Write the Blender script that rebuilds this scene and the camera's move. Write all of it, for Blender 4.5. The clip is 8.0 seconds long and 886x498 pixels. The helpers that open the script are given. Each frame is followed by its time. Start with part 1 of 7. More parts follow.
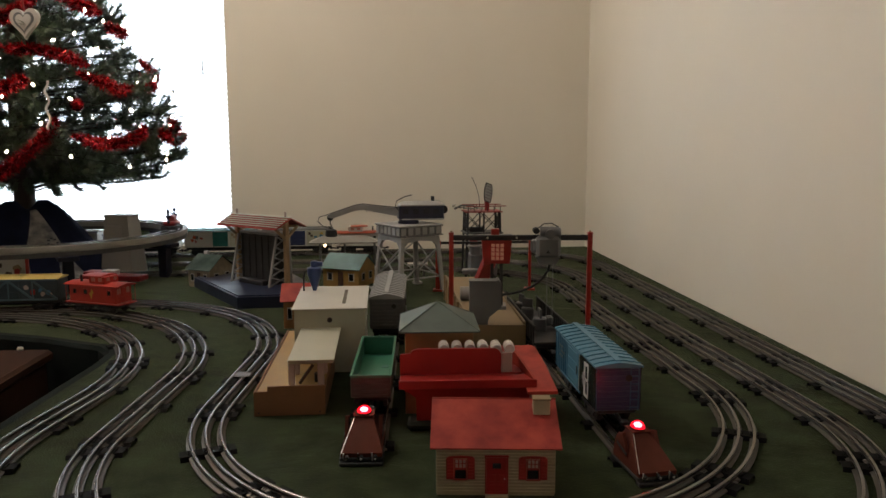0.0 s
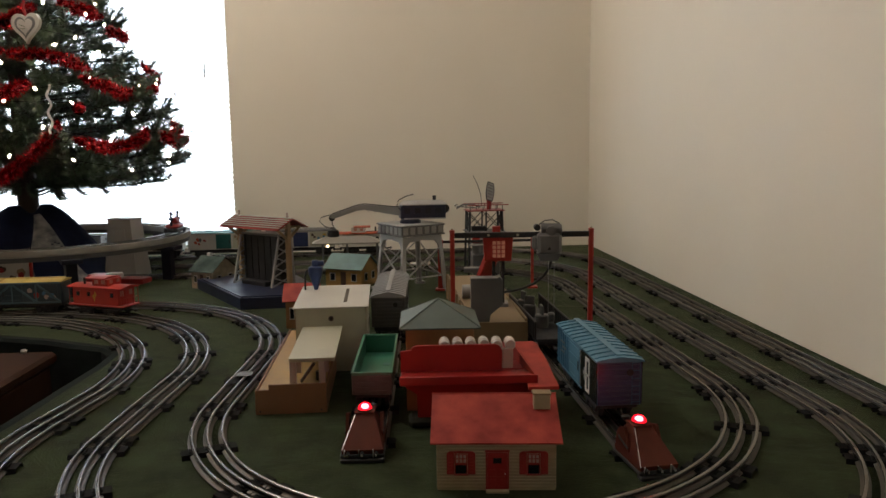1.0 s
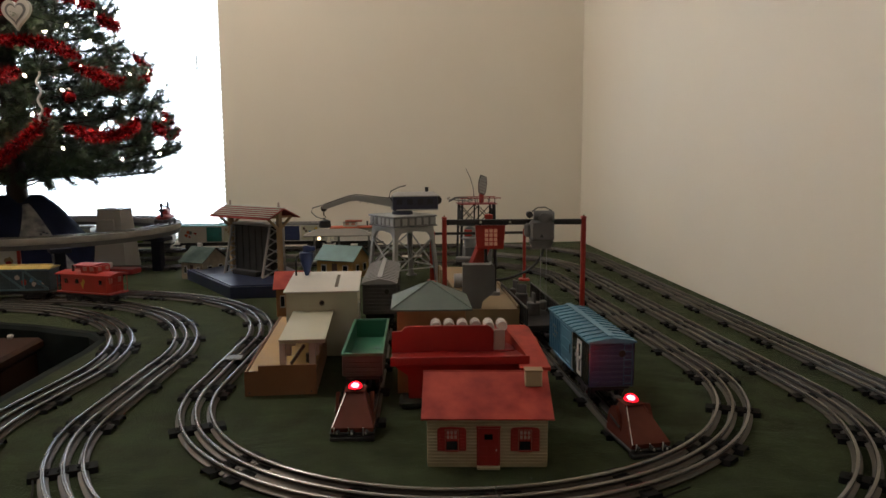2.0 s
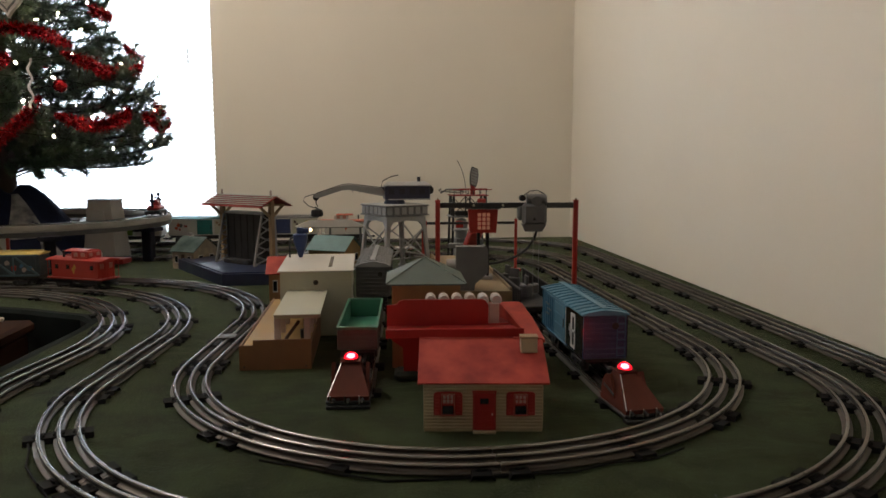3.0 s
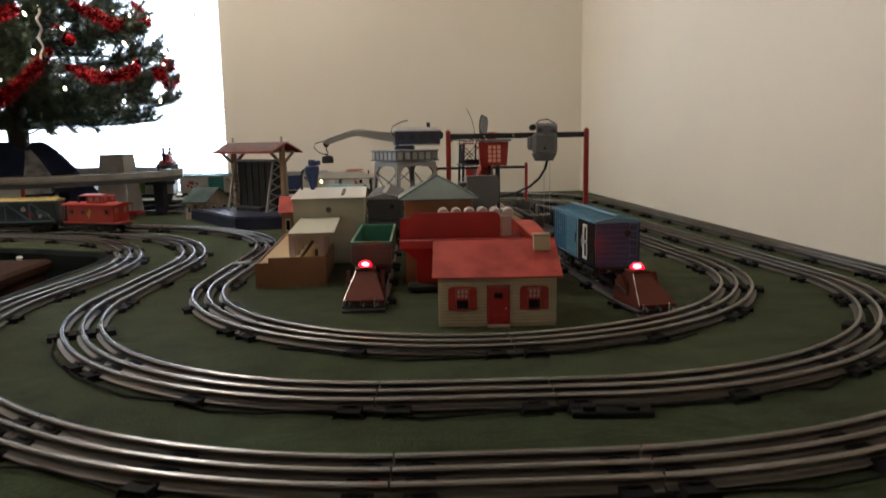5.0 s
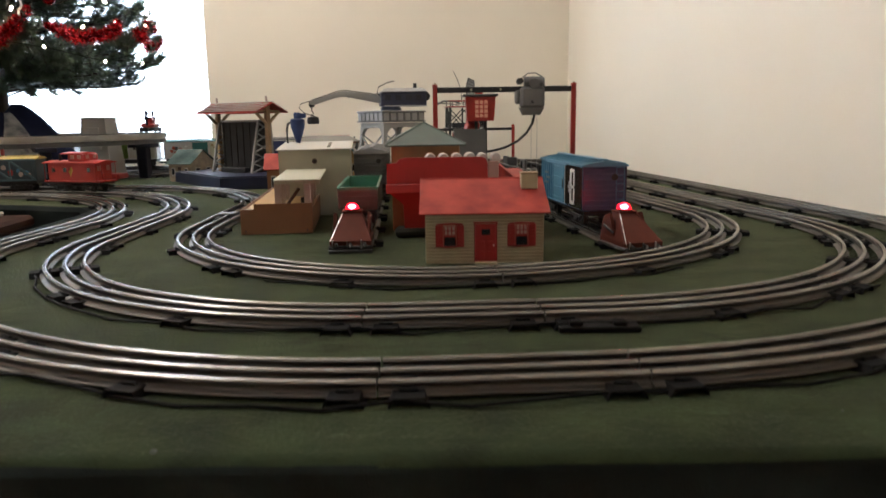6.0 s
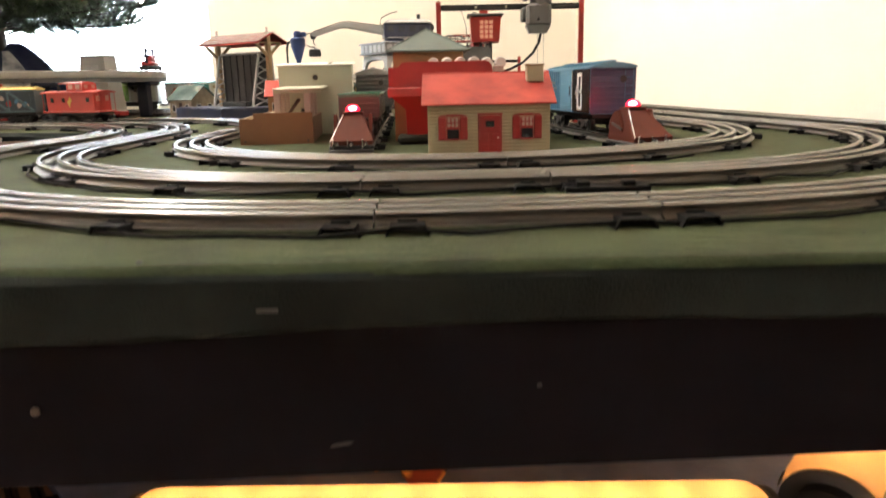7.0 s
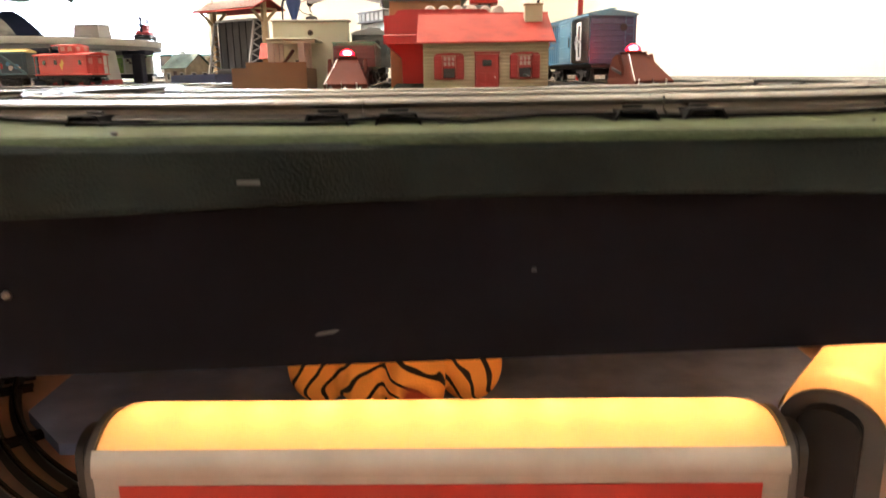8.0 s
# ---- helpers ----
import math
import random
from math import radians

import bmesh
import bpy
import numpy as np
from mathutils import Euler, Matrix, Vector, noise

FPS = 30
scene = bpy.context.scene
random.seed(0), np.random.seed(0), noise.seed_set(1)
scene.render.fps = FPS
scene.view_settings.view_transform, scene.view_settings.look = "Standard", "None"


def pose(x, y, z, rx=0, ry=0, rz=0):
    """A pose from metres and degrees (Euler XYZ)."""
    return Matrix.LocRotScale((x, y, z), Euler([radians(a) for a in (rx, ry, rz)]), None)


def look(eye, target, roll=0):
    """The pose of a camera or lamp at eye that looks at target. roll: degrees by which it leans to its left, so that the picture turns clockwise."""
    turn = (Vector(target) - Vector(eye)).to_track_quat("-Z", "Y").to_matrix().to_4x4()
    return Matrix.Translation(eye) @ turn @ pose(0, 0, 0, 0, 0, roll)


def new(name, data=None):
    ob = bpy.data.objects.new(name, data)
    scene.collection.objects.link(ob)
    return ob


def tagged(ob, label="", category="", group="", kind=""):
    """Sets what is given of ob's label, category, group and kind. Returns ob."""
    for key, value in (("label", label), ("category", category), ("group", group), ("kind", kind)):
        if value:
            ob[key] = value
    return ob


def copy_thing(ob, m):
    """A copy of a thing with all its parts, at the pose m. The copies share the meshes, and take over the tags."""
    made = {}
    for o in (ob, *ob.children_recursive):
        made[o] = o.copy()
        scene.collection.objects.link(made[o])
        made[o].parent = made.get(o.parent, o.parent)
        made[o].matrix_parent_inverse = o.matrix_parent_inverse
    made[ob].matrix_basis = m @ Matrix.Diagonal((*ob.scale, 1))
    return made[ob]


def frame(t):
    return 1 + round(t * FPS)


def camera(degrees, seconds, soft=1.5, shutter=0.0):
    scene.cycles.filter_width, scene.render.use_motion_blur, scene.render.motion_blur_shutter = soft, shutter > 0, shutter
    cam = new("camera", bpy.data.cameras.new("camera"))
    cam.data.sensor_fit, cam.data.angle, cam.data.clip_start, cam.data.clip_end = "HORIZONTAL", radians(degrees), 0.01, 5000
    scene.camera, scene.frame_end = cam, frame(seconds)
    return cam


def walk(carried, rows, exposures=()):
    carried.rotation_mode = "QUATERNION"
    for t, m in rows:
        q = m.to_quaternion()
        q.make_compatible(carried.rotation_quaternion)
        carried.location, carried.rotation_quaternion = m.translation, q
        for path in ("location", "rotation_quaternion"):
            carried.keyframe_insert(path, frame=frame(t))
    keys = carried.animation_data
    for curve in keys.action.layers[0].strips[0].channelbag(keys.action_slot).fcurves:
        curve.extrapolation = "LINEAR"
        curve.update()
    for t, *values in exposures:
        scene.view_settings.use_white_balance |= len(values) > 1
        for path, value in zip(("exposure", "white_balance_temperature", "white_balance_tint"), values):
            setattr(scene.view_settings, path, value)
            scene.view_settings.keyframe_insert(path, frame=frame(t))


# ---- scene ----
cam = camera(63.2, 8.0, 1.5, 0.8)
PATH = [
    (0, (0.062, 0.031, 0.346), (-0.003, 2.011, 0.077), -0.1),
    (0.5, (0.064, 0.032, 0.343), (-0.005, 2.013, 0.072), -0.4),
    (1, (0.069, 0.031, 0.339), (-0.01, 2.012, 0.075), -0.8),
    (1.5, (0.071, 0.033, 0.325), (0.009, 2.015, 0.064), -0.4),
    (2.8, (0.061, 0.025, 0.279), (0.016, 2.01, 0.039), -0.3),
    (3, (0.06, 0.021, 0.27), (0.036, 2.007, 0.032), 0.0),
    (3.5, (0.055, 0.009, 0.253), (0.001, 1.995, 0.021), -0.9),
    (4, (0.057, 0.004, 0.229), (-0.008, 1.989, -0.005), -1.4),
    (4.5, (0.058, 0.005, 0.209), (0.011, 1.987, -0.049), -0.8),
    (4.7, (0.057, 0.004, 0.2), (0.004, 1.985, -0.07), -1.0),
    (5.8, (0.056, 0.003, 0.157), (0.02, 1.971, -0.198), -1.2),
    (6, (0.055, -0.001, 0.145), (0.04, 1.968, -0.208), -0.9),
    (6.5, (0.057, -0.001, 0.11), (0.041, 1.956, -0.299), -1.2),
    (7, (0.057, 0.003, 0.073), (0.022, 1.951, -0.377), -1.3),
    (7.5, (0.057, 0.003, 0.048), (0.019, 1.948, -0.418), -0.4),
    (8, (0.059, 0.006, 0.023), (0.03, 1.949, -0.45), -0.8),
]
EXPOSURES = [(0, 0.0, 6310, 10), (1.5, 0.0, 6280, 10), (3.0, 0.06, 6140, 10), (4.5, 0.25, 6070, 10), (6.0, 0.99, 5860, 10), (6.5, 1.52, 6000, 10), (7.0, 2.14, 6260, 10), (7.5, 2.42, 6380, 10), (8.0, 2.56, 6230, 10)]
walk(cam, [(t, look(eye, target, roll)) for t, eye, target, roll in PATH], EXPOSURES)

# ---- light ----
world = bpy.data.worlds.new("world")
scene.world = world
world.use_nodes = True
wn = world.node_tree.nodes
sky = wn.new("ShaderNodeTexSky")
sky.sky_type, sky.sun_disc = "NISHITA", False
sky.sun_elevation, sky.sun_rotation = radians(35), radians(-60)
world.node_tree.links.new(sky.outputs[0], wn["Background"].inputs[0])
wn["Background"].inputs[1].default_value = 0.1


def area(name, m, sx, sy, watts, colour):
    data = bpy.data.lights.new(name, "AREA")
    data.shape, data.size, data.size_y, data.energy, data.color = "RECTANGLE", sx, sy, watts, colour
    ob = new(name, data)
    ob.matrix_world = m
    return ob


WALL = 7.3                       # turn of the room against the world axes, degrees
TRK = 8.0                        # turn of the layout's straights
CORNER = Vector((0.50, 2.68, 0.0))
along = Vector((-math.cos(radians(WALL)), -math.sin(radians(WALL)), 0))   # along the back wall, away from the corner
out = Vector((math.sin(radians(WALL)), -math.cos(radians(WALL)), 0))      # along the right wall, towards the room
FLOOR, CEIL = -0.258, 2.2


def room(u, v, z):
    """u metres from the corner along the back wall, v metres into the room."""
    return CORNER + along * u + out * v + Vector((0, 0, z))


WIN_U0, WIN_U1, WIN_Z0, WIN_Z1 = 1.268, 2.75, 0.02, 1.62
area("window_daylight", look(room((WIN_U0 + WIN_U1) / 2, -0.056, 0.82), room((WIN_U0 + WIN_U1) / 2, 1, 0.82)), 1.478, 1.596, 48, (0.86, 0.94, 1.0))
bulb = bpy.data.lights.new("ceiling_lamp_light", "POINT")
bulb.energy, bulb.color, bulb.shadow_soft_size = 39.5, (1.0, 0.86, 0.71), 0.16
new("ceiling_lamp_light", bulb).matrix_world = Matrix.Translation((-1.25, 1.50, 1.79))

# ---- materials ----


def mat(name, col, rough=0.5, metal=0.0, var=0.12, scale=14.0, bump=0.15, bscale=220.0, dist=0.0004, spec=0.5, tint=None, amount=0.5, rnd=0.0, coat=0.0, rvar=0.12):
    m = bpy.data.materials.new(name)
    m.use_nodes = True
    n, l = m.node_tree.nodes, m.node_tree.links
    b = n["Principled BSDF"]
    tc = n.new("ShaderNodeTexCoord")
    n1 = n.new("ShaderNodeTexNoise")
    n1.inputs["Scale"].default_value, n1.inputs["Detail"].default_value = scale, 6
    n2 = n.new("ShaderNodeTexNoise")
    n2.inputs["Scale"].default_value, n2.inputs["Detail"].default_value = bscale, 3
    l.new(tc.outputs["Object"], n1.inputs["Vector"])
    l.new(tc.outputs["Object"], n2.inputs["Vector"])
    ramp = n.new("ShaderNodeValToRGB")
    lo = [c * (1 - var) for c in col]
    hi = [min(1, c * (1 + var)) for c in col] if tint is None else [c + (t - c) * amount for c, t in zip(col, tint)]
    ramp.color_ramp.elements[0].position, ramp.color_ramp.elements[1].position = 0.32, 0.68
    ramp.color_ramp.elements[0].color, ramp.color_ramp.elements[1].color = (*lo, 1), (*hi, 1)
    l.new(n1.outputs["Fac"], ramp.inputs[0])
    mix = n.new("ShaderNodeMix")
    mix.data_type, mix.blend_type = "RGBA", "MULTIPLY"
    mix.inputs["Factor"].default_value = 0.5
    r2 = n.new("ShaderNodeValToRGB")
    r2.color_ramp.elements[0].color, r2.color_ramp.elements[1].color = (1 - var, 1 - var, 1 - var, 1), (1, 1, 1, 1)
    l.new(n2.outputs["Fac"], r2.inputs[0])
    l.new(ramp.outputs[0], mix.inputs["A"])
    l.new(r2.outputs[0], mix.inputs["B"])
    last = mix.outputs["Result"]
    if rnd:
        oi = n.new("ShaderNodeObjectInfo")
        mr = n.new("ShaderNodeMapRange")
        mr.inputs["To Min"].default_value, mr.inputs["To Max"].default_value = 1 - rnd, 1 + rnd
        hs = n.new("ShaderNodeHueSaturation")
        l.new(oi.outputs["Random"], mr.inputs["Value"])
        l.new(mr.outputs[0], hs.inputs["Value"])
        l.new(last, hs.inputs["Color"])
        last = hs.outputs[0]
    l.new(last, b.inputs["Base Color"])
    rr = n.new("ShaderNodeMapRange")
    rr.inputs["To Min"].default_value, rr.inputs["To Max"].default_value = max(0.03, rough - rvar), min(1, rough + rvar)
    l.new(n1.outputs["Fac"], rr.inputs["Value"])
    l.new(rr.outputs[0], b.inputs["Roughness"])
    b.inputs["Metallic"].default_value = metal
    b.inputs["Specular IOR Level"].default_value = spec
    b.inputs["Coat Weight"].default_value = coat
    if bump:
        bp = n.new("ShaderNodeBump")
        bp.inputs["Strength"].default_value, bp.inputs["Distance"].default_value = bump, dist
        l.new(n2.outputs["Fac"], bp.inputs["Height"])
        l.new(bp.outputs[0], b.inputs["Normal"])
    return m


def glow(name, col, strength):
    m = bpy.data.materials.new(name)
    m.use_nodes = True
    b = m.node_tree.nodes["Principled BSDF"]
    b.inputs["Base Color"].default_value = (*col, 1)
    b.inputs["Emission Color"].default_value = (*col, 1)
    b.inputs["Emission Strength"].default_value = strength
    return m


def glass(name):
    m = bpy.data.materials.new(name)
    m.use_nodes = True
    b = m.node_tree.nodes["Principled BSDF"]
    b.inputs["Base Color"].default_value = (1, 1, 1, 1)
    b.inputs["Transmission Weight"].default_value, b.inputs["Roughness"].default_value, b.inputs["IOR"].default_value = 1, 0.02, 1.45
    return m


def translucent(name, col, amount):
    m = bpy.data.materials.new(name)
    m.use_nodes = True
    n, l = m.node_tree.nodes, m.node_tree.links
    t = n.new("ShaderNodeBsdfTranslucent")
    t.inputs[0].default_value = (*col, 1)
    mix = n.new("ShaderNodeMixShader")
    mix.inputs[0].default_value = amount
    n["Principled BSDF"].inputs["Base Color"].default_value = (*col, 1)
    n["Principled BSDF"].inputs["Roughness"].default_value = 0.5
    l.new(n["Principled BSDF"].outputs[0], mix.inputs[1])
    l.new(t.outputs[0], mix.inputs[2])
    l.new(mix.outputs[0], n["Material Output"].inputs[0])
    return m


wall_paint = mat("wall_paint", (0.752, 0.702, 0.605), 0.75, var=0.03, scale=1.6, bump=0.25, bscale=160, dist=0.0006)
ceiling_paint = mat("ceiling_paint", (0.8, 0.78, 0.74), 0.8, var=0.03, scale=2, bump=0.3, bscale=90, dist=0.001)
white_trim = mat("white_trim", (0.78, 0.77, 0.74), 0.4, var=0.03)
felt = mat("green_felt", (0.0240, 0.0314, 0.0132), 0.95, var=0.42, scale=22, bump=0.9, bscale=380, dist=0.0010, spec=0.12, tint=(0.035, 0.049, 0.0215), amount=0.8)
fn, fl = felt.node_tree.nodes, felt.node_tree.links
wr1 = fn.new("ShaderNodeTexNoise")
wr1.inputs["Scale"].default_value, wr1.inputs["Detail"].default_value, wr1.inputs["Distortion"].default_value = 7.0, 3, 1.2
wmap = fn.new("ShaderNodeMapping")
wmap.inputs["Scale"].default_value = (0.8, 1.2, 1.0)
fl.new(fn["Texture Coordinate"].outputs["Object"], wmap.inputs["Vector"])
fl.new(wmap.outputs[0], wr1.inputs["Vector"])
wb = fn.new("ShaderNodeBump")
wb.inputs["Strength"].default_value, wb.inputs["Distance"].default_value = 0.45, 0.007
fl.new(wr1.outputs["Fac"], wb.inputs["Height"])
fl.new(wb.outputs[0], fn["Bump"].inputs["Normal"])
fs_ = felt.node_tree.nodes["Principled BSDF"]
fs_.inputs["Sheen Weight"].default_value, fs_.inputs["Sheen Roughness"].default_value = 0.26, 0.24
fs_.inputs["Sheen Tint"].default_value = (0.72, 0.80, 0.48, 1)
# Same felt as the top; the front drape's shade is put into its colour.
felt_drape_shaded = mat("shaded_green_felt_drape", (0.0108, 0.0150, 0.0142), 0.97, var=0.3, scale=30, bump=0.7, bscale=700, dist=0.0008, spec=0.1, tint=(0.0140, 0.0190, 0.0175), amount=0.8)
# Felt hanging in the gap, darkened further to paint in the shade there.
felt_gap_shaded = mat("shaded_green_felt_side", (0.009, 0.0125, 0.0120), 0.97, var=0.35, scale=16, bump=0.7, bscale=500, dist=0.001, spec=0.1)
plywood = mat("bare_plywood", (0.42, 0.31, 0.19), 0.7, var=0.15, scale=8)
black_board = mat("black_board", (0.0052, 0.0050, 0.0078), 0.85, var=0.3, scale=18, bump=0.2, bscale=120, spec=0.08)
floor_wood = mat("brown_floor", (0.60, 0.35, 0.25), 0.5, var=0.18, scale=9)
mat_blue = mat("blue_rug", (0.20, 0.24, 0.40), 0.95, var=0.25, scale=20, bump=0.6, bscale=600, dist=0.001)
brown_wood = mat("brown_wood", (0.038, 0.0165, 0.010), 0.75, var=0.35, scale=11, spec=0.10)
rail_tin = mat("tinplate_rail", (0.215, 0.209, 0.201), 0.25, 0.92, var=0.14, scale=34, bump=0.02, bscale=90, dist=0.0004, rnd=0.10, tint=(0.150, 0.136, 0.122), amount=0.6, rvar=0.05)
# the rail heads are polished by wheels, the webs and flanges are dull with oxide
rn, rl = rail_tin.node_tree.nodes, rail_tin.node_tree.links
rs = rn.new("ShaderNodeSeparateXYZ")
rl.new(rn["Texture Coordinate"].outputs["Object"], rs.inputs[0])
rh = rn.new("ShaderNodeMapRange")
rh.inputs["From Min"].default_value, rh.inputs["From Max"].default_value = 0.0076, 0.0096
rl.new(rs.outputs["Z"], rh.inputs["Value"])
rb = rn["Principled BSDF"]
for socket, dull in (("Base Color", (0.100, 0.091, 0.081, 1)), ("Roughness", 0.46)):
    old = rb.inputs[socket].links[0].from_socket
    rm_ = rn.new("ShaderNodeMix")
    rm_.data_type = "RGBA" if socket == "Base Color" else "FLOAT"
    a_, b_ = [q for q in rm_.inputs if q.enabled and q.name in ("A", "B")]
    a_.default_value = dull
    rl.new(old, b_)
    rl.new(rh.outputs[0], rm_.inputs["Factor"])
    rl.new([q for q in rm_.outputs if q.enabled][0], rb.inputs[socket])
tie_black = mat("black_tie", (0.006, 0.0058, 0.0058), 0.65, var=0.3, scale=60, spec=0.08)
black_plastic = mat("black_plastic", (0.012, 0.012, 0.014), 0.5, var=0.2, scale=40)
dark_iron = mat("dark_iron", (0.03, 0.028, 0.027), 0.5, 0.4, var=0.3, scale=50)
steel = mat("bright_steel", (0.62, 0.6, 0.57), 0.28, 0.95, var=0.12, scale=40)

# ---- mesh tools ----


class Geo:
    """Gathers faces for one mesh."""

    def __init__(self):
        self.v, self.f = [], []

    def add(self, verts, faces, m=None):
        k = len(self.v)
        self.v += [tuple(m @ Vector(p)) for p in verts] if m is not None else [tuple(p) for p in verts]
        self.f += [tuple(i + k for i in q) for q in faces]
        return self

    def box(self, cx, cy, cz, sx, sy, sz, ch=0.0, m=None):
        """A box about (cx, cy, cz) whose edges are chamfered by ch."""
        hx, hy, hz = sx / 2, sy / 2, sz / 2
        ch = min(ch, hx * 0.9, hy * 0.9, hz * 0.9)
        if ch <= 0:
            vs = [(cx + a * hx, cy + b * hy, cz + c * hz) for c in (-1, 1) for a, b in ((-1, -1), (1, -1), (1, 1), (-1, 1))]
            fs = [(3, 2, 1, 0), (4, 5, 6, 7), (0, 1, 5, 4), (1, 2, 6, 5), (2, 3, 7, 6), (3, 0, 4, 7)]
            return self.add(vs, fs, m)
        ring = []
        for z, e in ((-hz, ch), (-hz + ch, 0), (hz - ch, 0), (hz, ch)):
            x, y, k = hx - e, hy - e, (ch if e == 0 else ch * 0.4)
            ring.append([(cx + p, cy + q, cz + z) for p, q in ((-x + k, -y), (x - k, -y), (x, -y + k), (x, y - k), (x - k, y), (-x + k, y), (-x, y - k), (-x, -y + k))])
        vs = [p for r in ring for p in r]
        fs = [tuple(range(7, -1, -1)), tuple(range(24, 32))]
        for i in range(3):
            for j in range(8):
                fs.append((i * 8 + j, i * 8 + (j + 1) % 8, i * 8 + 8 + (j + 1) % 8, i * 8 + 8 + j))
        return self.add(vs, fs, m)

    def tube(self, a, b, r, n=10, r2=None, m=None):
        """A round bar from a to b."""
        a, b = Vector(a), Vector(b)
        q = (b - a).to_track_quat("Z", "Y").to_matrix()
        r2 = r if r2 is None else r2
        vs = []
        for p, s in ((a, r), (b, r2)):
            vs += [p + q @ Vector((s * math.cos(2 * math.pi * i / n), s * math.sin(2 * math.pi * i / n), 0)) for i in range(n)]
        fs = [(i, (i + 1) % n, n + (i + 1) % n, n + i) for i in range(n)] + [tuple(range(n - 1, -1, -1)), tuple(range(n, 2 * n))]
        return self.add(vs, fs, m)

    def bar(self, a, b, w, h=None, m=None):
        """A square bar from a to b."""
        a, b, h = Vector(a), Vector(b), (w if h is None else h)
        d = b - a
        t = Matrix.Translation((a + b) / 2) @ d.to_track_quat("Z", "Y").to_matrix().to_4x4()
        return self.box(0, 0, 0, w, h, d.length, min(w, h) * 0.15, t if m is None else m @ t)

    def prism(self, poly, z0, z1, m=None):
        """A flat outline (counter-clockwise) raised from z0 to z1."""
        n = len(poly)
        vs = [(x, y, z0) for x, y in poly] + [(x, y, z1) for x, y in poly]
        fs = [tuple(range(n - 1, -1, -1)), tuple(range(n, 2 * n))] + [(i, (i + 1) % n, n + (i + 1) % n, n + i) for i in range(n)]
        return self.add(vs, fs, m)

    def lathe(self, prof, n=16, m=None):
        """A turned shape from (radius, height) pairs."""
        vs = [(r * math.cos(2 * math.pi * i / n), r * math.sin(2 * math.pi * i / n), z) for r, z in prof for i in range(n)]
        fs = []
        for k in range(len(prof) - 1):
            fs += [(k * n + i, k * n + (i + 1) % n, k * n + n + (i + 1) % n, k * n + n + i) for i in range(n)]
        fs += [tuple(range(n - 1, -1, -1)), tuple(range((len(prof) - 1) * n, len(prof) * n))]
        return self.add(vs, fs, m)

    def sweep(self, path, prof, m=None):
        """A profile of (side, up) pairs carried along (x, y, z, heading) stations."""
        n, vs, fs = len(prof), [], []
        for x, y, z, h in path:
            vs += [(x + s * math.sin(h), y - s * math.cos(h), z + u) for s, u in prof]
        for k in range(len(path) - 1):
            fs += [(k * n + i, k * n + n + i, k * n + n + (i + 1) % n, k * n + (i + 1) % n) for i in range(n)]
        fs += [tuple(range(n)), tuple(range(len(path) * n - 1, (len(path) - 1) * n - 1, -1))]
        return self.add(vs, fs, m)

    def rope(self, pts, r, n=6, m=None):
        """A thin round cord through points."""
        pts = [Vector(p) for p in pts]
        vs, fs = [], []
        for k, p in enumerate(pts):
            d = pts[min(k + 1, len(pts) - 1)] - pts[max(k - 1, 0)]
            q = d.to_track_quat("Z", "Y").to_matrix()
            vs += [p + q @ Vector((r * math.cos(2 * math.pi * i / n), r * math.sin(2 * math.pi * i / n), 0)) for i in range(n)]
        for k in range(len(pts) - 1):
            fs += [(k * n + i, k * n + (i + 1) % n, k * n + n + (i + 1) % n, k * n + n + i) for i in range(n)]
        fs += [tuple(range(n - 1, -1, -1)), tuple(range((len(pts) - 1) * n, len(pts) * n))]
        return self.add(vs, fs, m)


def link(name, geo, material):
    me = bpy.data.meshes.new(name)
    me.from_pydata(geo.v, [], geo.f)
    me.validate()
    bm = bmesh.new()
    bm.from_mesh(me)
    bmesh.ops.recalc_face_normals(bm, faces=bm.faces)
    bm.to_mesh(me)
    bm.free()
    me.materials.append(material)
    me.polygons.foreach_set("use_smooth", [True] * len(me.polygons))
    me.set_sharp_from_angle(angle=radians(32))
    return new(name, me)


def part(name, geo, material, parent, label="", m=None):
    ob = link(name, geo, material)
    ob.parent = parent
    if m is not None:
        ob.matrix_local = m
    if label:
        tagged(ob, label)
    return ob


def again(ob, m):
    """Another piece on the same mesh, under the same parent."""
    o = ob.copy()
    scene.collection.objects.link(o)
    o.matrix_local = m
    return o


def thing(name, label, category, m=None, group="", kind=""):
    ob = new(name)
    ob.empty_display_size = 0.01
    ob.matrix_world = m if m is not None else Matrix.Identity(4)
    return tagged(ob, label, category, group, kind)


def setting(name, geo, material, label, category):
    return tagged(link(name, geo, material), label, category, "", "structure")


# ---- the room ----
def slab(u0, u1, v0, v1, z0, z1):
    g = Geo()
    vs = [room(u, v, z) for z in (z0, z1) for u, v in ((u0, v0), (u1, v0), (u1, v1), (u0, v1))]
    return g.add(vs, [(0, 1, 2, 3), (4, 5, 6, 7), (0, 1, 5, 4), (1, 2, 6, 5), (2, 3, 7, 6), (3, 0, 4, 7)])


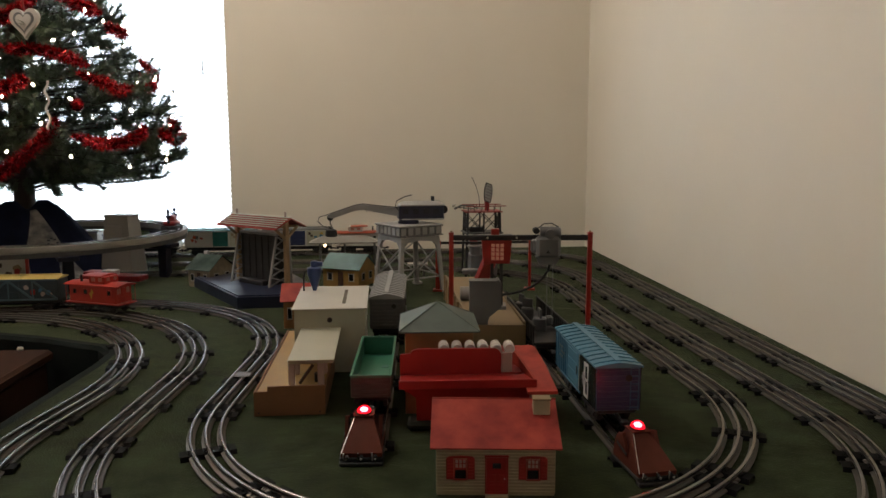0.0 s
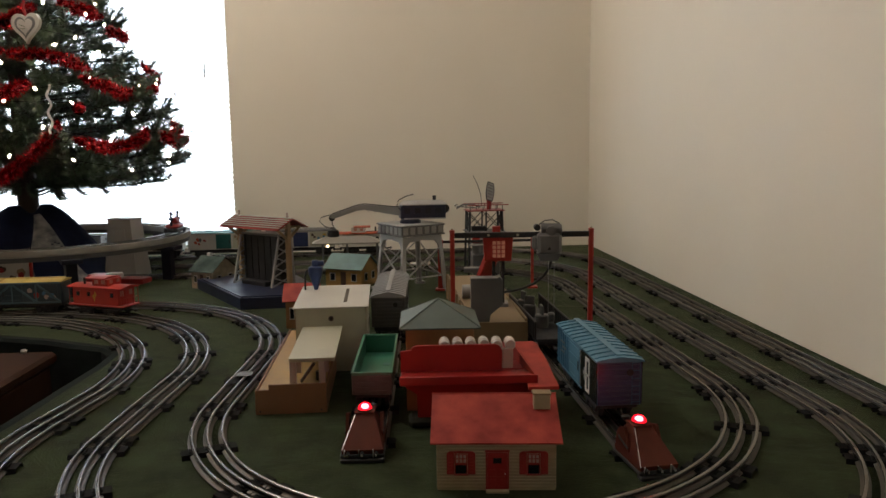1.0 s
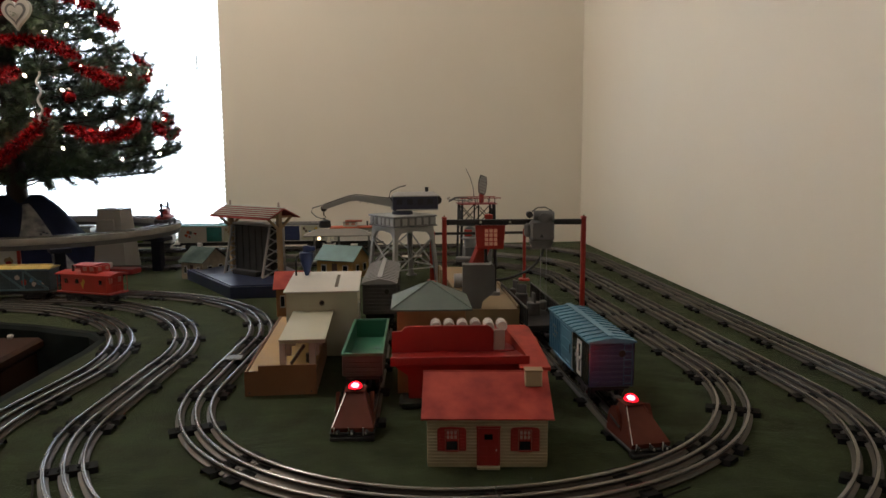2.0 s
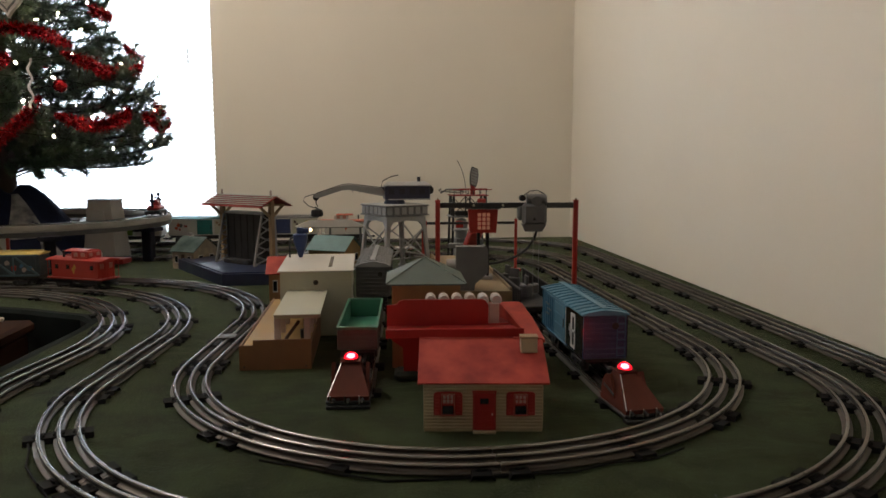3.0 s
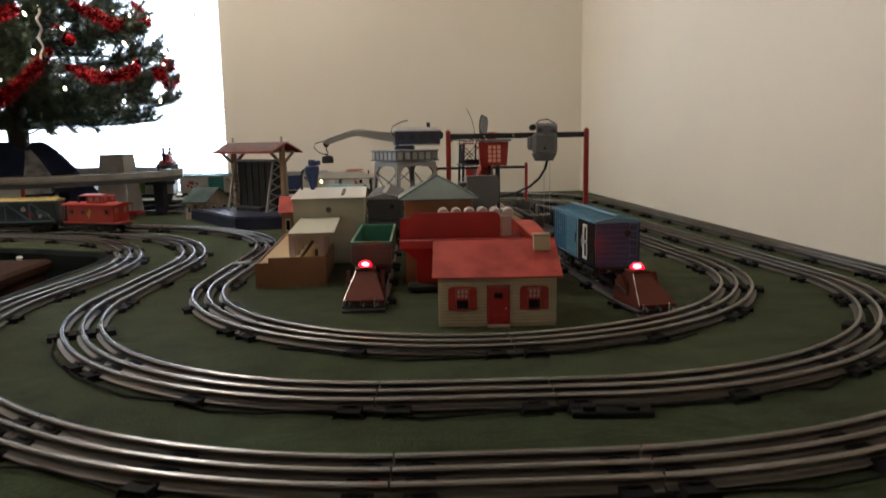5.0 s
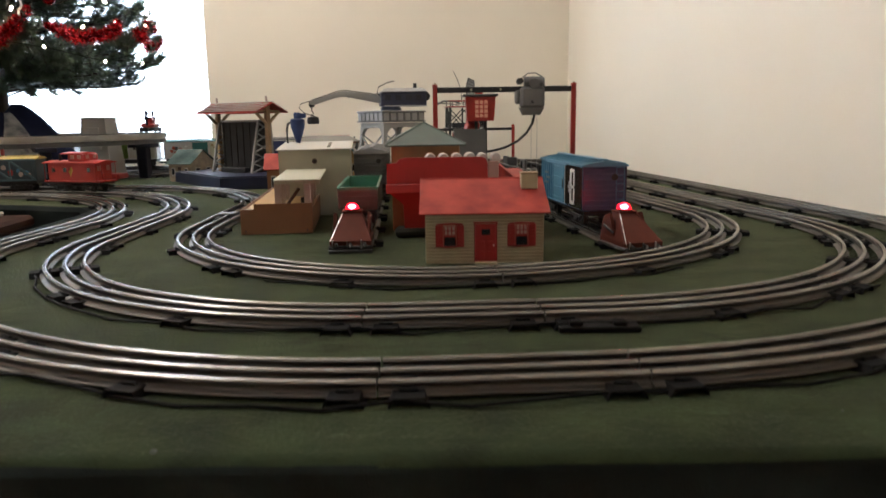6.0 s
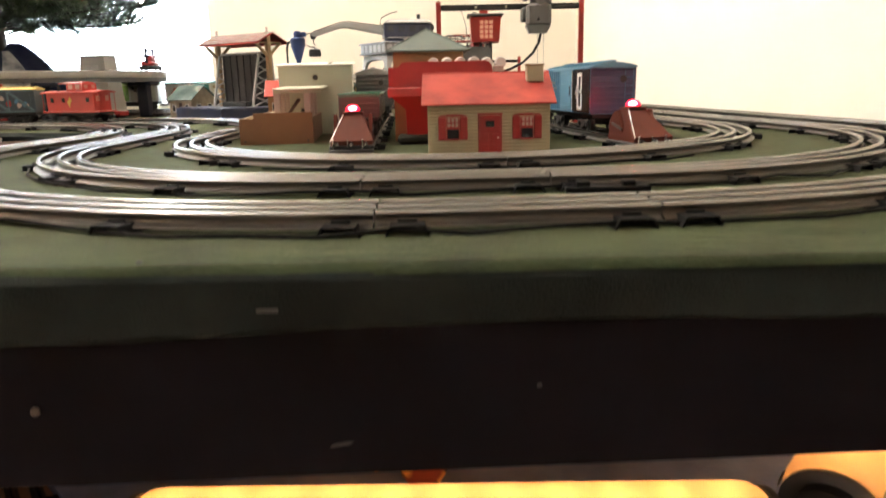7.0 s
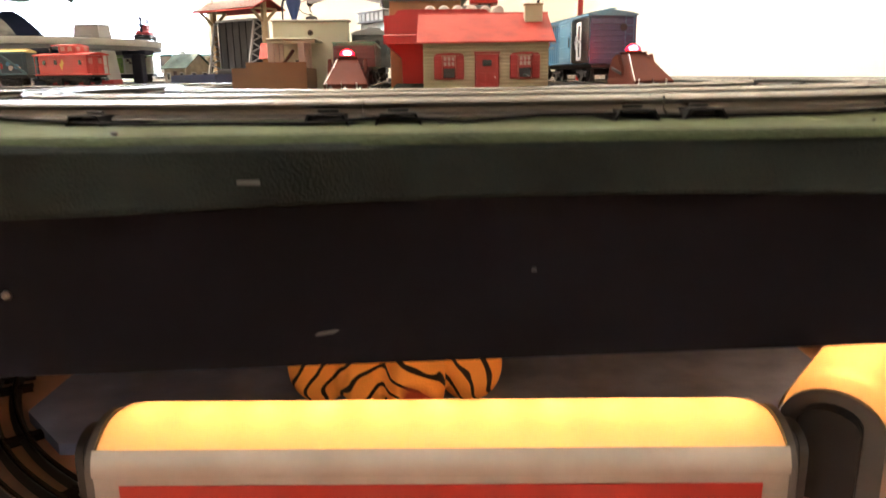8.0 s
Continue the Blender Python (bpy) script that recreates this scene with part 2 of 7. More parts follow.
FAR_U, FAR_V = 3.7, 5.2
setting("floor", slab(-0.30, FAR_U + 0.12, -0.12, FAR_V + 0.12, FLOOR - 0.1, FLOOR), floor_wood, "brown wooden floor under the train table", "floor")
setting("ceiling", slab(-0.30, FAR_U + 0.12, -0.12, FAR_V + 0.12, CEIL, CEIL + 0.1), ceiling_paint, "plain white painted ceiling", "ceiling")
side = Vector((math.sin(radians(5.74)), -math.cos(radians(5.74)), 0))          # run of the right wall
corner = Vector((0.4975, 2.68, 0))
rw = [corner - side * 0.12, corner + side * (FAR_V + 0.1)]
rw = [(q.x, q.y) for q in rw] + [(q.x - side.y * 0.12, q.y + side.x * 0.12) for q in rw[::-1]]
setting("wall_right", Geo().prism(rw, FLOOR, CEIL), wall_paint, "plain beige painted wall beside the tracks", "wall")
g = slab(0, WIN_U0, -0.12, 0, FLOOR, CEIL)
for a in ((WIN_U1, FAR_U, -0.12, 0, FLOOR, CEIL), (WIN_U0, WIN_U1, -0.12, 0, FLOOR, WIN_Z0), (WIN_U0, WIN_U1, -0.12, 0, WIN_Z1, CEIL)):
    q = slab(*a)
    g.add(q.v, q.f)
setting("wall_back", g, wall_paint, "plain cream painted wall with a bright window", "wall")
setting("wall_left", slab(FAR_U, FAR_U + 0.12, -0.12, FAR_V, FLOOR, CEIL), wall_paint, "plain beige painted wall", "wall")
setting("wall_front", slab(-0.30, FAR_U + 0.12, FAR_V, FAR_V + 0.12, FLOOR, CEIL), wall_paint, "plain beige painted wall", "wall")

win = thing("window_1", "tall bright window with closed white mini blind", "window", kind="structure")
WM = Matrix(((along.x, out.x, 0, CORNER.x), (along.y, out.y, 0, CORNER.y), (0, 0, 1, 0), (0, 0, 0, 1)))
g = Geo()
for a in ((WIN_U0 + 0.02, 0.04), (WIN_U1 - 0.02, 0.04)):
    g.box(a[0], -0.085, (WIN_Z0 + WIN_Z1) / 2, a[1], 0.04, WIN_Z1 - WIN_Z0, 0.004, WM)
for z in (WIN_Z0 + 0.02, (WIN_Z0 + WIN_Z1) / 2, WIN_Z1 - 0.02):
    g.box((WIN_U0 + WIN_U1) / 2, -0.085, z, WIN_U1 - WIN_U0 - 0.08, 0.038, 0.04, 0.004, WM)
part("window_frame", g, white_trim, win)
pane_glass = glass("window_glass")
for z0, z1 in ((WIN_Z0 + 0.04, (WIN_Z0 + WIN_Z1) / 2 - 0.02), ((WIN_Z0 + WIN_Z1) / 2 + 0.02, WIN_Z1 - 0.04)):
    p = part("pane", Geo().box((WIN_U0 + WIN_U1) / 2, -0.085, (z0 + z1) / 2, WIN_U1 - WIN_U0 - 0.08, 0.004, z1 - z0, 0, WM), pane_glass, win)
    p.visible_shadow = False
blind = thing("mini_blind", "white horizontal mini blind glowing with daylight", "blind")
slat_white = translucent("blind_slat", (0.86, 0.88, 0.9), 0.55)
first = None
nslat = 84
for i in range(nslat):
    z = WIN_Z0 + 0.012 + i * (WIN_Z1 - WIN_Z0 - 0.03) / nslat
    m = WM @ pose((WIN_U0 + WIN_U1) / 2, -0.03, z, 33, 0, 0)
    if first is None:
        s = Geo()
        w = (WIN_U1 - WIN_U0 - 0.012) / 2
        prof = [(-0.0125, 0.0), (-0.006, 0.0016), (0.0, 0.0021), (0.006, 0.0016), (0.0125, 0.0)]
        vs = [(x, y, zz) for x in (-w, w) for y, zz in prof] + [(x, y, zz - 0.0004) for x in (-w, w) for y, zz in prof]
        fs = [(k, k + 1, k + 6, k + 5) for k in range(4)] + [(k + 10, k + 11, k + 16, k + 15) for k in range(4)] + [(0, 5, 15, 10), (4, 9, 19, 14)]
        s.add(vs, fs)
        first = part("slat", s, slat_white, blind, m=m)
    else:
        again(first, m)
for u in (WIN_U0 + 0.18, (WIN_U0 + WIN_U1) / 2, WIN_U1 - 0.18):
    part("ladder_cord", Geo().tube(room(u, -0.017, WIN_Z0), room(u, -0.017, WIN_Z1), 0.0008, 6), white_trim, blind)
part("head_rail", Geo().box((WIN_U0 + WIN_U1) / 2, -0.03, WIN_Z1 - 0.012, WIN_U1 - WIN_U0 - 0.01, 0.03, 0.022, 0.002, WM), white_trim, blind)
part("bottom_rail", Geo().box((WIN_U0 + WIN_U1) / 2, -0.03, WIN_Z0 + 0.006, WIN_U1 - WIN_U0 - 0.012, 0.022, 0.009, 0.002, WM), white_trim, blind)
g = Geo().tube(room(WIN_U0 + 0.075, 0.012, WIN_Z1 - 0.03), room(WIN_U0 + 0.075, 0.012, 0.655), 0.0007, 6)
part("pull_cord", g, white_trim, blind)
part("cord_tassel", Geo().lathe([(0.001, 0.05), (0.0025, 0.045), (0.004, 0.0), (0.003, -0.004)], 10, Matrix.Translation(room(WIN_U0 + 0.075, 0.012, 0.606))), steel, blind, "dull grey cord tassel")
setting("backdrop", slab(0.2, FAR_U, -1.02, -1.0, FLOOR - 0.5, CEIL + 0.4), glow("bright_sky", (0.90, 0.96, 1.0), 3.0), "bright overcast daylight outside the window", "sky")

lamp = thing("ceiling_lamp", "hanging ceiling lamp with a warm round bulb", "lamp", Matrix.Translation((-1.25, 1.50, CEIL)))
part("canopy", Geo().lathe([(0.06, 0.0), (0.06, -0.02), (0.012, -0.03), (0.010, -0.24)], 24), white_trim, lamp)

# ---- the table ----
EDGE = 0.297
LEFTX = -2.05
GAP = [(-0.85, 1.350), (-0.724, 1.318), (-0.654, 1.290), (-0.593, 1.268), (-0.556, 1.228), (-0.545, 1.15), (-0.540, 1.02), (-0.534, 0.90), (-0.535, 0.60)]   # rounded inner edge of the table
top_poly = [(-0.535, EDGE), (0.735, EDGE), (0.4975, 2.66), (LEFTX, 2.33), (LEFTX, 1.36)] + GAP
table = thing("train_table", "low train table covered in green felt cloth", "table")
part("tabletop", Geo().prism([(x, y + 0.017 if y < 0.4 else y) for x, y in top_poly], -0.03, -0.0042), plywood, table, "bare plywood board under the cloth")
for x, y in ((-0.50, 0.40), (0.66, 0.40), (-0.50, 1.25), (0.42, 2.5), (-1.95, 1.42), (-1.95, 2.25), (-0.6, 1.9)):
    part("leg", Geo().box(x, y, (FLOOR - 0.03) / 2, 0.045, 0.045, -FLOOR - 0.03, 0.003), brown_wood, table)


cloth = thing("felt_cloth", "dull olive green felt cloth draped over the table", "cloth")
part("top_sheet", Geo().prism(top_poly, -0.004, 0.0), felt, cloth)
# front drape: rounded fold over the edge and a wavy hem
g = Geo()
vs, fs, cols = [], [], 160
ring = 12
for i in range(cols + 1):
    x = -0.535 + 1.27 * i / cols
    wob = 0.0022 * math.sin(x * 21) + 0.0016 * math.sin(x * 47 + 1.3) + 0.001 * math.sin(x * 90)
    w = min(1, max(0, (0.26 - x) / 0.36))
    bulge = 0.003 * w * w * (3 - 2 * w)          # the cloth bulges over the edge on this side
    hem = -0.0275 + 0.0035 * (x - 0.05) / 0.2 + 0.002 * math.sin(x * 13 + 0.6)
    for k in range(ring):
        a = k / (ring - 1)
        if a < 0.45:
            th = a / 0.45 * math.pi / 2
            y, z = EDGE + 0.006 - (0.010 + bulge + wob * 0.3) * math.sin(th), -0.0095 + 0.0072 * math.cos(th) ** 0.7
        else:
            q = (a - 0.45) / 0.55
            y, z = EDGE - 0.004 - bulge * (1 - q) - wob * 0.3 - 0.003 * q + wob * q, -0.0095 + (hem + 0.0095) * q
        vs.append((x, y, z))
for i in range(cols):
    for k in range(ring - 1):
        fs.append((i * ring + k, i * ring + k + 1, (i + 1) * ring + k + 1, (i + 1) * ring + k))
g.add(vs, fs)
roll, rc = Geo(), 0
for i in range(cols + 1):
    x = -0.535 + 1.27 * i / cols
    r = 0.0105 + 0.0009 * math.sin(x * 17 + 0.4) + 0.0006 * math.sin(x * 43)
    arc = [(EDGE + 0.0025 - r * math.sin(q), 0.0003 - r * (1 - math.cos(q))) for q in (radians(k) for k in (0, 10, 20, 30, 40, 50))]
    sec = [(EDGE + 0.020, 0.0003)] + arc + [(y + 0.0016, z) for y, z in arc[::-1]] + [(EDGE + 0.020, -0.0012)]
    roll.v += [(x, y, z) for y, z in sec]
    rc = len(sec)
roll.f = [(i * rc + k, i * rc + (k + 1) % rc, (i + 1) * rc + (k + 1) % rc, (i + 1) * rc + k) for i in range(cols) for k in range(rc)]
# The roll keeps the plain felt; the drape below is its shaded copy.
part("rolled_edge", roll, felt, cloth)
drape = part("front_drape", g, felt_drape_shaded, cloth)
so = drape.modifiers.new("thick", "SOLIDIFY")
so.thickness, so.offset = 0.0018, -1
skirt = thing("front_board", "black painted fascia board under the cloth", "board")
g = Geo()
g.add([(-0.56, EDGE + 0.003, -0.004), (0.74, EDGE + 0.003, -0.004), (0.74, EDGE + 0.003, -0.0765), (-0.56, EDGE + 0.003, -0.1185)] +
      [(-0.56, EDGE + 0.015, -0.004), (0.74, EDGE + 0.015, -0.004), (0.74, EDGE + 0.015, -0.0765), (-0.56, EDGE + 0.015, -0.1185)],
      [(0, 1, 2, 3), (4, 5, 6, 7), (0, 1, 5, 4), (1, 2, 6, 5), (2, 3, 7, 6), (3, 0, 4, 7)])
part("board", g, black_board, skirt)
part("screw", Geo().lathe([(0.0022, 0.0), (0.0022, 0.0012), (0.0012, 0.002)], 12, pose(-0.133, EDGE + 0.003, -0.067, 90, 0, 0)), rail_tin, skirt, "small round steel screw head")
scuff = mat("pale_scuff", (0.058, 0.059, 0.060), 0.85)
part("scuff", Geo().prism([(-0.0055, -0.0008), (0.003, 0.0004), (0.0055, 0.002), (0.004, 0.0022), (-0.004, 0.0008)], 0, 0.0004, pose(0.004, EDGE + 0.0028, -0.086, 90, 0, 0)), scuff, skirt)
part("scuff", Geo().prism([(-0.0012, -0.001), (0.0012, -0.0008), (0.0008, 0.0012), (-0.001, 0.001)], 0, 0.0004, pose(0.093, EDGE + 0.0028, -0.058, 90, 0, 0)), scuff, skirt)
part("lint", Geo().box(-0.022, EDGE - 0.0086, -0.018, 0.0095, 0.0008, 0.0022, 0.0003), scuff, cloth, "pale lint thread")
part("lint", Geo().lathe([(0.0005, 0), (0.0018, 0.0006), (0.0012, 0.0014)], 8, Matrix.Translation((-0.078, EDGE + 0.002, 0.0004))), scuff, cloth, "pale lint fluff")
for k in range(40):
    x, y = random.uniform(-0.5, 0.6), random.uniform(0.31, 1.3)
    a, s = random.uniform(0, 360), random.uniform(0.0006, 0.0014)
    part("lint", Geo().box(0, 0, 0.0004, s * 2, s, 0.0006, 0.0001, pose(x, y, 0.0, 0, 0, a)), scuff, cloth)
# drape that hangs into the gap on the inner sides of the table
g = Geo()
vs, fs = [], []
edge = []
line = [(LEFTX, 1.36)] + GAP + [(-0.535, EDGE)]
for (x0, y0), (x1, y1) in zip(line[::-1], line[-2::-1]):
    ln = math.hypot(x1 - x0, y1 - y0)
    edge += [(x0 + (x1 - x0) * k / max(1, int(ln / 0.035)), y0 + (y1 - y0) * k / max(1, int(ln / 0.035)), (y1 - y0) / ln, (x0 - x1) / ln) for k in range(max(1, int(ln / 0.035)))]
for i, (x, y, nx, ny) in enumerate(edge):
    w = 0.010 * math.sin(i * 1.7) + 0.006 * math.sin(i * 0.6)
    for k, (o, z) in enumerate(((-0.012, 0.0005), (0.002, 0.0006), (0.008, -0.006), (0.011, -0.05), (0.014, -0.15), (0.02, -0.235))):
        d = o + (w * k * 0.25 if k > 2 else 0)
        vs.append((x - nx * d, y - ny * d, z))
for i in range(len(edge) - 1):
    fs += [(i * 6 + k, i * 6 + k + 1, i * 6 + 7 + k, i * 6 + 6 + k) for k in range(5)]
# Side drape uses the felt copy that has its shade painted in.
part("side_drape", g.add(vs, fs), felt_gap_shaded, cloth)
stool = thing("brown_chest", "low brown wooden chest in the table gap", "chest", pose(-0.955, 1.095, FLOOR, 0, 0, 6))
part("body", Geo().box(0, 0, 0.112, 0.54, 0.325, 0.224, 0.006), brown_wood, stool)
part("lid", Geo().box(0, -0.003, 0.235, 0.56, 0.345, 0.022, 0.006), brown_wood, stool)
part("knob", Geo().lathe([(0.004, 0), (0.006, 0.004), (0.004, 0.007)], 10, pose(0.225, 0.16, 0.246)), steel, stool, "small steel knob")
setting("rug", Geo().prism([(-0.245, 0.503), (0.345, 0.503), (0.400, 0.56), (0.410, 1.14), (0.34, 1.20), (-0.25, 1.20), (-0.31, 1.14), (-0.30, 0.558)], FLOOR, FLOOR + 0.010), mat_blue, "thick dark blue mat on the floor under the table", "mat")

# ---- tracks ----
HALF = [(0.0048, 0.0024), (0.0050, 0.0030), (0.0046, 0.0035), (0.0013, 0.0046), (0.0007, 0.0054), (0.0007, 0.0072), (0.0016, 0.0082), (0.0020, 0.0094), (0.0016, 0.0105), (0.0006, 0.0111)]
RAIL = HALF + [(-x, z) for x, z in HALF[::-1]]      # round head, thin web and sloping flange


class Route:
    """A line of straights and curves through corner points, each rounded with its radius."""

    def __init__(self, pts):
        self.seg = []                       # (kind, length, x, y, heading, turn radius)
        cur = Vector(pts[0][:2])
        for k in range(1, len(pts)):
            p = Vector(pts[k][:2])
            h = math.atan2(p.y - cur.y, p.x - cur.x)
            if k == len(pts) - 1:
                self.seg.append(("line", (p - cur).length, cur.x, cur.y, h, 0))
                break
            nx = Vector(pts[k + 1][:2])
            h2 = math.atan2(nx.y - p.y, nx.x - p.x)
            turn = (h2 - h + math.pi) % (2 * math.pi) - math.pi
            r = pts[k][2]
            cut = r * math.tan(abs(turn) / 2)
            ln = (p - cur).length - cut
            if ln > 1e-4:
                self.seg.append(("line", ln, cur.x, cur.y, h, 0))
            a = p - Vector((math.cos(h), math.sin(h))) * cut
            self.seg.append(("arc", abs(turn) * r, a.x, a.y, h, r if turn > 0 else -r))
            cur = p + Vector((math.cos(h2), math.sin(h2))) * cut
        self.length = sum(s[1] for s in self.seg)

    def at(self, s):
        for kind, ln, x, y, h, r in self.seg:
            if s <= ln or (kind, ln, x, y, h, r) == self.seg[-1]:
                if kind == "line":
                    return x + s * math.cos(h), y + s * math.sin(h), h
                a = s / r
                return x + r * (math.sin(h + a) - math.sin(h)), y - r * (math.cos(h + a) - math.cos(h)), h + a
            s -= ln
        return None

    def near_x(self, x, s0=0.0, s1=None):
        """The length at which the route is nearest to x, between s0 and s1."""
        s1 = self.length if s1 is None else s1
        return min((s0 + (s1 - s0) * i / 2000 for i in range(2001)), key=lambda s: abs(self.at(s)[0] - x))


tie_mesh = {}
tie_brown = mat("dark_brown_tie", (0.030, 0.020, 0.015), 0.6, var=0.3, scale=60, spec=0.15)


def tie_geo(wide=1.0):
    """A pressed sheet-metal sleeper: an upturned channel, open at its ends, with tabs that clasp the rails."""
    g = Geo()
    o = [(-0.0112, 0.0), (-0.0085, 0.0052), (0.0085, 0.0052), (0.0112, 0.0)]
    i_ = [(0.0101, 0.0), (0.0077, 0.0043), (-0.0077, 0.0043), (-0.0101, 0.0)]
    vs = [(x, y * wide, z) for x in (-0.031, 0.031) for y, z in o + i_]
    g.add(vs, [(k, (k + 1) % 8, 8 + (k + 1) % 8, 8 + k) for k in range(8)] + [(0, 1, 6, 7), (1, 2, 5, 6), (2, 3, 4, 5), (8, 9, 14, 15), (9, 10, 13, 14), (10, 11, 12, 13)])
    for x in (-0.0175, 0, 0.0175):
        for d in (-1, 1):
            g.box(x + d * 0.0042, 0, 0.0064, 0.0020, 0.010 * wide, 0.0016, 0.0004)
    return g


def lay(route, cuts, z, group, straight_label, curve_label, wide=1.0):
    """Track sections between the lengths in cuts."""
    for s0, s1 in zip(cuts, cuts[1:]):
        x0, y0, h0 = route.at(s0)
        xm, ym, _ = route.at((s0 + s1) / 2)
        x1, y1, h1 = route.at(s1)
        bent = abs((h1 - h0 + math.pi) % (2 * math.pi) - math.pi) > 0.04
        sec = thing("curved_track" if bent else "straight_track", curve_label if bent else straight_label, "track", Matrix.Translation((xm, ym, z)), group)
        n = max(2, int((s1 - s0) / (0.022 if bent else 0.3)) + 1)
        st = [route.at(s0 + 0.0006 + (s1 - s0 - 0.0012) * i / n) for i in range(n + 1)]
        for off in (-0.0175, 0, 0.0175):
            path = [(x + off * math.sin(h) - xm, y - off * math.cos(h) - ym, 0, h) for x, y, h in st]
            part("rail", Geo().sweep(path, RAIL), rail_tin, sec)
        ties = [s0 + 0.016, (s0 + s1) / 2, s1 - 0.016] if s1 - s0 > 0.18 else [s0 + 0.016, s1 - 0.016]
        for s in ties:
            x, y, h = route.at(s)
            m = pose(x - xm, y - ym, 0, 0, 0, math.degrees(h) - 90)
            if wide not in tie_mesh:
                tie_mesh[wide] = part("tie", tie_geo(wide), tie_black if wide == 1 else tie_brown, sec, m=m)
            else:
                o = new("tie", tie_mesh[wide].data)
                o.parent, o.matrix_local = sec, m


def cuts_for(route, s_first, step):
    """Section joints every step, with one of them at s_first."""
    a = [s_first]
    while a[0] - step > 0.05:
        a.insert(0, a[0] - step)
    while a[-1] + step < route.length:
        a.append(a[-1] + step)
    return a


BACK = math.tan(radians(TRK))
inner = Route([(-1.45, 1.672), (-0.2925, 1.575, 0.4416), (-0.2562, 0.5996, 0.320), (0.4603, 0.6806, 0.364), (0.2626, 2.15, 0.34), (-1.6, 2.15 - 1.863 * BACK)])
middle = Route([(-1.5, 1.4315), (-0.3916, 1.615, 0.4826), (-0.3539, 0.4864, 0.3581), (0.5727, 0.534, 0.3853), (0.3276, 2.335, 0.36), (-1.7, 2.335 - 2.028 * BACK)])
outer = Route([(-1.5, 1.4688), (-0.4364, 1.4684, 0.4679), (-0.4989, 0.3476, 0.4764), (0.6774, 0.4158, 0.513), (0.426, 2.54, 0.36), (-1.75, 2.54 - 2.176 * BACK)])
lab = ("straight three-rail tinplate track section with black ties", "curved three-rail tinplate track section with black ties")


def front_s(route, x):
    """Length along a route at x on its front stretch."""
    best = [s for s in (route.length * i / 6000 for i in range(6001)) if route.at(s)[1] < 0.75 and abs(route.at(s)[0] - x) < 0.004]
    return best[len(best) // 2]


sj = front_s(outer, 0.016)
c = [s for s in cuts_for(outer, sj, 0.265) if s <= sj + 1e-6]
sk = sj + 0.145
lay(outer, c + [s for s in cuts_for(outer, sk, 0.265) if s >= sk - 1e-6], 0, "outer loop", *lab)
sj = front_s(middle, -0.007)
c = [s for s in cuts_for(middle, sj, 0.262) if s <= sj + 1e-6]
sk = sj + 0.128
lay(middle, c + [s for s in cuts_for(middle, sk, 0.262) if s >= sk - 1e-6], 0, "middle loop", *lab)
sj = front_s(inner, 0.100)
lay(inner, cuts_for(inner, sj, 0.268), 0, "inner loop", *lab)
siding_l = Route([(-0.0505, 0.80), (-0.108, 1.72)])
siding_r = Route([(0.2585, 0.77), (0.128, 1.80)])
lay(siding_l, cuts_for(siding_l, 0.02, 0.25), 0, "siding", *lab)
lay(siding_r, cuts_for(siding_r, 0.02, 0.25), 0, "siding", *lab)
lower = Route([(0.05, 0.355), (0.51, 0.355, 0.4599), (0.51, 1.275, 0.4599), (-0.41, 1.275, 0.4599), (-0.41, 0.355, 0.4599), (0.05, 0.355)])
lay(lower, [lower.length * i / 11 for i in range(12)], FLOOR, "floor loop", lab[0], "curved three-rail tinplate track section with narrow brown ties", 0.5)

# thin black feeder wires lying beside the tracks
for n, (route, name) in enumerate(((outer, "outer"), (middle, "middle"), (inner, "inner"))):
    wr = random.Random(40 + n)
    s0 = front_s(route, -0.33 if n < 2 else -0.1)
    s1 = front_s(route, 0.40 if n < 2 else 0.26)
    k = max(8, int(abs(s1 - s0) / 0.035))
    line = []
    for i in range(k + 1):
        x, y, h = route.at(s0 + (s1 - s0) * i / k)
        d = 0.030 + wr.uniform(-0.007, 0.006)
        side = 1 if math.cos(h) > 0 else -1
        line.append((x + side * d * math.sin(h), y - side * d * math.cos(h), 0.0014 + max(0, wr.uniform(-0.002, 0.003))))
    w = thing("feeder_wire", "thin black feeder wire lying beside the track", "wire", group="feeder wires")
    part("wire", Geo().rope(line, 0.0011, 6), tie_black, w)

# uncoupling magnet under the middle loop and a contact plate on the inner one
um = thing("uncoupler_magnet", "black uncoupling magnet fitted under the track", "magnet", pose(0.158, 0.4815, 0))
part("housing", Geo().box(0, 0, 0.0022, 0.056, 0.018, 0.0044, 0.0008), tie_black, um)
part("core", Geo().box(0, 0.021, 0.0055, 0.050, 0.010, 0.004, 0.0008), tie_black, um)
for x in (-0.016, 0.014):
    part("clip", Geo().box(x, -0.003, 0.0060, 0.009, 0.008, 0.0040, 0.0008), tie_black, um)
cp = thing("contact_plate", "dull silver contact plate lying on the track", "plate", pose(-0.2765, 1.075, 0.0112, 0, 0, 5))
part("plate", Geo().box(0, 0, 0.0006, 0.026, 0.022, 0.0012, 0.0004), rail_tin, cp)
for i in range(4):
    part("terminal", Geo().box(-0.0110, -0.030 + i * 0.008, -0.0046, 0.010, 0.0032, 0.0030, 0.0006), dark_iron, cp)

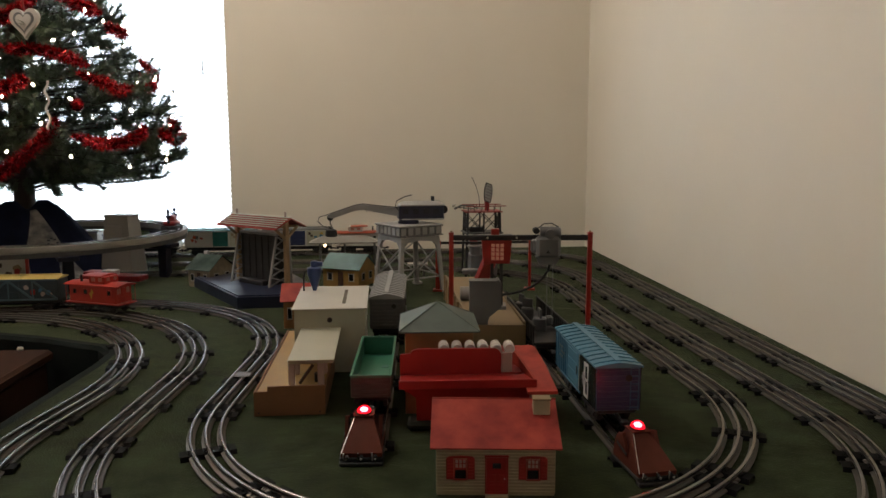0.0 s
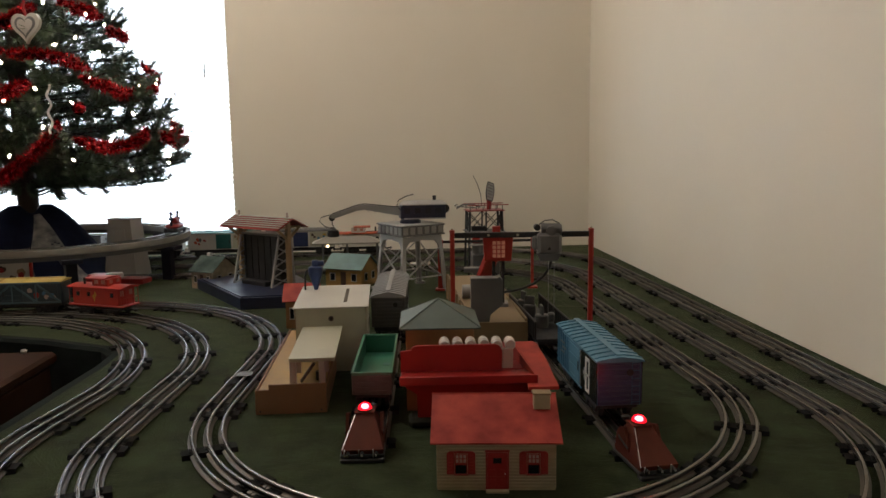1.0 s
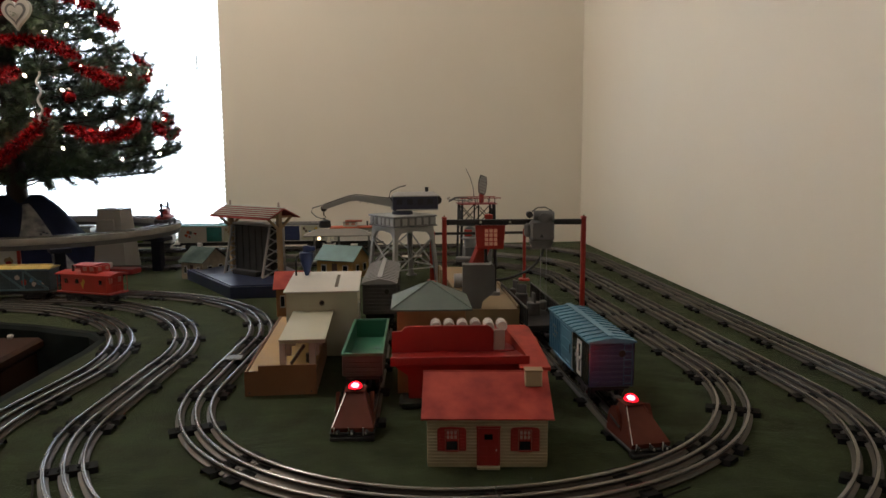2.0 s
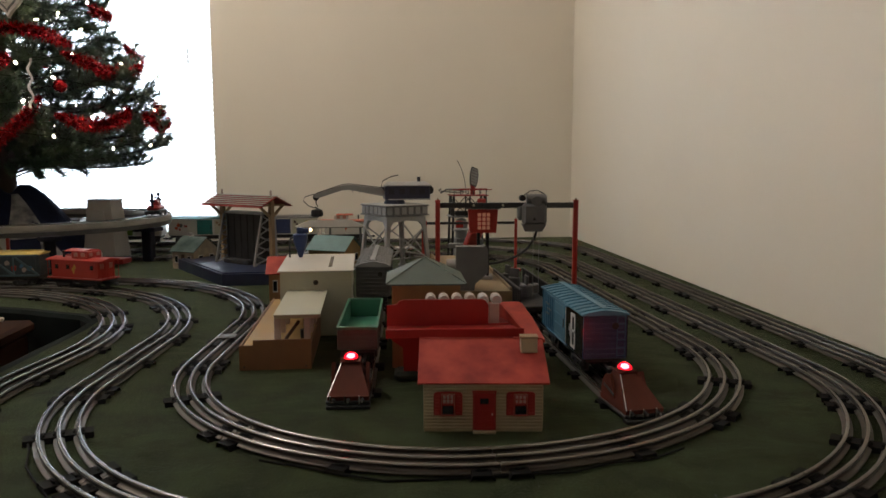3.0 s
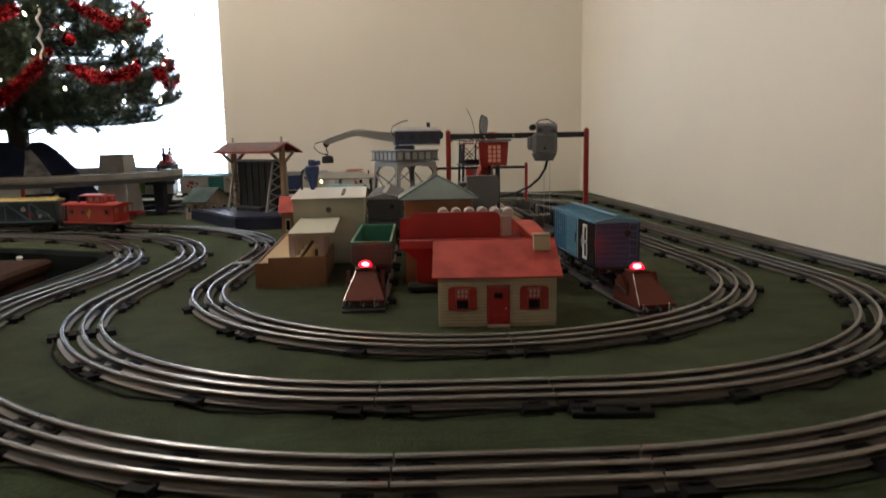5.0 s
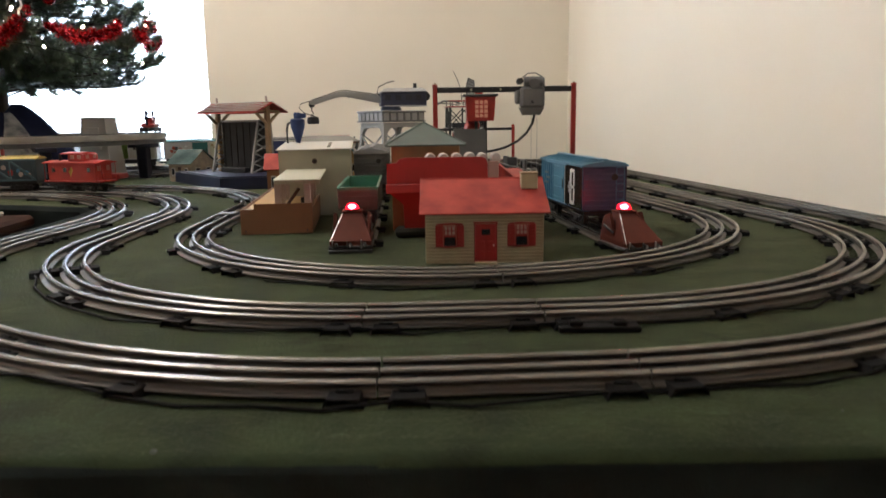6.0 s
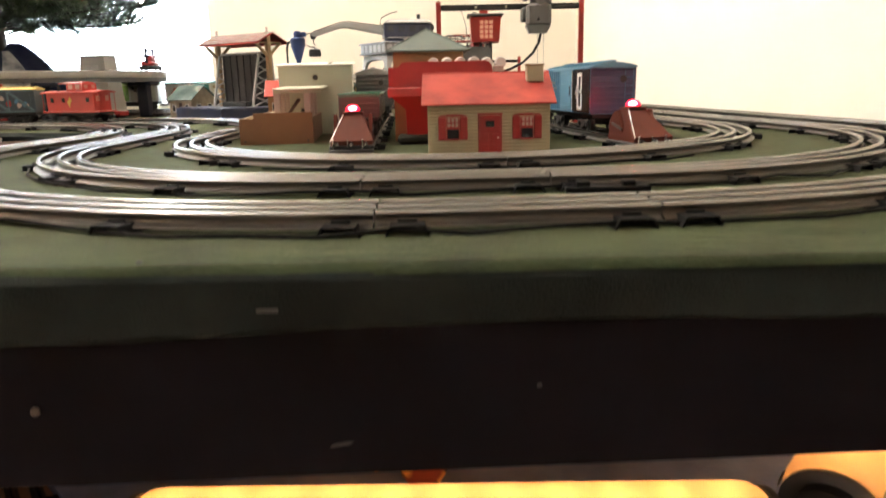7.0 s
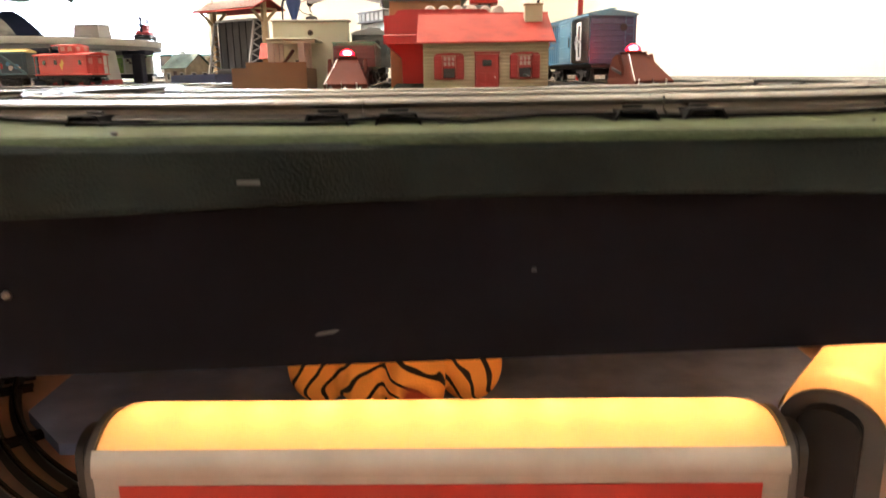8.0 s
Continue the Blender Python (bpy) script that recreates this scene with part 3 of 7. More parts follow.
# ---- paints for the toys ----
red_roof = mat("red_roof_paint", (0.27, 0.020, 0.014), 0.55, var=0.24, scale=38, tint=(0.40, 0.055, 0.036), amount=0.9, spec=0.25)
red_paint = mat("red_plastic", (0.248, 0.01116, 0.00992), 0.38, var=0.10, scale=30)
red_bright = mat("bright_red_plastic", (0.341, 0.0217, 0.01364), 0.36, var=0.1, scale=30)
maroon = mat("brown_red_plastic", (0.082, 0.021, 0.013), 0.65, var=0.12, scale=40, spec=0.12)
cream_board = mat("cream_siding", (0.37, 0.315, 0.205), 0.55, var=0.1, scale=40)
white_plastic = mat("white_plastic", (0.4464, 0.4278, 0.3844), 0.45, var=0.05, scale=20)
off_white = mat("off_white_plastic", (0.37, 0.358, 0.272), 0.5, var=0.06, scale=18)
white_frost = mat("white_barrel", (0.434, 0.4092, 0.3844), 0.4, var=0.06)
pink_white = mat("pinkish_plastic", (0.341, 0.2666, 0.2356), 0.5, var=0.08)
tan_plastic = mat("tan_plastic", (0.2232, 0.155, 0.0806), 0.5, var=0.12, scale=24)
brown_card = mat("brown_hardboard", (0.1612, 0.0775, 0.031), 0.6, var=0.14, scale=22, bump=0.3)
mustard = mat("mustard_board", (0.31, 0.186, 0.0527), 0.55, var=0.12, scale=22)
orange_tan = mat("orange_tan_wall", (0.2604, 0.124, 0.0434), 0.5, var=0.15, scale=26)
slate_green = mat("slate_green_roof", (0.0713, 0.0961, 0.0837), 0.5, var=0.15, scale=26)
grey_plastic = mat("grey_plastic", (0.124, 0.124, 0.124), 0.42, var=0.12, scale=26)
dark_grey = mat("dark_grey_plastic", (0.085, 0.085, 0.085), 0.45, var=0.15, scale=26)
light_grey = mat("light_grey_plastic", (0.2604, 0.2604, 0.2604), 0.42, var=0.08, scale=26)
pale_grey = mat("pale_grey_card", (0.31, 0.2976, 0.279), 0.6, var=0.06, scale=12)
navy = mat("navy_plastic", (0.012, 0.017, 0.045), 0.38, var=0.2, scale=24)
navy_cloth = mat("navy_cloth", (0.010, 0.013, 0.035), 0.95, var=0.25, scale=20, bump=0.6, bscale=700, dist=0.001, spec=0.1)
blue_metal = mat("blue_cyclone_paint", (0.0217, 0.0434, 0.1364), 0.35, 0.2, var=0.15, scale=50)
blue_car = mat("blue_car_plastic", (0.0341, 0.124, 0.2108), 0.42, var=0.1, scale=30)
blue_roof = mat("pale_blue_roof", (0.062, 0.175, 0.26), 0.42, var=0.1, scale=30)
violet_blue = mat("violet_blue_plastic", (0.030, 0.034, 0.090), 0.36, var=0.15, scale=30)
dark_blue = mat("dark_blue_plastic", (0.0124, 0.0217, 0.0744), 0.4, var=0.12, scale=30)
green_tub = mat("green_gondola_plastic", (0.0341, 0.155, 0.0961), 0.38, var=0.1, scale=30)
yellow_plastic = mat("yellow_plastic", (0.4092, 0.2604, 0.0279), 0.42, var=0.08, scale=30)
sky_blue = mat("sky_blue_plastic", (0.0496, 0.1488, 0.248), 0.42, var=0.12, scale=30)
teal_plastic = mat("teal_plastic", (0.0186, 0.1364, 0.124), 0.42, var=0.1)
lime_plastic = mat("lime_plastic", (0.12, 0.21, 0.026), 0.42, var=0.1)
brown_plastic = mat("brown_plastic", (0.0465, 0.0217, 0.01364), 0.45, var=0.15)
orange_red = mat("orange_red_plastic", (0.3596, 0.0527, 0.01364), 0.42, var=0.1)
aqua_roof = mat("aqua_roof_paint", (0.0868, 0.1674, 0.155), 0.45, var=0.14, scale=40)
tan_wood = mat("tan_wood_post", (0.2728, 0.186, 0.0992), 0.55, var=0.12, scale=40)
lamp_core = glow("red_lamp_core", (1.0, 0.42, 0.40), 75.0)
# Pale pink cabin panes, unlit themselves; a faint glow is added to brighten them.
window_glow = glow("pink_pane_added_glow", (0.50, 0.21, 0.13), 0.16)
chrome = mat("chrome", (0.7, 0.69, 0.67), 0.15, 0.98, var=0.05, bump=0)
foliage = mat("dark_pine_needles", (0.026, 0.060, 0.034), 0.5, var=0.4, scale=24, bump=0, tint=(0.075, 0.115, 0.050), amount=0.9)
bark = mat("dark_bark", (0.03, 0.02, 0.013), 0.85, var=0.3, scale=40)
tinsel = mat("red_tinsel", (0.34, 0.006, 0.011), 0.26, 0.7, var=0.4, scale=90, bump=0)
black_pane = mat("dark_window_pane", (0.012, 0.013, 0.016), 0.15, var=0.1, bump=0)


def gable(w, d, z0, z1, over, thick, m=None):
    """A ridged roof: width w along x, depth d, eaves at z0, ridge at z1."""
    g = Geo()
    hw, hd = w / 2 + over, d / 2 + over
    drop = (z1 - z0) * over / (d / 2)
    for s in (-1, 1):
        a = [(-hw, s * hd, z0 - drop), (hw, s * hd, z0 - drop), (hw, 0, z1), (-hw, 0, z1)]
        vs = a + [(x, y, z + thick) for x, y, z in a]
        g.add(vs, [(0, 1, 2, 3), (4, 5, 6, 7), (0, 1, 5, 4), (1, 2, 6, 5), (2, 3, 7, 6), (3, 0, 4, 7)], m)
    return g


def house_shell(w, d, z0, eave, ridge, t=0.0015):
    """Four thin walls; the end walls rise to the ridge."""
    g = Geo()
    for s in (-1, 1):
        g.box(0, s * (d / 2 - t / 2), (z0 + eave) / 2, w, t, eave - z0, 0)
        x = s * (w / 2 - t / 2)
        pts = [(-d / 2 + t, z0), (d / 2 - t, z0), (d / 2 - t, eave), (0, ridge), (-d / 2 + t, eave)]
        vs = [(x - t / 2, y, z) for y, z in pts] + [(x + t / 2, y, z) for y, z in pts]
        g.add(vs, [(0, 1, 2, 3, 4), (5, 6, 7, 8, 9)] + [(i, (i + 1) % 5, 5 + (i + 1) % 5, 5 + i) for i in range(5)])
    return g


# ---- the red-roofed cottage in front ----
def front_cottage():
    h = thing("toy_cottage", "small cream clapboard toy cottage with red roof", "house", pose(0.0915, 0.779, 0, 0, 0, 0.6))
    w, d, ev, rd = 0.119, 0.112, 0.054, 0.081
    part("wall", house_shell(w, d, 0, ev, rd), cream_board, h)
    board = None
    n = 15
    for s in (-1, 1):
        for i in range(n):
            z = 0.0018 + i * (ev - 0.004) / n
            m = pose(0, s * (d / 2 + 0.0003), z + 0.0016, s * -21, 0, 0)
            if board is None:
                board = part("clapboard", Geo().box(0, 0, 0, w + 0.0008, 0.0009, (ev - 0.004) / n * 0.93, 0.0002), cream_board, h, m=m)
            else:
                again(board, m)
    board = None
    for s in (-1, 1):
        for i in range(n + 5):
            z = 0.0034 + i * (ev - 0.004) / n
            half = d / 2 if z < ev else max(0.004, d / 2 * (rd - z) / (rd - ev) - 0.003)
            part("clapboard", Geo().box(s * (w / 2 + 0.0003), 0, z, 0.0009, half * 2, (ev - 0.004) / n * 0.97, 0.0002), cream_board, h)
    roof = part("roof", gable(w, d, ev, rd, 0.0065, 0.0014), red_roof, h)
    part("ridge_cap", Geo().tube((-w / 2 - 0.007, 0, rd + 0.001), (w / 2 + 0.007, 0, rd + 0.001), 0.0012, 8), red_roof, h)
    ch = part("chimney", Geo().box(0.0495, -0.016, 0.0805, 0.0175, 0.012, 0.017, 0.0008), cream_board, h)
    part("chimney_cap", Geo().box(0.0495, -0.016, 0.0888, 0.019, 0.0135, 0.002, 0.0005), tan_plastic, ch)
    y = -d / 2 - 0.0012
    door = part("door", Geo().box(0.001, y - 0.0006, 0.0213, 0.0205, 0.002, 0.039, 0.0004), red_paint, h, "dark red door")
    for dx in (-0.0045, 0.0045):
        for zz in (0.009, 0.0195):
            part("panel", Geo().box(0.001 + dx, y - 0.0018, zz, 0.0062, 0.0008, 0.0075, 0.0003), red_paint, door)
    part("pane", Geo().box(0.001, y - 0.0018, 0.0325, 0.0085, 0.0007, 0.0058, 0.0002), black_pane, door)
    part("knob", Geo().lathe([(0.0004, 0), (0.0008, 0.0006), (0.0004, 0.0012)], 8, pose(0.0088, y - 0.0016, 0.019, 90, 0, 0)), steel, door)
    part("door_frame", Geo().box(-0.0100, y, 0.021, 0.0014, 0.0022, 0.041, 0.0003).box(0.012, y, 0.021, 0.0014, 0.0022, 0.041, 0.0003).box(0.001, y, 0.0421, 0.0248, 0.0026, 0.0018, 0.0003), red_paint, h)
    part("doorstep", Geo().box(0.001, y - 0.0035, 0.0012, 0.023, 0.006, 0.0024, 0.0004), cream_board, h)
    for x in (-0.0355, 0.0375):
        win = part("window", Geo().box(x, y, 0.0285, 0.0128, 0.0018, 0.0205, 0.0003), red_paint, h)
        for i in range(3):
            for j in range(2):
                part("pane", Geo().box(x - 0.0038 + i * 0.0038, y - 0.0010, 0.0365 - j * 0.0046, 0.0027, 0.0006, 0.0034, 0.0001), pink_white, win)
        part("lower_sash", Geo().box(x, y - 0.0010, 0.0232, 0.0112, 0.0007, 0.0092, 0.0002), black_pane, win)
        for s in (-1, 1):
            sh = part("shutter", Geo().box(x + s * 0.0106, y - 0.0004, 0.0285, 0.0078, 0.0018, 0.0225, 0.0006), red_paint, h)
            for k in range(6):
                part("louvre", Geo().box(x + s * 0.0106, y - 0.0015, 0.0198 + k * 0.0034, 0.0056, 0.0007, 0.0018, 0.0002), red_paint, sh)
        part("window_sill", Geo().box(x, y - 0.001, 0.0176, 0.0150, 0.003, 0.0012, 0.0003), red_paint, h)
        part("lintel", Geo().prism([(-0.0142, 0.0), (0.0142, 0.0), (0.012, 0.0016), (0, 0.0024), (-0.012, 0.0016)], -0.001, 0.001, pose(x, y - 0.0004, 0.0400, 90, 0, 0)), red_paint, h)


front_cottage()


# ---- bumpers with red lamps ----
def red_glass(name):
    """Thin tinted glass over a lamp: mostly clear red, with some gloss and a faint glow of its own."""
    m = bpy.data.materials.new(name)
    m.use_nodes = True
    n, l = m.node_tree.nodes, m.node_tree.links
    b = n["Principled BSDF"]
    b.inputs["Base Color"].default_value = (0.5, 0.01, 0.012, 1)
    b.inputs["Roughness"].default_value = 0.12
    b.inputs["Emission Color"].default_value = (1.0, 0.004, 0.02, 1)
    b.inputs["Emission Strength"].default_value = 3.5
    t = n.new("ShaderNodeBsdfTransparent")
    t.inputs[0].default_value = (1.0, 0.06, 0.08, 1)
    mix = n.new("ShaderNodeMixShader")
    mix.inputs[0].default_value = 0.6
    l.new(b.outputs[0], mix.inputs[1])
    l.new(t.outputs[0], mix.inputs[2])
    l.new(mix.outputs[0], n["Material Output"].inputs[0])
    return m


lens_red = red_glass("red_lamp_glass")


def bumper(x, y, rz, wide):
    b = thing("track_bumper", "brown plastic track bumper with glowing red lamp", "bumper", pose(x, y, 0, 0, 0, rz) @ Matrix.Diagonal((wide, 1, 1, 1)), "lamp bumpers")
    # sloping front towards -y
    g = Geo()
    a = [(-0.026, -0.035, 0.008), (0.026, -0.035, 0.008), (0.026, 0.026, 0.008), (-0.026, 0.026, 0.008)]
    t = [(-0.011, 0.005, 0.041), (0.011, 0.005, 0.041), (0.011, 0.022, 0.041), (-0.011, 0.022, 0.041)]
    k = [(-0.0262, -0.036, 0.0135), (0.0262, -0.036, 0.0135), (0.0262, 0.027, 0.0135), (-0.0262, 0.027, 0.0135)]
    g.add(a + k + t, [(3, 2, 1, 0)] + [(i, (i + 1) % 4, 4 + (i + 1) % 4, 4 + i) for i in range(4)] + [(4 + i, 4 + (i + 1) % 4, 8 + (i + 1) % 4, 8 + i) for i in range(4)] + [(8, 9, 10, 11)])
    part("housing", g, maroon, b)
    part("base_plate", Geo().box(0, -0.004, 0.0065, 0.056, 0.066, 0.004, 0.0008), black_plastic, b)
    for sx in (-1, 1):
        part("post_rib", Geo().bar((sx * 0.0262, -0.034, 0.012), (sx * 0.0112, 0.006, 0.0415), 0.0022), maroon, b)
        wing = [(-0.010, 0.0), (0.025, 0.0), (0.028, 0.008), (0.024, 0.020), (0.018, 0.0270), (0.008, 0.030)]
        m = pose(sx * 0.0225, 0, 0.0105) @ Matrix.Rotation(math.pi / 2, 4, "Z") @ Matrix.Rotation(math.pi / 2, 4, "X")
        part("side_wing", Geo().prism(wing, -0.0022, 0.0022, m), maroon, b)
        part("wing_groove", Geo().bar((sx * 0.0250, -0.004, 0.0205), (sx * 0.0250, 0.020, 0.0262), 0.0016, 0.0030), black_plastic, b)
    part("steel_edge", Geo().bar((-0.0256, -0.0362, 0.013), (-0.0114, 0.004, 0.0412), 0.0009), steel, b)
    for sx in (-0.018, 0, 0.018):
        part("spring_plunger", Geo().tube((sx, -0.034, 0.0095), (sx, -0.042, 0.0095), 0.0024, 10), black_plastic, b)
        part("rivet", Geo().lathe([(0.0016, 0), (0.0013, 0.0012)], 8, pose(sx, -0.042, 0.0095, 90, 0, 0)), steel, b)
        part("contact_pin", Geo().tube((sx - 0.004, -0.0385, 0.006), (sx - 0.004, -0.0395, 0.0150), 0.0009, 8), steel, b, "bright steel contact pin")
    part("shoe", Geo().box(0, -0.036, 0.0022, 0.055, 0.010, 0.0044, 0.0008), black_plastic, b)
    part("lamp_plate", Geo().box(0, 0.0125, 0.0418, 0.027, 0.021, 0.0018, 0.0005), maroon, b)
    part("lamp_socket", Geo().lathe([(0.0100, 0.0425), (0.0102, 0.0440), (0.0090, 0.0446)], 18, pose(0, 0.0125, 0)), maroon, b)
    dome = [(0.0094 * math.cos(radians(q)), 0.0438 + 0.0072 * math.sin(radians(q))) for q in (0, 15, 30, 45, 60, 75, 88)]
    part("red_lamp", Geo().lathe(dome, 22, pose(0, 0.0125, 0)), lens_red, b, "glowing red glass dome")
    bulb_ = [(0.0054 * math.cos(radians(q)), 0.0466 + 0.0027 * math.sin(radians(q))) for q in (-80, -45, -15, 15, 45, 80)]
    part("lamp_bulb", Geo().lathe(bulb_, 16, pose(0, 0.0125, 0)), lamp_core, b, "white-hot bulb inside the dome")


bumper(-0.0565, 0.826, 3.6, 0.88)
bumper(0.2545, 0.787, 13, 0.82)


# ---- rolling stock ----
def truck(parent, y, sub=True):
    """A four-wheeled bogie at y under a car; rail top is z = 0."""
    t = part("truck", Geo().box(0, y, 0.0125, 0.030, 0.012, 0.006, 0.001), black_plastic, parent)
    for s in (-1, 1):
        g = Geo().box(s * 0.0225, y, 0.0115, 0.0025, 0.044, 0.004, 0.0006)
        g.box(s * 0.0225, y, 0.0075, 0.0022, 0.016, 0.005, 0.0006)
        for k in (-1, 1):
            g.box(s * 0.0225, y + k * 0.016, 0.0085, 0.0036, 0.007, 0.007, 0.001)
        part("side_frame", g, black_plastic, t)
    for k in (-1, 1):
        yy = y + k * 0.016
        w = Geo().tube((-0.0205, yy, 0.0085), (0.0205, yy, 0.0085), 0.0012, 6)
        for s in (-1, 1):
            w.tube((s * 0.0148, yy, 0.0085), (s * 0.0162, yy, 0.0085), 0.0096, 14)
            w.tube((s * 0.0162, yy, 0.0085), (s * 0.0202, yy, 0.0085), 0.0085, 14)
        part("wheelset", w, dark_iron, t)
    return t


def coupler(parent, y, s):
    g = Geo().bar((0, y, 0.012), (0, y + s * 0.016, 0.012), 0.004)
    g.box(0.002, y + s * 0.020, 0.012, 0.010, 0.008, 0.007, 0.002)
    part("coupler", g, black_plastic, parent)


def car_frame(parent, length, width, top=0.0238):
    part("underframe", Geo().box(0, 0, (top + 0.0158) / 2, width * 0.86, length, top - 0.0158, 0.001).box(0, 0, 0.014, width * 0.3, length * 0.42, 0.007, 0.001), black_plastic, parent)
    for s in (-1, 1):
        truck(parent, s * (length / 2 - 0.038))
        coupler(parent, s * length / 2, s)


def box_roof(width, length, z, rise, ribs):
    g = Geo()
    hw = width / 2 + 0.002
    prof = [(-hw, z - 0.001), (hw, z - 0.001), (hw, z + 0.001), (hw * 0.72, z + rise * 0.50), (0.0, z + rise), (-hw * 0.72, z + rise * 0.50), (-hw, z + 0.001)]
    n = len(prof)
    vs = [(x, s * (length / 2 + 0.002), zz) for s in (-1, 1) for x, zz in prof]
    g.add(vs, [tuple(range(n)), tuple(range(n, 2 * n))] + [(i, (i + 1) % n, n + (i + 1) % n, n + i) for i in range(n)])
    for i in range(ribs):
        y = -length / 2 + length * (i + 0.5) / ribs
        for s in (-1, 1):
            g.bar((0.0, y, z + rise + 0.0003), (s * hw * 0.72, y, z + rise * 0.5 + 0.0003), 0.0012, 0.0022)
            g.bar((s * hw * 0.72, y, z + rise * 0.5 + 0.0003), (s * hw, y, z + 0.0012), 0.0012, 0.0022)
    return g


def box_car(name, label, m, length, width, z0, z1, rise, body, roof, door, door_w=0.048, ribs=12, side_ribs=0, group="", end_skin=None):
    c = thing(name, label, "train car", m, group)
    car_frame(c, length * 0.97, width)
    b = part("body", Geo().box(0, 0, (z0 + z1) / 2, width, length, z1 - z0, 0.0008), body, c)
    rf = part("roof", box_roof(width, length, z1, rise, ribs), roof, c)
    part("running_board", Geo().box(0, 0, z1 + rise + 0.0016, 0.0085, length * 0.99, 0.0012, 0.0003), roof, rf)
    for s in (-1, 1):
        d = part("door", Geo().box(s * (width / 2 + 0.0008), 0, (z0 + z1) / 2 + 0.0005, 0.0024, door_w, (z1 - z0) - 0.005, 0.0006), door, c)
        for k in range(4):
            part("door_rib", Geo().box(s * (width / 2 + 0.0021), 0, z0 + 0.008 + k * (z1 - z0 - 0.014) / 3, 0.0008, door_w - 0.006, 0.0015, 0.0003), door, d)
        part("door_latch", Geo().box(s * (width / 2 + 0.0024), -door_w * 0.4, (z0 + z1) / 2, 0.0012, 0.002, 0.012, 0.0003), dark_iron, d)
        part("door_rail", Geo().box(s * (width / 2 + 0.0012), door_w * 0.3, z1 - 0.0025, 0.0022, door_w * 1.9, 0.0018, 0.0004), body, c)
        part("door_rail", Geo().box(s * (width / 2 + 0.0012), door_w * 0.3, z0 + 0.0016, 0.0022, door_w * 1.9, 0.0018, 0.0004), body, c)
    for s in (-1, 1):
        lad = Geo()
        x = -s * (width / 2 - 0.008)
        y = s * (length / 2 + 0.0012)
        for dx in (-0.005, 0.005):
            lad.bar((x + dx, y, z0), (x + dx, y, z1), 0.0008)
        for k in range(6):
            zz = z0 + 0.004 + k * (z1 - z0 - 0.006) / 5
            lad.bar((x - 0.005, y, zz), (x + 0.005, y, zz), 0.0008)
        part("ladder", lad, body, c)
        er = Geo()
        for k in range(int((z1 - z0 - 0.008) / 0.0065) + 1):
            er.box(0, s * (length / 2 + (0.0009 if end_skin else 0.0004)), z0 + 0.006 + k * 0.0065, width * 0.90, 0.0014, 0.0020, 0.0006)
        part("end_rib", er, end_skin or body, c)
        if side_ribs:
            for i in range(side_ribs):
                y = -length / 2 + length * (i + 0.5) / side_ribs
                if abs(y) > door_w / 2 + 0.004:
                    part("side_rib", Geo().box(s * (width / 2 + 0.0003), y, (z0 + z1) / 2, 0.0012, 0.0012, z1 - z0 - 0.003, 0.0003), body, c)
    part("brake_wheel", Geo().lathe([(0.0040, 0), (0.0043, 0.0006), (0.0040, 0.0012)], 14, pose(width * 0.22, -length / 2 - 0.0012, z1 - 0.014, 90, 0, 0)), dark_iron, c)
    return c


white_mark = mat("white_lettering", (0.6, 0.59, 0.56), 0.5, var=0.05)


def letter_shapes(c, x, s, w0, z0):
    """A tall white bracket-like mark with a small star shape on a car side."""
    g = Geo()
    for y, z, dy, dz in ((0.0, 0.021, 0.0062, 0.044), (-0.008, 0.0412, 0.014, 0.0044), (-0.008, 0.0008, 0.014, 0.0044), (-0.0135, 0.031, 0.0040, 0.017), (-0.0135, 0.011, 0.0040, 0.017), (-0.008, 0.021, 0.010, 0.0034)):
        g.box(x, w0 + y, z0 + z, 0.0006, dy, dz, 0.0002)
    part("painted_mark", g, white_mark, c, "tall white painted mark")
    g = Geo()
    for a in (0, 60, 120):
        g.box(0, 0, 0, 0.0006, 0.017, 0.0048, 0.0002, pose(x, w0 + 0.003, z0 + 0.020, a, 0, 0))
    part("painted_star", g, light_grey, c, "pale grey star mark")


def on(route, s, z=0.011):
    x, y, h = route.at(s)
    return pose(x, y, z, 0, 0, math.degrees(h) - 90)


# blue boxcar on the siding: pale blue far half, dark near half
bc = box_car("blue_boxcar", "two-tone blue toy boxcar with white markings on siding", pose(0.2350, 0.981, 0.011, 0, 0, 7.2), 0.198, 0.0555, 0.0205, 0.0757, 0.0060, blue_car, blue_roof, blue_roof, 0.052, side_ribs=19, end_skin=violet_blue)
for s in (-1, 1):
    part("dark_panel", Geo().box(s * 0.0280, -0.0625, 0.0480, 0.0014, 0.0715, 0.0525, 0.0004), black_pane, bc, "near-black painted side panel")
    part("white_stripe", Geo().box(s * 0.0290, -0.0272, 0.0480, 0.0006, 0.0010, 0.050, 0.0002), white_mark, bc)
letter_shapes(bc, -0.0291, -1, -0.0540, 0.0265)
part("end_panel", Geo().box(0, -0.0990, 0.0480, 0.0545, 0.0018, 0.0535, 0.0004), violet_blue, bc, "violet-blue ribbed end wall")
bars = Geo()
for k in range(3):
    bars.box(-0.0285, 0.066 - 0.008 * (k % 2), 0.058 - k * 0.007, 0.0006, 0.020, 0.0028, 0.0002)
part("lettering_bars", bars, grey_plastic, bc, "small illegible white lettering")
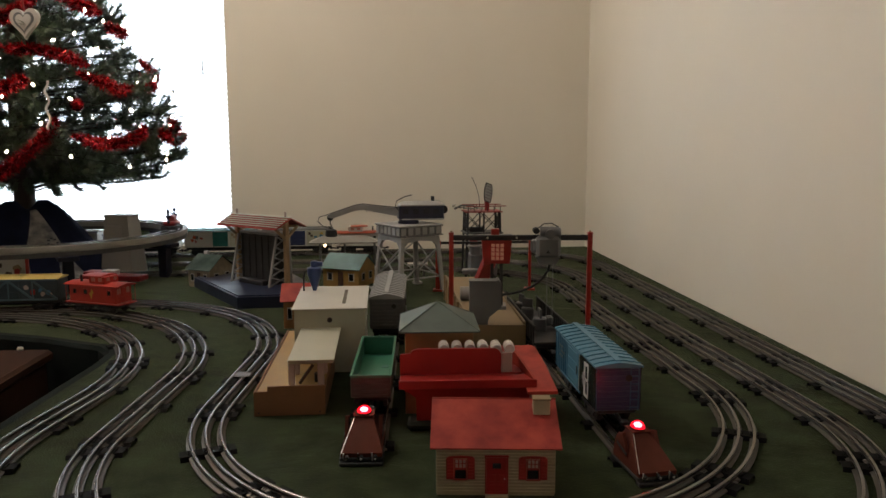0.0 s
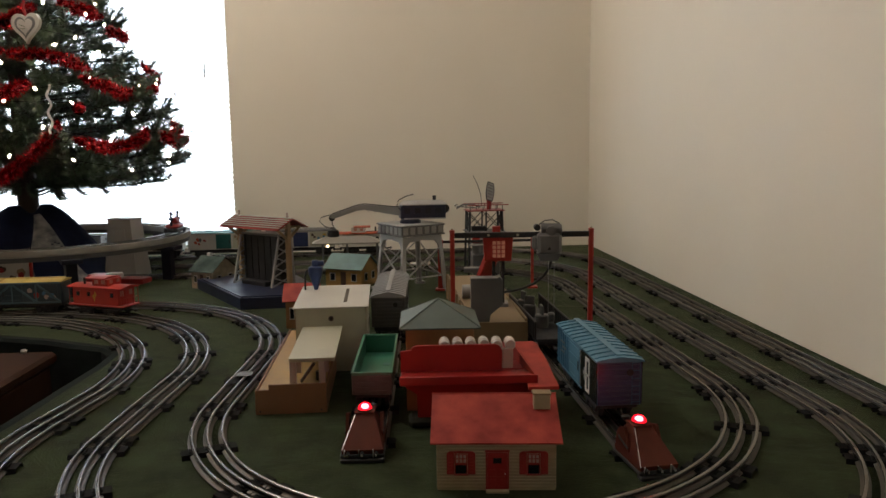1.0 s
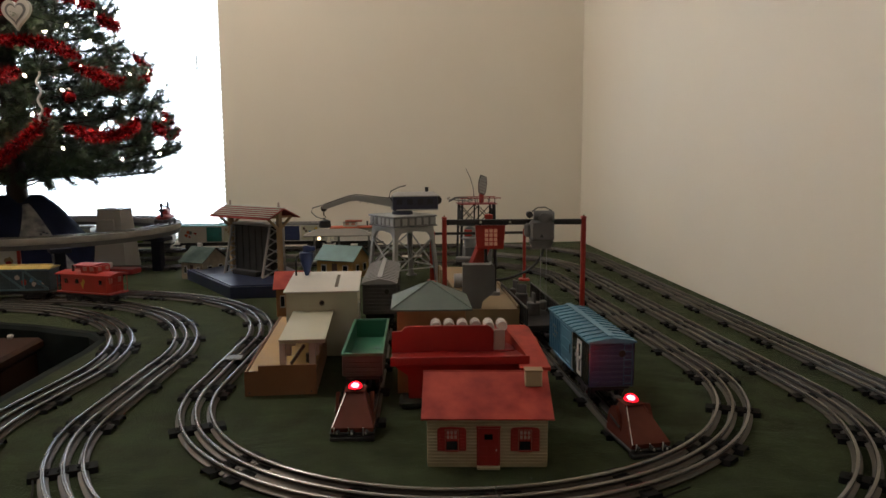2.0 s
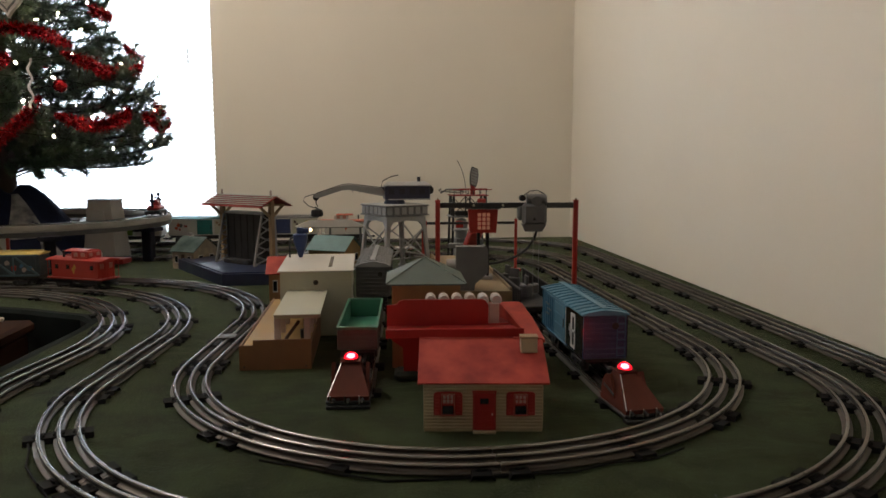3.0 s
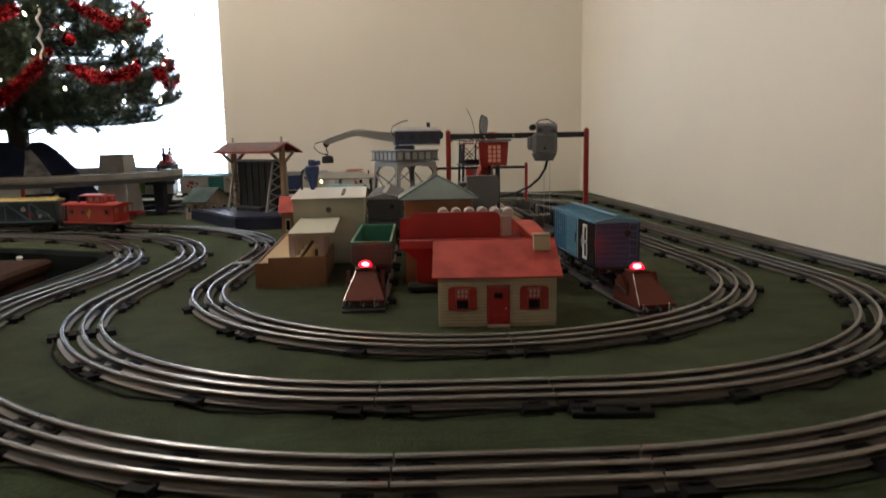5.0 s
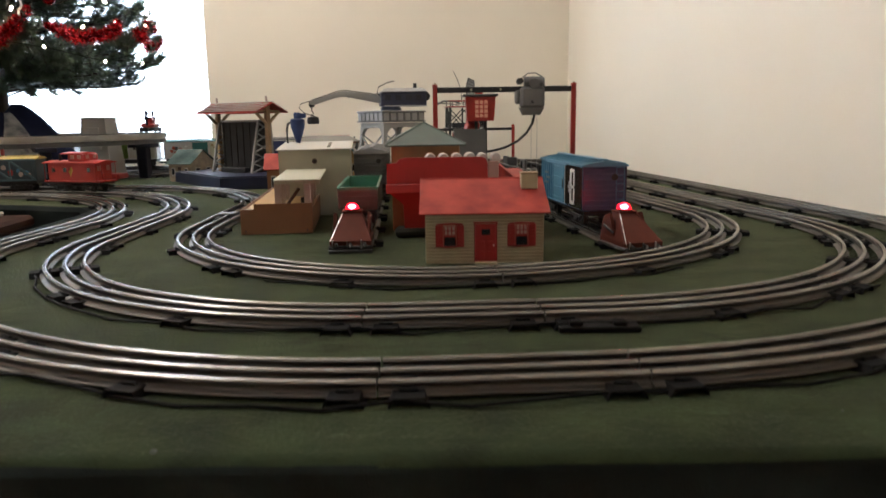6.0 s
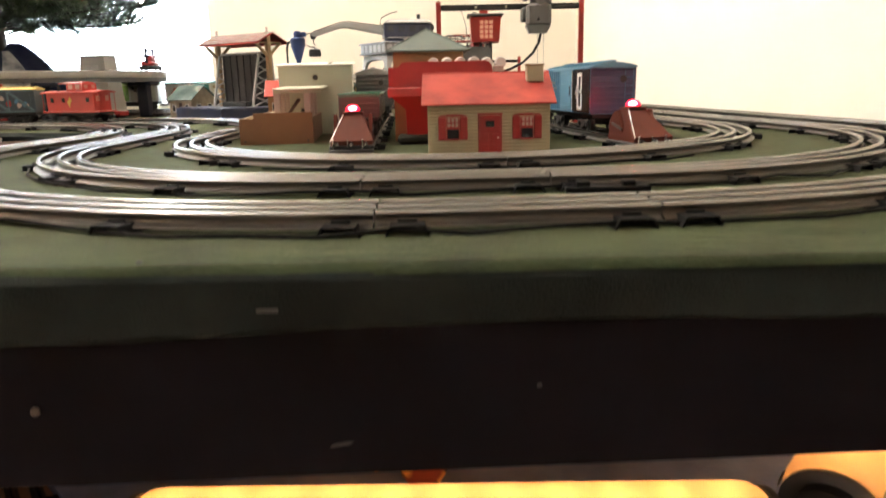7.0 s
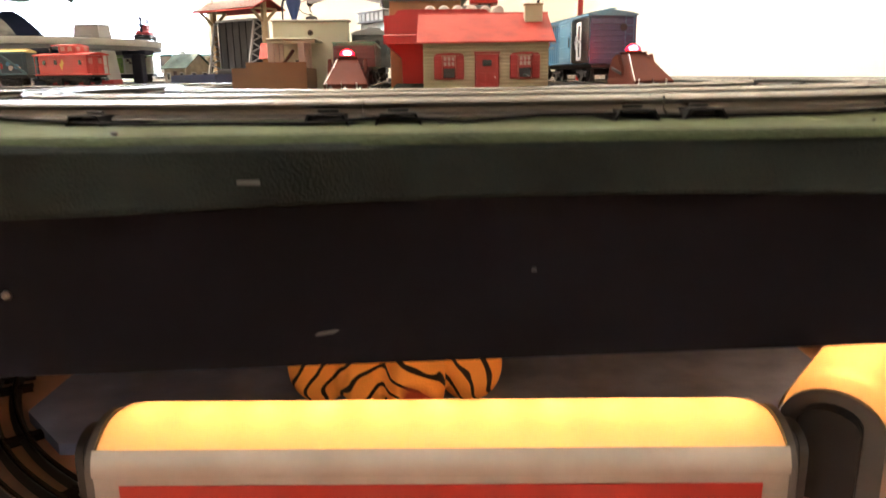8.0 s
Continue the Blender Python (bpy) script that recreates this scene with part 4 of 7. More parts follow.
# black flat car with drums behind it
fc = thing("black_flatcar", "black slatted toy gondola car with grey machine parts", "train car", pose(0.186, 1.30, 0.011, 0, 0, 7.2))
car_frame(fc, 0.235, 0.056)
part("deck", Geo().box(0, 0, 0.0235, 0.058, 0.24, 0.004, 0.0008), black_plastic, fc)
for s in (-1, 1):
    rail = part("side_rail", Geo().box(s * 0.029, 0, 0.0535, 0.0026, 0.244, 0.0032, 0.0006), black_plastic, fc)
    for i in range(19):
        part("stake", Geo().box(s * 0.029, -0.116 + i * 0.0129, 0.0385, 0.0026, 0.0038, 0.030, 0.0005), black_plastic, rail)
drum = thing("grey_drum", "dull grey cylindrical machine part on the black car", "drum", pose(0.190, 1.262, 0.0365, 0, 0, 7))
part("barrel", Geo().lathe([(0.011, 0), (0.012, 0.002), (0.0115, 0.018), (0.012, 0.021), (0.010, 0.023)], 16), dark_grey, drum)
part("fin", Geo().box(0, 0, 0.030, 0.004, 0.020, 0.018, 0.001), dark_grey, drum)
copy_thing(drum, pose(0.176, 1.345, 0.0365, 0, 0, 60))
copy_thing(drum, pose(0.168, 1.39, 0.0365, 0, 0, 20))


brown_grey = mat("brown_grey_plastic", (0.055, 0.046, 0.043), 0.5, var=0.15, scale=30)


def gondola_car():
    c = thing("green_gondola", "grey toy gondola car with empty green tub", "train car", pose(-0.0665, 1.018, 0.011, 0, 0, 3.6))
    L, W, z0, z1 = 0.196, 0.0505, 0.021, 0.0495
    car_frame(c, L * 0.96, W, 0.0205)
    part("floor_pan", Geo().box(0, 0, z0 + 0.001, W, L, 0.002, 0.0004), green_tub, c)
    for s in (-1, 1):
        sd = part("side_wall", Geo().box(s * (W / 2 - 0.0009), 0, (z0 + z1) / 2, 0.0018, L, z1 - z0, 0.0004), green_tub, c)
        for i in range(9):
            part("rib", Geo().box(s * (W / 2 + 0.0006), -L / 2 + 0.012 + i * (L - 0.024) / 8, (z0 + z1) / 2, 0.0016, 0.0035, z1 - z0 - 0.002, 0.0004), grey_plastic, sd)
        part("outer_skin", Geo().box(s * (W / 2 + 0.0002), 0, (z0 + z1) / 2 - 0.001, 0.0008, L * 0.998, z1 - z0 - 0.003, 0.0002), grey_plastic, c, "dull grey outer side")
        part("end_wall", Geo().box(0, s * (L / 2 - 0.0009), (z0 + z1) / 2, W - 0.0036, 0.0018, z1 - z0, 0.0004), green_tub, c)
        part("end_skin", Geo().box(0, s * (L / 2 + 0.0003), (z0 + z1) / 2 - 0.001, W * 0.99, 0.001, z1 - z0 - 0.003, 0.0002), brown_grey, c, "dull brownish grey end")
        g = Geo()
        for k in range(4):
            g.box(0, s * (L / 2 + 0.001), z0 + 0.005 + k * 0.0062, W * 0.9, 0.0012, 0.0018, 0.0004)
        part("end_rib", g, brown_grey, c)
    rim = Geo()
    for s in (-1, 1):
        rim.box(s * (W / 2), 0, z1 + 0.0007, 0.0032, L + 0.003, 0.0016, 0.0004)
        rim.box(0, s * (L / 2), z1 + 0.0009, W - 0.003, 0.0032, 0.0016, 0.0004)
    part("rim", rim, green_tub, c)
    part("sticker", Geo().box(0.012, 0.03, z0 + 0.0024, 0.010, 0.012, 0.0006, 0.0002), aqua_roof, c)


gondola_car()
box_car("grey_boxcar", "plain grey toy boxcar with ribbed pale roof", pose(-0.086, 1.388, 0.011, 0, 0, 3.6), 0.236, 0.059, 0.024, 0.0785, 0.0095, dark_grey, light_grey, dark_grey, ribs=14, side_ribs=18)


pink_pane = mat("pinkish_window_pane", (0.36, 0.17, 0.13), 0.3, var=0.1, bump=0)
stock_teal = mat("dull_teal_plastic", (0.055, 0.105, 0.125), 0.5, var=0.12, scale=30)


def caboose(name, label, m, body, roof, trim, group=""):
    c = thing(name, label, "caboose", m, group)
    L, W = 0.134, 0.056
    car_frame(c, L * 1.12, W)
    part("deck", Geo().box(0, 0, 0.0225, W, L * 1.2, 0.003, 0.0006), body, c)
    part("body", Geo().box(0, 0, 0.044, W - 0.004, L, 0.040, 0.0008), body, c)
    part("roof", box_roof(W, L * 1.16, 0.0645, 0.006, 0), roof, c)
    cup = part("cupola", Geo().box(0, 0.012, 0.0765, W * 0.78, 0.046, 0.017, 0.001), body, c)
    part("cupola_roof", box_roof(W * 0.8, 0.052, 0.0855, 0.004, 0), roof, cup)
    for s in (-1, 1):
        for y in (0.002, 0.022):
            part("cupola_window", Geo().box(s * W * 0.392, y, 0.078, 0.0012, 0.011, 0.009, 0.0003), pink_pane, cup)
        for x in (-0.011, 0.011):
            part("end_window", Geo().box(x, 0.012 + s * 0.0233, 0.078, 0.010, 0.0012, 0.008, 0.0003), pink_pane, cup)
        for y in (-0.05, -0.018, 0.05):
            w = part("window", Geo().box(s * (W / 2 - 0.0018), y, 0.049, 0.0016, 0.013, 0.014, 0.0003), body, c)
            part("pane", Geo().box(s * (W / 2 - 0.0008), y, 0.049, 0.0008, 0.009, 0.010, 0.0002), black_pane, w)
        part("emblem", Geo().prism([(-0.006, 0), (0.0, -0.013), (0.003, -0.002), (0.007, 0.003), (0.002, 0.011), (-0.002, 0.003)], 0, 0.0006, pose(s * (W / 2 - 0.0019), -0.002, 0.045, 90, 0, 90)), trim, c)
        for x in (-0.014, 0.014):
            part("end_window", Geo().box(x, s * (L / 2 + 0.0004), 0.052, 0.010, 0.0014, 0.012, 0.0003), pink_pane, c)
        part("end_door", Geo().box(0, s * (L / 2 + 0.0006), 0.042, 0.012, 0.0016, 0.034, 0.0004), body, c)
        rl = Geo()
        y = s * L * 0.585
        for x in (-0.025, -0.009, 0.009, 0.025):
            rl.bar((x, y, 0.023), (x, y, 0.041 if abs(x) < 0.02 else 0.0645), 0.0011)
        rl.bar((-0.025, y, 0.041), (0.025, y, 0.041), 0.0011)
        part("end_railing", rl, body, c)
    part("chimney", Geo().tube((0.009, -0.045, 0.066), (0.009, -0.045, 0.084), 0.0028, 10), dark_iron, c)
    return c


# train on the middle loop: red caboose, blue and yellow stock car, yellow boxcar
LANE = [middle.length * i / 8000 for i in range(2200)]


def lane_s(x):
    return min(LANE, key=lambda s: abs(middle.at(s)[0] - x))


caboose("red_caboose", "bright red toy caboose with small yellow emblem", on(middle, lane_s(-0.715)) @ Matrix.Scale(0.90, 4), red_bright, red_bright, yellow_plastic)
stock_dark = mat("dark_teal_plastic", (0.022, 0.040, 0.055), 0.5, var=0.2, scale=30)
stock_roof = mat("pale_yellow_roof", (0.42, 0.31, 0.08), 0.45, var=0.12, scale=24)
sc = box_car("stock_car", "blue trussed toy stock car with yellow roof", on(middle, lane_s(-0.913)) @ Matrix.Scale(0.90, 4), 0.225, 0.056, 0.024, 0.074, 0.006, stock_dark, stock_roof, stock_dark, ribs=4)
for s in (-1, 1):
    for i in range(4):
        y, d = -0.109 + i * 0.0545, (1 if i < 2 else -1)
        y0, y1 = (y, y + 0.0545) if d > 0 else (y + 0.0545, y)
        part("truss", Geo().bar((s * 0.0296, y0, 0.026), (s * 0.0296, y1, 0.072), 0.0022, 0.0050), stock_teal, sc)
        part("upright", Geo().box(s * 0.0296, y, 0.049, 0.0022, 0.0036, 0.048, 0.0005), stock_teal, sc)
    for z in (0.0255, 0.0725):
        part("truss_chord", Geo().box(s * 0.0296, 0, z, 0.0022, 0.222, 0.0042, 0.0005), stock_teal, sc)
yc = box_car("yellow_boxcar", "yellow toy boxcar with coloured picture panels", on(middle, lane_s(-1.138)) @ Matrix.Scale(0.90, 4), 0.225, 0.057, 0.024, 0.077, 0.0065, yellow_plastic, yellow_plastic, yellow_plastic, ribs=2)


def picture(c, s, width, y0, y1, z0, z1, palette):
    """A printed panel of plain coloured patches on a car side."""
    part("picture_ground", Geo().box(s * (width / 2 + 0.0005), (y0 + y1) / 2, (z0 + z1) / 2, 0.0010, y1 - y0, z1 - z0, 0.0003), palette[0], c, "pale printed picture panel")
    rng = random.Random(int(1000 * abs(y0) + s * 7))
    for k in range(7):
        col = palette[1 + k % (len(palette) - 1)]
        cy, cz = rng.uniform(y0 + 0.008, y1 - 0.008), rng.uniform(z0 + 0.007, z1 - 0.007)
        rr = rng.uniform(0.004, 0.0075)
        poly = [(rr * rng.uniform(0.6, 1.1) * math.cos(2 * math.pi * i / 9), rr * rng.uniform(0.6, 1.1) * math.sin(2 * math.pi * i / 9)) for i in range(9)]
        part("printed_patch", Geo().prism(poly, 0, 0.0005, pose(s * (width / 2 + 0.0009 + 0.0002 * k) - (0.0005 if s < 0 else 0), cy, cz, 90, 0, 90)), col, c)


for s in (-1, 1):
    picture(sc, s, 0.0564, -0.104, -0.030, 0.030, 0.068, [stock_dark, red_paint, pink_white, stock_teal])
    picture(sc, s, 0.0564, 0.030, 0.104, 0.030, 0.068, [stock_dark, pink_white, red_paint, sky_blue])
    picture(yc, s, 0.057, -0.105, -0.03, 0.03, 0.072, [sky_blue, red_bright, white_plastic, brown_plastic])
    picture(yc, s, 0.057, 0.03, 0.105, 0.03, 0.072, [yellow_plastic, dark_blue, white_plastic, orange_red])

# train along the back wall on the outer loop
def back_s(x):
    lo = outer.length * 0.55
    return outer.near_x(x, lo, outer.length - 0.01)


kinds = [(dark_grey, dark_blue, "dark grey"), (teal_plastic, teal_plastic, "teal"), (lime_plastic, lime_plastic, "lime green"), (brown_plastic, brown_plastic, "brown")]
caboose("white_caboose", "white toy caboose with orange-red roof by the back wall", on(outer, back_s(-0.30)), white_plastic, orange_red, orange_red)
for i in range(4):
    rf, dr, nm = kinds[i]
    c = box_car("picture_boxcar", "white toy boxcar with " + nm + " roof and printed pictures", on(outer, back_s(-0.50 - 0.247 * i)), 0.226, 0.057, 0.024, 0.078, 0.006, white_plastic, rf, dr, ribs=2, group="picture boxcars")
    for s in (-1, 1):
        picture(c, s, 0.057, -0.106, -0.03, 0.028, 0.074, [[off_white, sky_blue, yellow_plastic, brown_plastic], [off_white, lime_plastic, orange_red, tan_plastic]][i % 2])
        picture(c, s, 0.057, 0.05, 0.10, 0.036, 0.066, [white_plastic, red_paint, dark_grey, orange_red])


# ---- lumber mill: brown yard, canopy, white building, cyclone ----
def mill():
    b = thing("lumber_mill", "white toy lumber mill with canopy and brown yard", "mill", pose(-0.166, 0.945, 0, 0, 0, 6.5))
    W = 0.104
    # yard walls
    part("yard_front", Geo().prism([(-W / 2, 0), (W / 2 - 0.011, 0), (W / 2 - 0.011, 0.040), (-W / 2 + 0.018, 0.040), (-W / 2 + 0.018, 0.033), (-W / 2, 0.033)], -0.0016, 0.0016, pose(0, -0.004, 0, 90, 0, 0)), brown_card, b)
    part("yard_side", Geo().box(-W / 2 + 0.0016, 0.165, 0.0165, 0.0032, 0.330, 0.033, 0.0005).box(W / 2 - 0.0126, 0.165, 0.0165, 0.0032, 0.330, 0.033, 0.0005), brown_card, b)
    part("yard_deck", Geo().box(-0.0055, 0.165, 0.0295, W - 0.0176, 0.328, 0.003, 0.0005), mustard, b)
    for x in (-0.046, 0.034):
        part("rivet", Geo().lathe([(0.0014, 0), (0.001, 0.0009)], 8, pose(x, -0.0056, 0.004, 90, 0, 0)), dark_iron, b)
    # canopy
    part("canopy_roof", Geo().box(0.0215, 0.096, 0.0685, 0.062, 0.168, 0.0024, 0.0006, pose(0, 0, 0, 1.0, 0, 0)), off_white, b, "flat off-white canopy roof")
    for x in (-0.005, 0.034):
        for y in (0.020, 0.075, 0.130):
            part("canopy_post", Geo().box(x, y, 0.0495, 0.0085, 0.0075, 0.037, 0.0006), pink_white, b)
    part("canopy_beam", Geo().box(0.0215, 0.018, 0.0655, 0.060, 0.006, 0.004, 0.0005), off_white, b)
    part("saw_arm", Geo().bar((0.004, 0.028, 0.032), (0.022, 0.036, 0.056), 0.004), brown_plastic, b, "dark brown slanted arm")
    part("log_lever", Geo().tube((0.028, 0.04, 0.031), (0.028, 0.04, 0.043), 0.005, 10), dark_iron, b)
    # building
    X0, X1, Y0, Y1 = -0.020, 0.090, 0.178, 0.318
    g = Geo()
    pts = [(Y0, 0.0), (Y1, 0.0), (Y1, 0.1085), (Y0, 0.1015)]
    vs = [(X0, y, z) for y, z in pts] + [(X1, y, z) for y, z in pts]
    g.add(vs, [(0, 1, 2, 3), (4, 5, 6, 7), (0, 1, 5, 4), (1, 2, 6, 5), (2, 3, 7, 6), (3, 0, 4, 7)])
    body = part("building_wall", g, off_white, b)
    ring = part("round_vent", Geo().lathe([(0.0042, 0), (0.0042, 0.0012), (0.0030, 0.0016)], 16, pose(0.035, Y0 - 0.0002, 0.085, 90, 0, 0)), brown_plastic, b, "small brown round vent")
    part("hole", Geo().lathe([(0.0024, 0.001), (0.0022, 0.0021)], 12, pose(0.035, Y0 - 0.0002, 0.085, 90, 0, 0)), black_pane, ring)
    roof_m = pose((X0 + X1) / 2, (Y0 + Y1) / 2, 0.1066, math.degrees(math.atan2(0.007, Y1 - Y0)), 0, 0)
    rf = part("roof_panel", Geo().box(0, 0, 0, X1 - X0 + 0.007, Y1 - Y0 + 0.010, 0.0022, 0.0006), white_plastic, b, "flat white roof with dark slot", m=roof_m)
    part("roof_slot", Geo().box(0.021, 0.000, 0.0013, 0.0055, 0.090, 0.0008, 0.0002), black_pane, rf)
    part("side_door", Geo().box(X1 + 0.0006, 0.205, 0.035, 0.0016, 0.030, 0.042, 0.0005), pink_white, b)
    for y in (0.24, 0.275):
        w = part("window", Geo().box(X1 + 0.0006, y, 0.062, 0.0018, 0.016, 0.022, 0.0004), white_plastic, b)
        part("pane", Geo().box(X1 + 0.0014, y, 0.062, 0.0008, 0.012, 0.018, 0.0002), black_pane, w)
    # cyclone on the roof
    c = part("cyclone", Geo().lathe([(0.0030, 0.0), (0.0038, 0.004), (0.0118, 0.029), (0.0122, 0.034), (0.0122, 0.041), (0.0085, 0.043)], 18, pose(0.0015, 0.295, 0.108)), blue_metal, b, "dark blue cyclone dust collector")
    part("cyclone_hood", Geo().lathe([(0.0060, 0.043), (0.0065, 0.050), (0.0050, 0.053)], 14, pose(0.0015, 0.295, 0.108)), blue_metal, c)
    part("cyclone_inlet", Geo().box(0.0095, 0.295, 0.1555, 0.013, 0.009, 0.008, 0.001), blue_metal, c)
    part("feed_pipe", Geo().rope([(-0.0165, 0.293, 0.107), (-0.0165, 0.293, 0.133), (-0.0145, 0.293, 0.142), (-0.0075, 0.294, 0.146)], 0.0019, 8), black_plastic, c, "bent black feed pipe")


mill()


# ---- red freight platform with hip-roofed house ----
dark_foot = mat("dark_olive_foot", (0.022, 0.023, 0.017), 0.85, var=0.25, scale=40, spec=0.1)


def freight_station():
    b = thing("freight_station", "red toy freight loader with green hipped roof house", "station", pose(0.052, 0.948, 0, 0, 0, 4))
    # house behind
    X0, X1, Y0, Y1 = -0.070, 0.020, 0.005, 0.095
    part("house_wall", Geo().box((X0 + X1) / 2, (Y0 + Y1) / 2, 0.056, X1 - X0, Y1 - Y0, 0.112, 0.001), orange_tan, b)
    cx, cy = (X0 + X1) / 2, (Y0 + Y1) / 2
    ex, ey = (X1 - X0) / 2 + 0.008, (Y1 - Y0) / 2 + 0.008
    a = [(cx - ex, cy - ey, 0.1115), (cx + ex, cy - ey, 0.1115), (cx + ex, cy + ey, 0.1115), (cx - ex, cy + ey, 0.1115)]
    k = [(x, y, 0.1135) for x, y, z in a]
    rf = part("hip_roof", Geo().add(a + k + [(cx - 0.003, cy, 0.1420), (cx + 0.003, cy, 0.1420)], [(3, 2, 1, 0)] + [(i, (i + 1) % 4, 4 + (i + 1) % 4, 4 + i) for i in range(4)] + [(4, 5, 9, 8), (5, 6, 9), (6, 7, 8, 9), (7, 4, 8)]), slate_green, b)
    for x, y in ((cx - ex, cy - ey), (cx + ex, cy - ey), (cx + ex, cy + ey), (cx - ex, cy + ey)):
        part("hip_ridge", Geo().bar((x, y, 0.1138), (cx, cy, 0.1424), 0.0016), slate_green, rf)
    # hopper: bowed back wall, ledge and funnel
    bk = Geo()
    top = [(-0.076, 0.064), (0.052, 0.064), (0.052, 0.092), (0.049, 0.0965), (0.044, 0.0985), (-0.054, 0.0985), (-0.060, 0.097), (-0.063, 0.0925), (-0.076, 0.0915)]
    bk.prism(top, -0.002, 0.002, pose(0, -0.030, 0, 90, 0, 0))
    part("back_panel", bk, red_paint, b)
    part("ledge", Geo().box(0.008, -0.0455, 0.0615, 0.168, 0.035, 0.0075, 0.0012), red_paint, b)
    part("front_lip", Geo().box(0.008, -0.0635, 0.0625, 0.170, 0.0022, 0.011, 0.0006), red_paint, b)
    g = Geo()
    u = [(-0.074, -0.062, 0.058), (0.086, -0.062, 0.058), (0.086, -0.008, 0.058), (-0.074, -0.008, 0.058)]
    d = [(-0.055, -0.050, 0.004), (0.070, -0.050, 0.004), (0.070, -0.010, 0.004), (-0.055, -0.010, 0.004)]
    mdl = [(-0.056, -0.052, 0.042), (0.072, -0.052, 0.042), (0.072, -0.010, 0.042), (-0.056, -0.010, 0.042)]
    g.add(u + mdl + d, [(0, 1, 2, 3), (11, 10, 9, 8)] + [(i, (i + 1) % 4, 4 + (i + 1) % 4, 4 + i) for i in range(4)] + [(4 + i, 4 + (i + 1) % 4, 8 + (i + 1) % 4, 8 + i) for i in range(4)])
    part("hopper", g, red_paint, b)
    side = Geo()
    side.add([(0.0925, -0.062, 0.064), (0.0925, -0.062, 0.0675), (0.075, 0.010, 0.086), (0.075, 0.010, 0.064), (0.0895, -0.062, 0.064), (0.0895, -0.062, 0.0675), (0.072, 0.010, 0.086), (0.072, 0.010, 0.064)],
             [(0, 1, 2, 3), (4, 5, 6, 7), (0, 1, 5, 4), (1, 2, 6, 5), (2, 3, 7, 6), (3, 0, 4, 7)])
    part("side_board", side, red_roof, b)
    part("tray_floor", Geo().box(0.060, -0.015, 0.0655, 0.038, 0.034, 0.003, 0.0005), red_paint, b)
    part("stop_post", Geo().box(0.060, -0.028, 0.0790, 0.0135, 0.005, 0.027, 0.0008), pink_white, b, "pale pink upright plate")
    for x in (-0.043, 0.055):
        part("footing", Geo().box(x, -0.042, 0.006, 0.048, 0.032, 0.012, 0.004), dark_foot, b, "dark olive moulded foot")
    # sloping red platform roof to the side
    pl = Geo()
    v = [(x, y, 0.056 + (y + 0.075) * 0.155) for x, y in ((0.080, -0.075), (0.117, -0.075), (0.1145, 0.000), (0.110, 0.052), (0.106, 0.060), (0.040, 0.060), (0.040, 0.016), (0.080, 0.016))]
    nv_ = len(v)
    pl.add(v + [(x, y, z - 0.004) for x, y, z in v], [tuple(range(nv_)), tuple(range(2 * nv_ - 1, nv_ - 1, -1))] + [(i, (i + 1) % nv_, nv_ + (i + 1) % nv_, nv_ + i) for i in range(nv_)])
    part("platform_roof", pl, red_roof, b)
    part("platform_wall", Geo().box(0.100, -0.02, 0.027, 0.004, 0.085, 0.054, 0.0006).box(0.072, 0.052, 0.035, 0.064, 0.004, 0.070, 0.0006), red_paint, b)
    # white drums along the back panel
    drum = thing("white_drum", "small white drum lying on the red loader", "drum", b.matrix_world @ pose(-0.020, -0.016, 0.0965, 90, 0, 0), "white drums")
    part("shell", Geo().lathe([(0.0058, -0.012), (0.0066, -0.011), (0.0069, 0.0), (0.0066, 0.011), (0.0058, 0.012)], 18), white_frost, drum)
    for z in (-0.006, 0.006):
        part("hoop", Geo().lathe([(0.0066, z - 0.0008), (0.0071, z), (0.0066, z + 0.0008)], 18), pink_white, drum)
    for i in range(1, 6):
        copy_thing(drum, b.matrix_world @ pose(-0.020 + i * 0.0168, -0.016, 0.0965 + random.uniform(-0.0006, 0.0006), 90 + random.uniform(-3, 3), 0, random.uniform(-3, 3)))
    part("drum_rack", Geo().box(0.019, -0.016, 0.0875, 0.094, 0.018, 0.0035, 0.0005).box(-0.026, -0.016, 0.075, 0.003, 0.016, 0.024, 0.0005).box(0.063, -0.016, 0.075, 0.003, 0.016, 0.024, 0.0005), red_paint, b)


freight_station()


